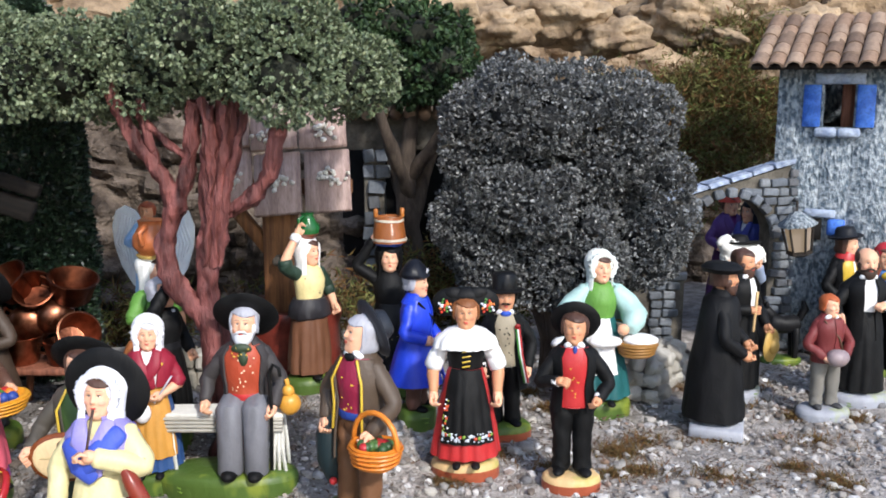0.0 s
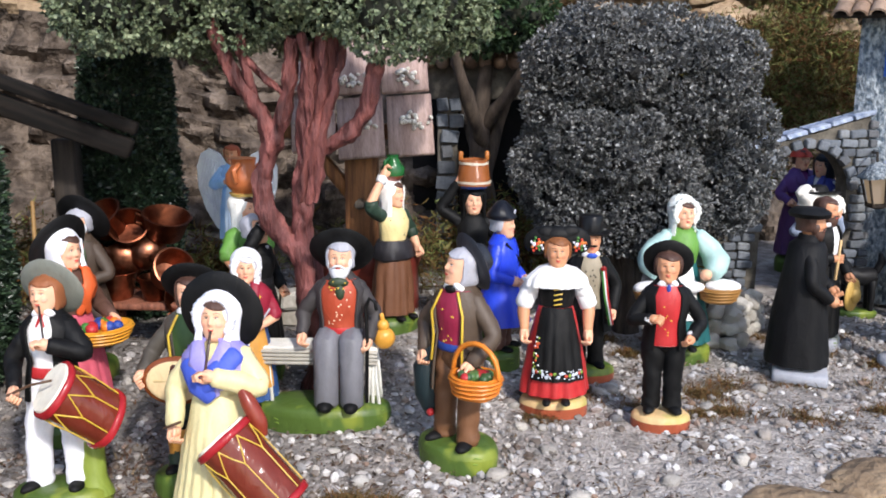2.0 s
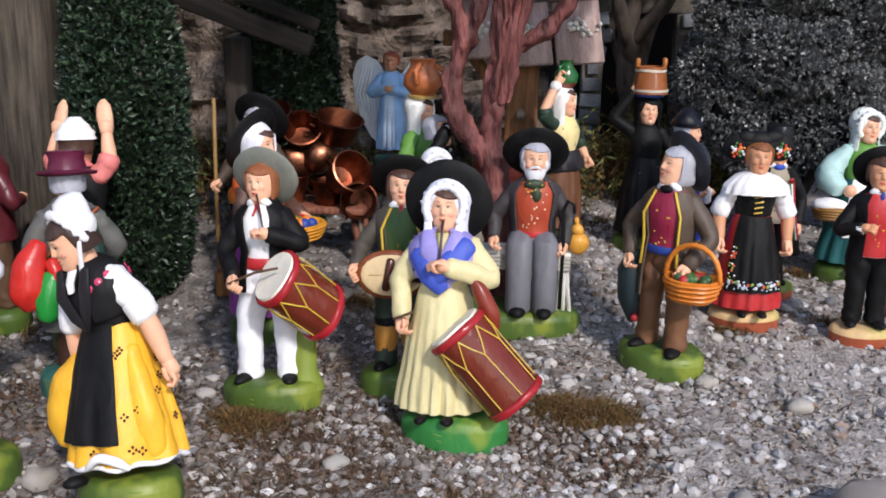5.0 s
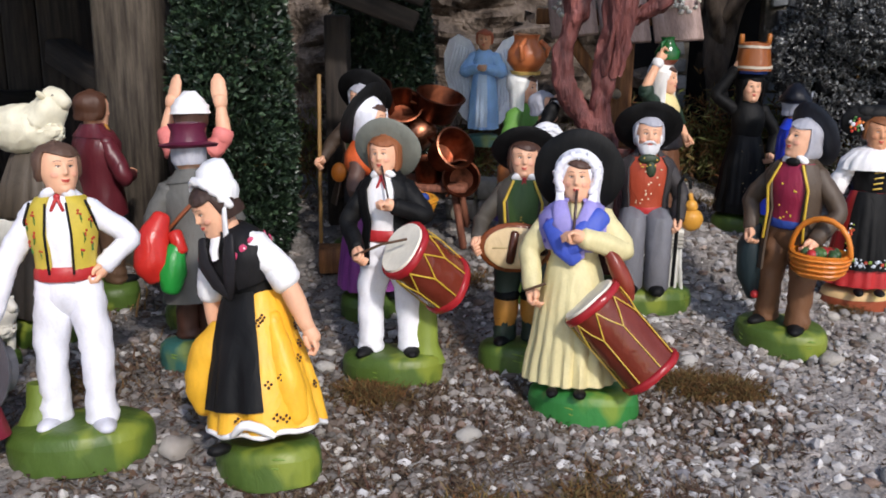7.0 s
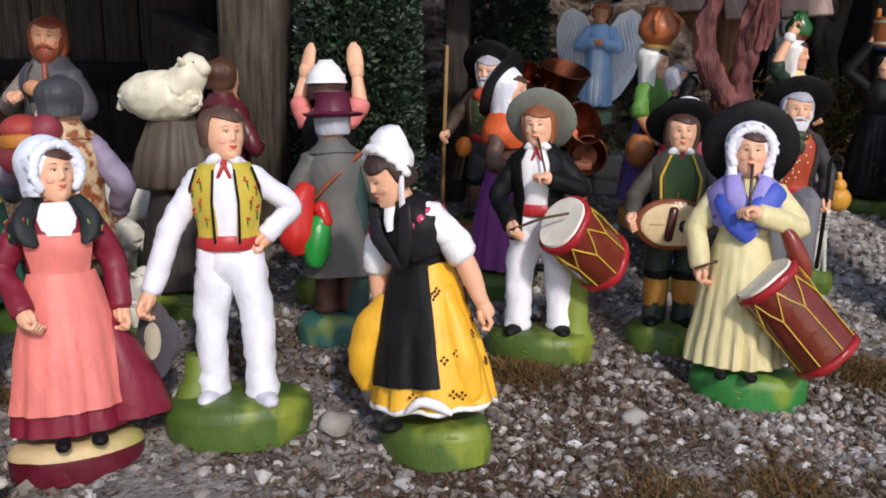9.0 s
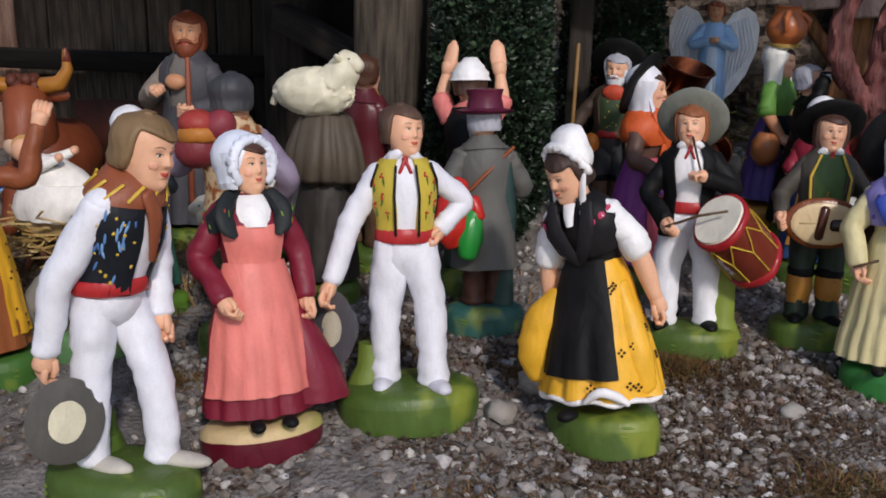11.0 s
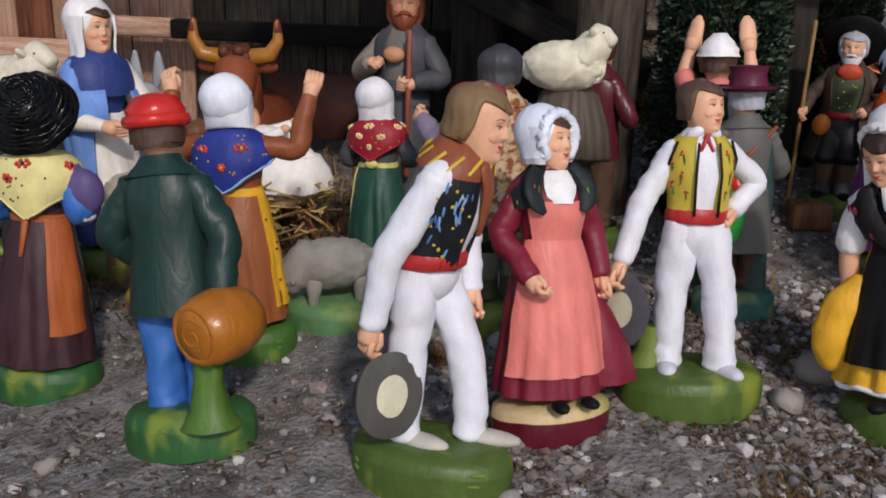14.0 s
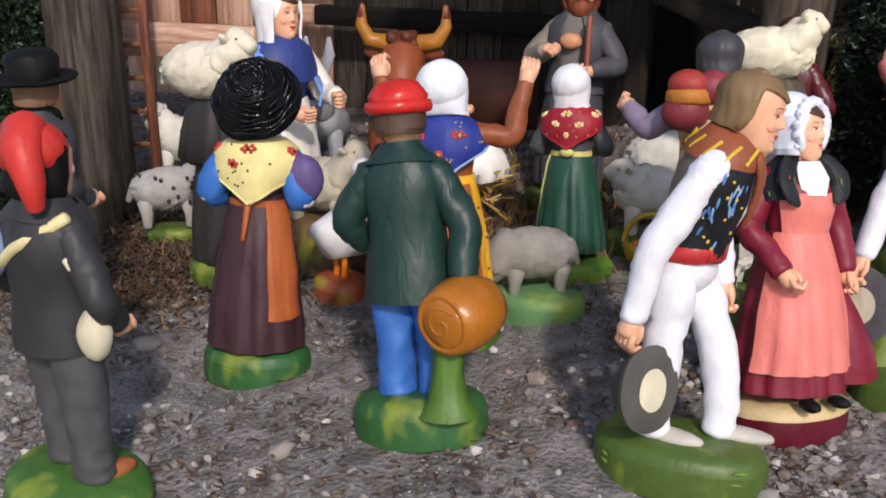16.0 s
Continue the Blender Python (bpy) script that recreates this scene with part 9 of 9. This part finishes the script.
def pot_mesh(r, h, mat, kind):
    g = G()
    if kind == "basin":
        g.loft([(0, 0, 0, r * 0.62, r * 0.62), (0, 0, h * 0.1, r * 0.75, r * 0.75), (0, 0, h * 0.9, r * 0.97, r * 0.97), (0, 0, h, r * 1.06, r * 1.06), (0, 0, h * 1.02, r * 0.98, r * 0.98), (0, 0, h * 0.85, r * 0.9, r * 0.9), (0, 0, h * 0.15, r * 0.66, r * 0.66), (0, 0, h * 0.12, r * 0.1, r * 0.1)], mat, 30)
    else:
        g.loft([(0, 0, 0, r * 0.5, r * 0.5), (0, 0, h * 0.15, r * 0.85, r * 0.85), (0, 0, h * 0.45, r, r), (0, 0, h * 0.8, r * 0.8, r * 0.8), (0, 0, h * 0.95, r * 0.62, r * 0.62), (0, 0, h, r * 0.68, r * 0.68), (0, 0, h * 0.9, r * 0.5, r * 0.5), (0, 0, h * 0.5, r * 0.4, r * 0.4)], mat, 30)
    return g.mesh("pot", 60)


def build_pots():
    X, Y = -0.222, 0.518
    z0 = float(ground_z(X, Y))
    t = holder("pot_table", "low dark wooden table under copper ware", "table", at=pose(X, Y, z0))
    g = G()
    g.box((0.056, 0.036, 0.004), (0.0, -0.002, 0.030), M_WOOD_RED, 0.0008)
    g.make("tabletop", "", parent=t)
    for sx in (-1, 1):
        for sy in (-1, 1):
            g = G()
            g.tube([(sx * 0.021, sy * 0.013 - 0.002, 0.029), (sx * 0.027, sy * 0.017 - 0.002, -0.003)], 0.0022, M_WOOD_RED, 8)
            g.make("leg", "", parent=t)
    rows = [(-0.018, -0.008, 0.032, 0.0125, 0.016, "basin", 0, 0, M_COPPER), (0.012, -0.012, 0.046, 0.0115, 0.018, "basin", 55, 35, M_COPPER), (-0.014, -0.006, 0.050, 0.0125, 0.019, "jug", -70, 20, M_COPPER),
            (0.004, 0.0, 0.052, 0.0115, 0.017, "jug", -30, -40, M_COPPER), (-0.012, 0.006, 0.066, 0.011, 0.014, "basin", 50, -10, M_COPPER_DARK), (0.008, 0.004, 0.066, 0.0135, 0.015, "basin", 18, 8, M_COPPER_DARK), (-0.024, 0.010, 0.068, 0.012, 0.016, "basin", 25, -30, M_COPPER_DARK), (0.024, -0.004, 0.033, 0.010, 0.018, "basin", 70, -50, M_COPPER_DARK), (0.006, -0.010, 0.032, 0.0095, 0.014, "basin", 0, 0, M_COPPER_DARK)]
    for dx, dy, z, r, h, kind, rx, ry, m in rows:
        o = new("pot", pot_mesh(r, h, m, kind))
        o.matrix_basis = pose(X + dx, Y + dy, z0 + z, rx, ry, 20)
        tagged(o, "worn copper %s heaped with others on a low table" % ("basin" if kind == "basin" else "cooking pot"), "pot", "copper ware")
        g = G()
        g.tube([(-r * 0.9, 0, h * 0.8), (-r * 1.25, 0, h * 0.95), (-r * 1.25, 0, h * 0.6), (-r * 0.92, 0, h * 0.5)], r * 0.08, m, 6)
        g.make("handle", "", parent=o)


def stone_mesh(sx, sy, sz, seedy, mat=M_MASON):
    """A roughly hewn block."""
    g = G()
    g.box((sx, sy, sz), (0, 0, 0), mat, min(sx, sy, sz) * 0.16)
    rg = random.Random(seedy)
    g.v = [Vector((p.x * rg.uniform(0.86, 1.04), p.y * rg.uniform(0.86, 1.04), p.z * rg.uniform(0.86, 1.04))) for p in g.v]
    return g.mesh("stone", 30)


def masonry(parent, x0, x1, z0, z1, y, depth, course, length, seedy, skip=None, tilt=0.0):
    """Courses of separate stones on the face of a wall, in the parent's space."""
    rg = random.Random(seedy)
    shapes = [stone_mesh(length * q, depth, course * 0.9, seedy + k, M_RUBBLE) for k, q in enumerate((0.7, 0.9, 1.1, 1.35, 0.8))]
    z = z0 + course / 2
    while z < z1:
        x = x0 + rg.uniform(0, length * 0.5)
        while x < x1:
            k = rg.randrange(5)
            wd = length * (0.7, 0.9, 1.1, 1.35, 0.8)[k]
            cx = x + wd / 2
            if cx + wd / 2 < x1 + length * 0.3 and not (skip and skip(cx, z)):
                o = new("stone", shapes[k])
                o.parent = parent
                o.matrix_basis = pose(cx, y + rg.uniform(-0.0006, 0.0006), z + tilt * (cx - x0), rg.uniform(-3, 3), rg.uniform(-7, 7) - math.degrees(math.atan(tilt)), 0)
            x += wd + 0.0006
        z += course * 1.02


def build_low_wall():
    X, Y = 0.150, 0.625
    z0 = float(ground_z(X, Y))
    w = holder("low_wall", "low dry-stone wall of pale rough boulders", "wall", at=pose(X, Y, z0, 0, 0, 62))
    rg = random.Random(3)
    meshes = []
    for k in range(6):
        g = G()
        g.rock((0, 0, 0), (1, 0.85, 0.72), M_BOULDER, 50 + k, 0.42, 3)
        meshes.append(g.mesh("stone", 50))
    for row in range(3):
        for k in range(7 - row):
            for side in (-1, 1):
                q = rg.uniform(0.0062, 0.0085)
                o = new("stone", meshes[rg.randrange(6)])
                o.parent = w
                o.matrix_basis = pose(-0.040 + 0.0125 * k + 0.006 * row + rg.uniform(-0.002, 0.002), side * (0.0085 - 0.002 * row) + rg.uniform(-0.002, 0.002), 0.0045 + 0.0085 * row, rg.uniform(-20, 20), rg.uniform(-20, 20), rg.uniform(0, 360)) @ Matrix.Diagonal((q, q, q, 1))
    w2 = holder("low_wall", "low heap of pale grey blocks by the steps", "wall", at=pose(-0.172, 0.56, float(ground_z(-0.17, 0.56)), 0, 0, 5))
    for k in range(10):
        o = new("stone", stone_mesh(0.02, 0.016, 0.012, 60 + k))
        o.parent = w2
        o.matrix_basis = pose(-0.03 + (k % 5) * 0.019, 0.0 + 0.003 * (k % 2), 0.006 + 0.0125 * (k // 5), 0, 0, rg.uniform(-8, 8))


def build_house():
    # tower house with blue shutters
    X, Y, z0 = 0.315, 0.740, 0.012
    h = holder("house", "blue-grey plastered tower house with tiled roof and blue shutters", "house", at=pose(X, Y, z0, 0, 0, -28))
    W, D, H = 0.082, 0.10, 0.217
    ox, oz, ow, oh = 0.002, 0.188, 0.021, 0.031
    t = 0.008
    lw, rw = W / 2 + ox - ow / 2, W / 2 - ox - ow / 2
    for size, c in (((lw, t, H), (-W / 2 + lw / 2, -D / 2, H / 2)), ((rw, t, H), (W / 2 - rw / 2, -D / 2, H / 2)), ((ow, t, oz - oh / 2), (ox, -D / 2, (oz - oh / 2) / 2)), ((ow, t, H - oz - oh / 2), (ox, -D / 2, H - (H - oz - oh / 2) / 2)),
                    ((t, D, H), (-W / 2 + t / 2, t / 2 + 0.001, H / 2)), ((t, D, H), (W / 2 - t / 2, t / 2 + 0.001, H / 2)), ((W, t, H), (0, D / 2 + 0.006, H / 2))):
        g = G()
        g.box(size, c, M_PLASTER, 0.0003)
        g.make("wall", "scratched blue-grey plaster", parent=h)
    g = G()
    g.box((W - 0.02, D - 0.02, 0.004), (0, 0.004, 0.17), M_WOOD_DARK, 0.0005)
    g.make("floor_board", "", parent=h)
    win = holder("window", "open window with blue shutters", "")
    win.parent = h
    for sd in (-1, 1):
        g = G()
        g.box((0.0125, 0.003, 0.031), (ox + sd * (ow / 2 + 0.0078), -D / 2 - 0.0065, oz), M_BLUE, 0.0006, (0, 0, sd * 8))
        g.make("shutter", "bright blue painted board", parent=win)
    g = G()
    g.box((0.034, 0.005, 0.008), (ox, -D / 2 - 0.006, oz + oh / 2 + 0.0045), M_BLUESTONE, 0.001)
    g.make("lintel", "", parent=win)
    for k in (-1, 1):
        g = G()
        g.box((0.0155, 0.008, 0.007), (ox + k * 0.008, -D / 2 - 0.006, oz - oh / 2 - 0.004), M_BLUESTONE, 0.0016)
        g.make("sill_stone", "", parent=win)
    g = G()
    g.box((0.012, 0.003, 0.034), (ox + 0.006, -D / 2 + 0.012, oz), M_WOOD_RED, 0.0005, (0, 0, 35))
    g.make("curtain_board", "", parent=win)
    # small lower window
    g = G()
    g.box((0.022, 0.005, 0.006), (-0.006, -D / 2 - 0.006, 0.108), M_BLUESTONE, 0.001)
    # dark block in place of the opening's unlit inside
    g.box((0.012, 0.003, 0.016), (-0.010, -D / 2 - 0.0050, 0.096), M_DARK, 0.0004)
    g.box((0.012, 0.006, 0.012), (0.006, -D / 2 - 0.006, 0.098), M_BLUE, 0.001)
    g.make("niche", "", parent=h)
    # roof: rows of half-round tiles
    g = G()
    g.box((W + 0.034, 0.085, 0.004), (0, -0.038, H + 0.016), M_WOOD_DARK, 0.0005, (24, 0, 0))
    g.box((W + 0.034, 0.085, 0.004), (0, 0.038, H + 0.016), M_WOOD_DARK, 0.0005, (-24, 0, 0))
    roof = g.make("roof", "roof boards under clay tiles", parent=h)
    tile = G()
    vs, fs = [], []
    for j in range(2):
        for i in range(9):
            a = math.pi * i / 8
            r = 0.0062 if j == 0 else 0.0054
            vs.append((r * math.cos(a), -0.012 + 0.024 * j, r * 0.8 * math.sin(a)))
    for j in range(2):
        for i in range(9):
            a = math.pi * i / 8
            r = 0.0046 if j == 0 else 0.0038
            vs.append((r * math.cos(a), -0.012 + 0.024 * j, r * 0.8 * math.sin(a)))
    for i in range(8):
        fs += [(i, i + 1, i + 10, i + 9), (18 + i, 27 + i, 28 + i, 19 + i), (i, 18 + i, 19 + i, i + 1), (9 + i, 10 + i, 28 + i, 27 + i)]
    fs += [(0, 9, 27, 18), (8, 26, 35, 17)]
    tile.add(vs, fs, M_TILE)
    tm = tile.mesh("tile", 60)
    rg = random.Random(9)
    for sd in (1, -1):
        for c in range(10):
            for r in range(5):
                o = new("tile", tm)
                o.parent = roof
                d = 0.008 + 0.0165 * r
                yy = -(0.083 - d) * sd
                o.matrix_basis = pose(-W / 2 - 0.011 + c * 0.0122, yy, H - 0.0005 + d * math.tan(radians(24)) + rg.uniform(0, 0.001), 24 * sd, 0, (0 if sd > 0 else 180) + rg.uniform(-3, 3))
    # arched wall beside the house
    a = holder("arched_wall", "sloping stone wall with an archway beside the house", "wall", at=pose(0.184, 0.700, 0.012, 0, 0, 8) @ Matrix.Diagonal((0.92, 0.92, 0.92, 1)))
    g = G()
    L, cx, cr, spring = 0.108, 0.036, 0.037, 0.094
    top = lambda x: 0.131 + 0.030 * x / L
    xs = list(np.linspace(-0.06, cx - cr, 4)) + [cx - cr * math.cos(q) for q in np.linspace(0, math.pi, 15)][1:] + list(np.linspace(cx + cr, L, 4))[1:]
    vs, fs = [], []
    for x in xs:
        b = spring + math.sqrt(max(0, cr * cr - (x - cx) ** 2)) if abs(x - cx) < cr - 1e-6 else -0.01
        for y in (-0.006, 0.012):
            vs += [(x, y, b), (x, y, top(x))]
    for i in range(len(xs) - 1):
        o, p = i * 4, i * 4 + 4
        fs += [(o, p, p + 1, o + 1), (o + 2, o + 3, p + 3, p + 2), (o + 1, p + 1, p + 3, o + 3), (o, o + 2, p + 2, p)]
    g.add(vs, fs, M_MORTAR)
    g.make("core", "", parent=a, sharp=20)
    masonry(a, -0.032, L, 0.0, 0.165, -0.0075, 0.006, 0.0075, 0.0125, 15, lambda x, z: (abs(x - cx) < cr + 0.004 and z < spring) or math.hypot(x - cx, z - spring) < cr + 0.005 or z > top(x) - 0.006)
    for k in range(11):
        q = math.pi * (k + 0.5) / 11
        o = new("voussoir", stone_mesh(0.0085, 0.007, 0.008, 80 + k, M_RUBBLE))
        o.parent = a
        o.matrix_basis = pose(cx - (cr + 0.003) * math.cos(q), -0.0085, spring + (cr + 0.003) * math.sin(q), 0, -90 + math.degrees(q), 0)
    for k in range(9):
        o = new("coping_stone", stone_mesh(0.0185, 0.022, 0.004, 95 + k, M_BLUESTONE))
        o.parent = a
        x = -0.05 + k * 0.0188
        o.matrix_basis = pose(x, 0.002, top(x) + 0.003, 0, -15.5, 0)
    # blue gate leaf in the archway
    g = G()
    g.box((0.016, 0.003, 0.075), (0.248, 0.722, 0.045), M_BLUE, 0.0008, (0, 0, 55))
    g.make("gate", "open bright blue wooden gate leaf", "gate")
    # lantern
    X, Y, Z = 0.262, 0.675, 0.103
    l = holder("lantern", "blue-grey metal lantern with a warm lit panel", "lantern", at=pose(X, Y, Z, 0, -8, 10) @ Matrix.Diagonal((0.82, 0.82, 0.82, 1)))
    g = G()
    g.loft([(0, 0, 0.026, 0.002, 0.002), (0, 0, 0.024, 0.006, 0.006), (0, 0, 0.015, 0.017, 0.017), (0, 0, 0.013, 0.017, 0.017)], M_PLASTER, 6)
    g.make("cap", "", parent=l)
    g = G()
    for k in range(6):
        q = k * math.pi / 3
        g.tube([(0.0135 * math.sin(q), 0.0135 * math.cos(q), 0.013), (0.010 * math.sin(q), 0.010 * math.cos(q), -0.011)], 0.0011, M_WOOD_DARK, 5)
    g.loft([(0, 0, -0.011, 0.0115, 0.0115), (0, 0, -0.013, 0.0115, 0.0115), (0, 0, -0.015, 0.007, 0.007)], M_WOOD_DARK, 6)
    g.make("frame", "", parent=l)
    m, n, k, bs = base_mat("lit_glass")
    bs.inputs["Base Color"].default_value = (0.13, 0.11, 0.10, 1)
    bs.inputs["Emission Color"].default_value, bs.inputs["Emission Strength"].default_value = (1, 0.72, 0.42, 1), 0.12
    g = G()
    g.loft([(0, 0, 0.012, 0.0115, 0.0115), (0, 0, -0.010, 0.0088, 0.0088)], m, 6)
    g.make("pane", "glowing warm glass", parent=l)
    g = G()
    g.tube([(0, 0, 0.025), (0.008, 0.012, 0.032), (0.02, 0.045, 0.028)], 0.0012, M_WOOD_DARK, 6)
    g.make("hanger", "", parent=l)


def cottage():
    """Stone cottage in the shade behind the well."""
    c = holder("cottage", "stone cottage with a dark opening and tiled eave", "house", at=pose(-0.020, 0.735, 0.02))
    g = G()
    # the last box is near black, standing in for the unlit room
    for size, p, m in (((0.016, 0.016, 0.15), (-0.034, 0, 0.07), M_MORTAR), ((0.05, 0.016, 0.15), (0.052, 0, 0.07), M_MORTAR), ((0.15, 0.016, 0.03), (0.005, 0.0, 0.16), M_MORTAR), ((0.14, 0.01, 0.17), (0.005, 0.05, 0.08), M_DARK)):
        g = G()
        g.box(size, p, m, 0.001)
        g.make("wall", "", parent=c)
    masonry(c, -0.045, -0.024, 0.0, 0.145, -0.009, 0.006, 0.012, 0.013, 31)
    masonry(c, 0.027, 0.078, 0.0, 0.145, -0.009, 0.006, 0.012, 0.017, 33)
    for k in range(13):
        g = G()
        g.tube([(-0.06 + k * 0.011, -0.018, 0.173), (-0.06 + k * 0.011, 0.03, 0.192)], [0.0052, 0.0045], M_TILE, 10)
        g.make("tile", "", parent=c)


def stable():
    s = holder("stable", "open timber stable of old dark posts and planks", "stable", at=pose(0, 0, 0))
    def post(name, x, y, z0, z1, w, mat, lean=0, d=None):
        g = G()
        g.box((w, d or w, z1 - z0), (0, 0, (z1 - z0) / 2), mat, w * 0.08)
        return g.make(name, "", parent=s, at=pose(x, y, z0, 0, lean, 0))
    post("post", -0.374, 0.485, 0.0, 0.34, 0.034, M_WOOD_MID, 0.5)
    post("post", -0.272, 0.530, 0.0, 0.150, 0.013, M_WOOD_DARK)
    post("post", -0.7325, 0.385, -0.03, 0.34, 0.030, M_WOOD_MID, -1)
    post("post", -0.47, 0.60, 0.0, 0.34, 0.03, M_WOOD_DARK)
    # eave beam and rafters
    def bar(name, a, b, w, mat, h=None):
        a, b = Vector(a), Vector(b)
        g = G()
        g.box((w, h or w, (b - a).length), (0, 0, 0), mat, w * 0.1)
        q = (b - a).to_track_quat("Z", "Y").to_matrix().to_4x4()
        return g.make(name, "", parent=s, at=Matrix.Translation((a + b) / 2) @ q)
    bar("eave_beam", (-0.222, 0.500, 0.147), (-0.40, 0.47, 0.214), 0.010, M_WOOD_BLACK, 0.011)
    bar("roof_edge", (-0.218, 0.500, 0.158), (-0.42, 0.46, 0.236), 0.010, M_WOOD_BLACK, 0.007)
    bar("tie_beam", (-0.374, 0.49, 0.29), (-0.73, 0.39, 0.29), 0.03, M_WOOD_DARK)
    bar("rail", (-0.355, 0.50, 0.085), (-0.47, 0.58, 0.125), 0.016, M_WOOD_DARK)
    # one rail, coloured near black where shaded and pale where lit
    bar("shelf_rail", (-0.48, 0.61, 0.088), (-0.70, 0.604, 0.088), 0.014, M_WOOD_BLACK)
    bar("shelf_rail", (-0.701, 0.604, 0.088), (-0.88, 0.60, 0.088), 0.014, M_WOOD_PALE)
    # back wall of upright planks; inner shade and sunlit end are in their colours
    rg = random.Random(6)
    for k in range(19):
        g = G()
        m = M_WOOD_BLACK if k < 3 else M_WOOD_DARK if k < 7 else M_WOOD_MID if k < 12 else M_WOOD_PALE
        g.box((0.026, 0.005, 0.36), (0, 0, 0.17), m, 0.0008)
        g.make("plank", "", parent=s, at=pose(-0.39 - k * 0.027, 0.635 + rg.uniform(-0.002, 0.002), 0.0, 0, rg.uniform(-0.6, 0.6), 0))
    # pinkish boarded partition by the ladder
    for k in range(6):
        g = G()
        g.box((0.0245, 0.004, 0.22), (0, 0, 0.11), M_WOOD_RED if k == 1 else M_WOOD_PALE, 0.0008)
        g.make("plank", "", parent=s, at=pose(-0.695 - k * 0.0253, 0.476 + rg.uniform(-0.001, 0.001), 0.089, 0, rg.uniform(-0.5, 0.5), 0))
    bar("ledge_board", (-0.676, 0.468, 0.081), (-0.86, 0.468, 0.079), 0.009, M_WOOD_PALE, 0.021)
    # roof boards over the stable, out of view, added to shade its back
    for k in range(8):
        g = G()
        g.box((0.19, 0.034, 0.005), (0, 0, 0), M_WOOD_DARK, 0.0008)
        g.make("roof_plank", "", parent=s, at=pose(-0.47, 0.385 + 0.036 * k, 0.205 + 0.004 * k, 6, -1, 0))
    g = G()
    g.box((0.075, 0.005, 0.042), (0, 0, 0.021), M_RED_BOARD, 0.0008)
    g.make("low_board", "dark red board", parent=s, at=pose(-0.553, 0.53, 0.03, 0, 0, 4))
    # ladder
    l = holder("ladder", "narrow red-brown wooden ladder leaning in the stable", "ladder", at=pose(-0.736, 0.425, float(ground_z(-0.736, 0.425)), -4, -4, 0))
    for sx in (-0.013, 0.013):
        g = G()
        g.box((0.0052, 0.004, 0.21), (sx, 0, 0.105), M_WOOD_RED, 0.0006)
        g.make("rail", "", parent=l)
    for k in range(10):
        g = G()
        g.tube([(-0.0115, 0, 0.012 + 0.0195 * k), (0.0115, 0, 0.012 + 0.0195 * k)], 0.0016, M_WOOD_WARM, 6)
        g.make("rung", "", parent=l)
    # blocks and baskets on the floor
    g = G()
    g.box((0.02, 0.014, 0.014), (0, 0, 0.007), M_WOOD_WARM, 0.001)
    g.make("wood_block", "pale sawn wood block beside the clipped column", "block", at=pose(-0.262, 0.475, float(ground_z(-0.262, 0.475)), 0, 0, 12))
    f = Fig(0.11)
    f.basket((0, 0, 0), 1.2, paint("d0a83c", 0.4), 0.9, True, (RED, RED, ORANGE, GREEN), 10)
    f.make("fruit_basket", "small yellow basket of red fruit", "basket", at=pose(-0.428, 0.385, float(ground_z(-0.428, 0.385))))


def bare_tree():
    t = holder("bare_tree", "leafless dark tree above the rock ledge", "tree", at=pose(0.47, 1.18, 0.30))
    g = G()
    limb(g, [(0, 0, -0.06), (0.004, 0, 0.0), (-0.006, 0, 0.06), (0.002, 0, 0.14)], [0.011, 0.009, 0.008, 0.005], M_BARK, 2)
    limb(g, [(0, 0, -0.01), (0.018, 0, 0.02), (0.03, 0, 0.07)], [0.006, 0.005, 0.003], M_BARK, 3)
    limb(g, [(0, 0, 0.0), (-0.018, 0, 0.03), (-0.022, 0, 0.08)], [0.006, 0.005, 0.003], M_BARK, 4)
    g.make("trunk", "", parent=t)


build_ground()
bare_tree()
red_tree()
plain_tree("tree", "small dark green model tree behind the well", -0.026, 0.72, 0.222, 0.070, M_LEAF_GREEN, 7)
topiary(-0.316, 0.472, 0.031, 0.215, 3, "tall clipped column of dark green foliage by the stable")
topiary(-0.255, 0.585, 0.030, 0.24, 5, "tall clipped column of dark green foliage against the rock")
topiary(-0.80, 0.40, 0.040, 0.22, 11, "dark green clipped column beside the stable post")
grey_bush()
build_cliff()
build_well()
build_pots()
build_low_wall()
build_house()
cottage()
stable()
villagers_by_the_well()
bench_pair()
musicians()
market_folk()
dancers()
adorers()
animals()
manger()
build_gravel()
build_litter()
build_stones()
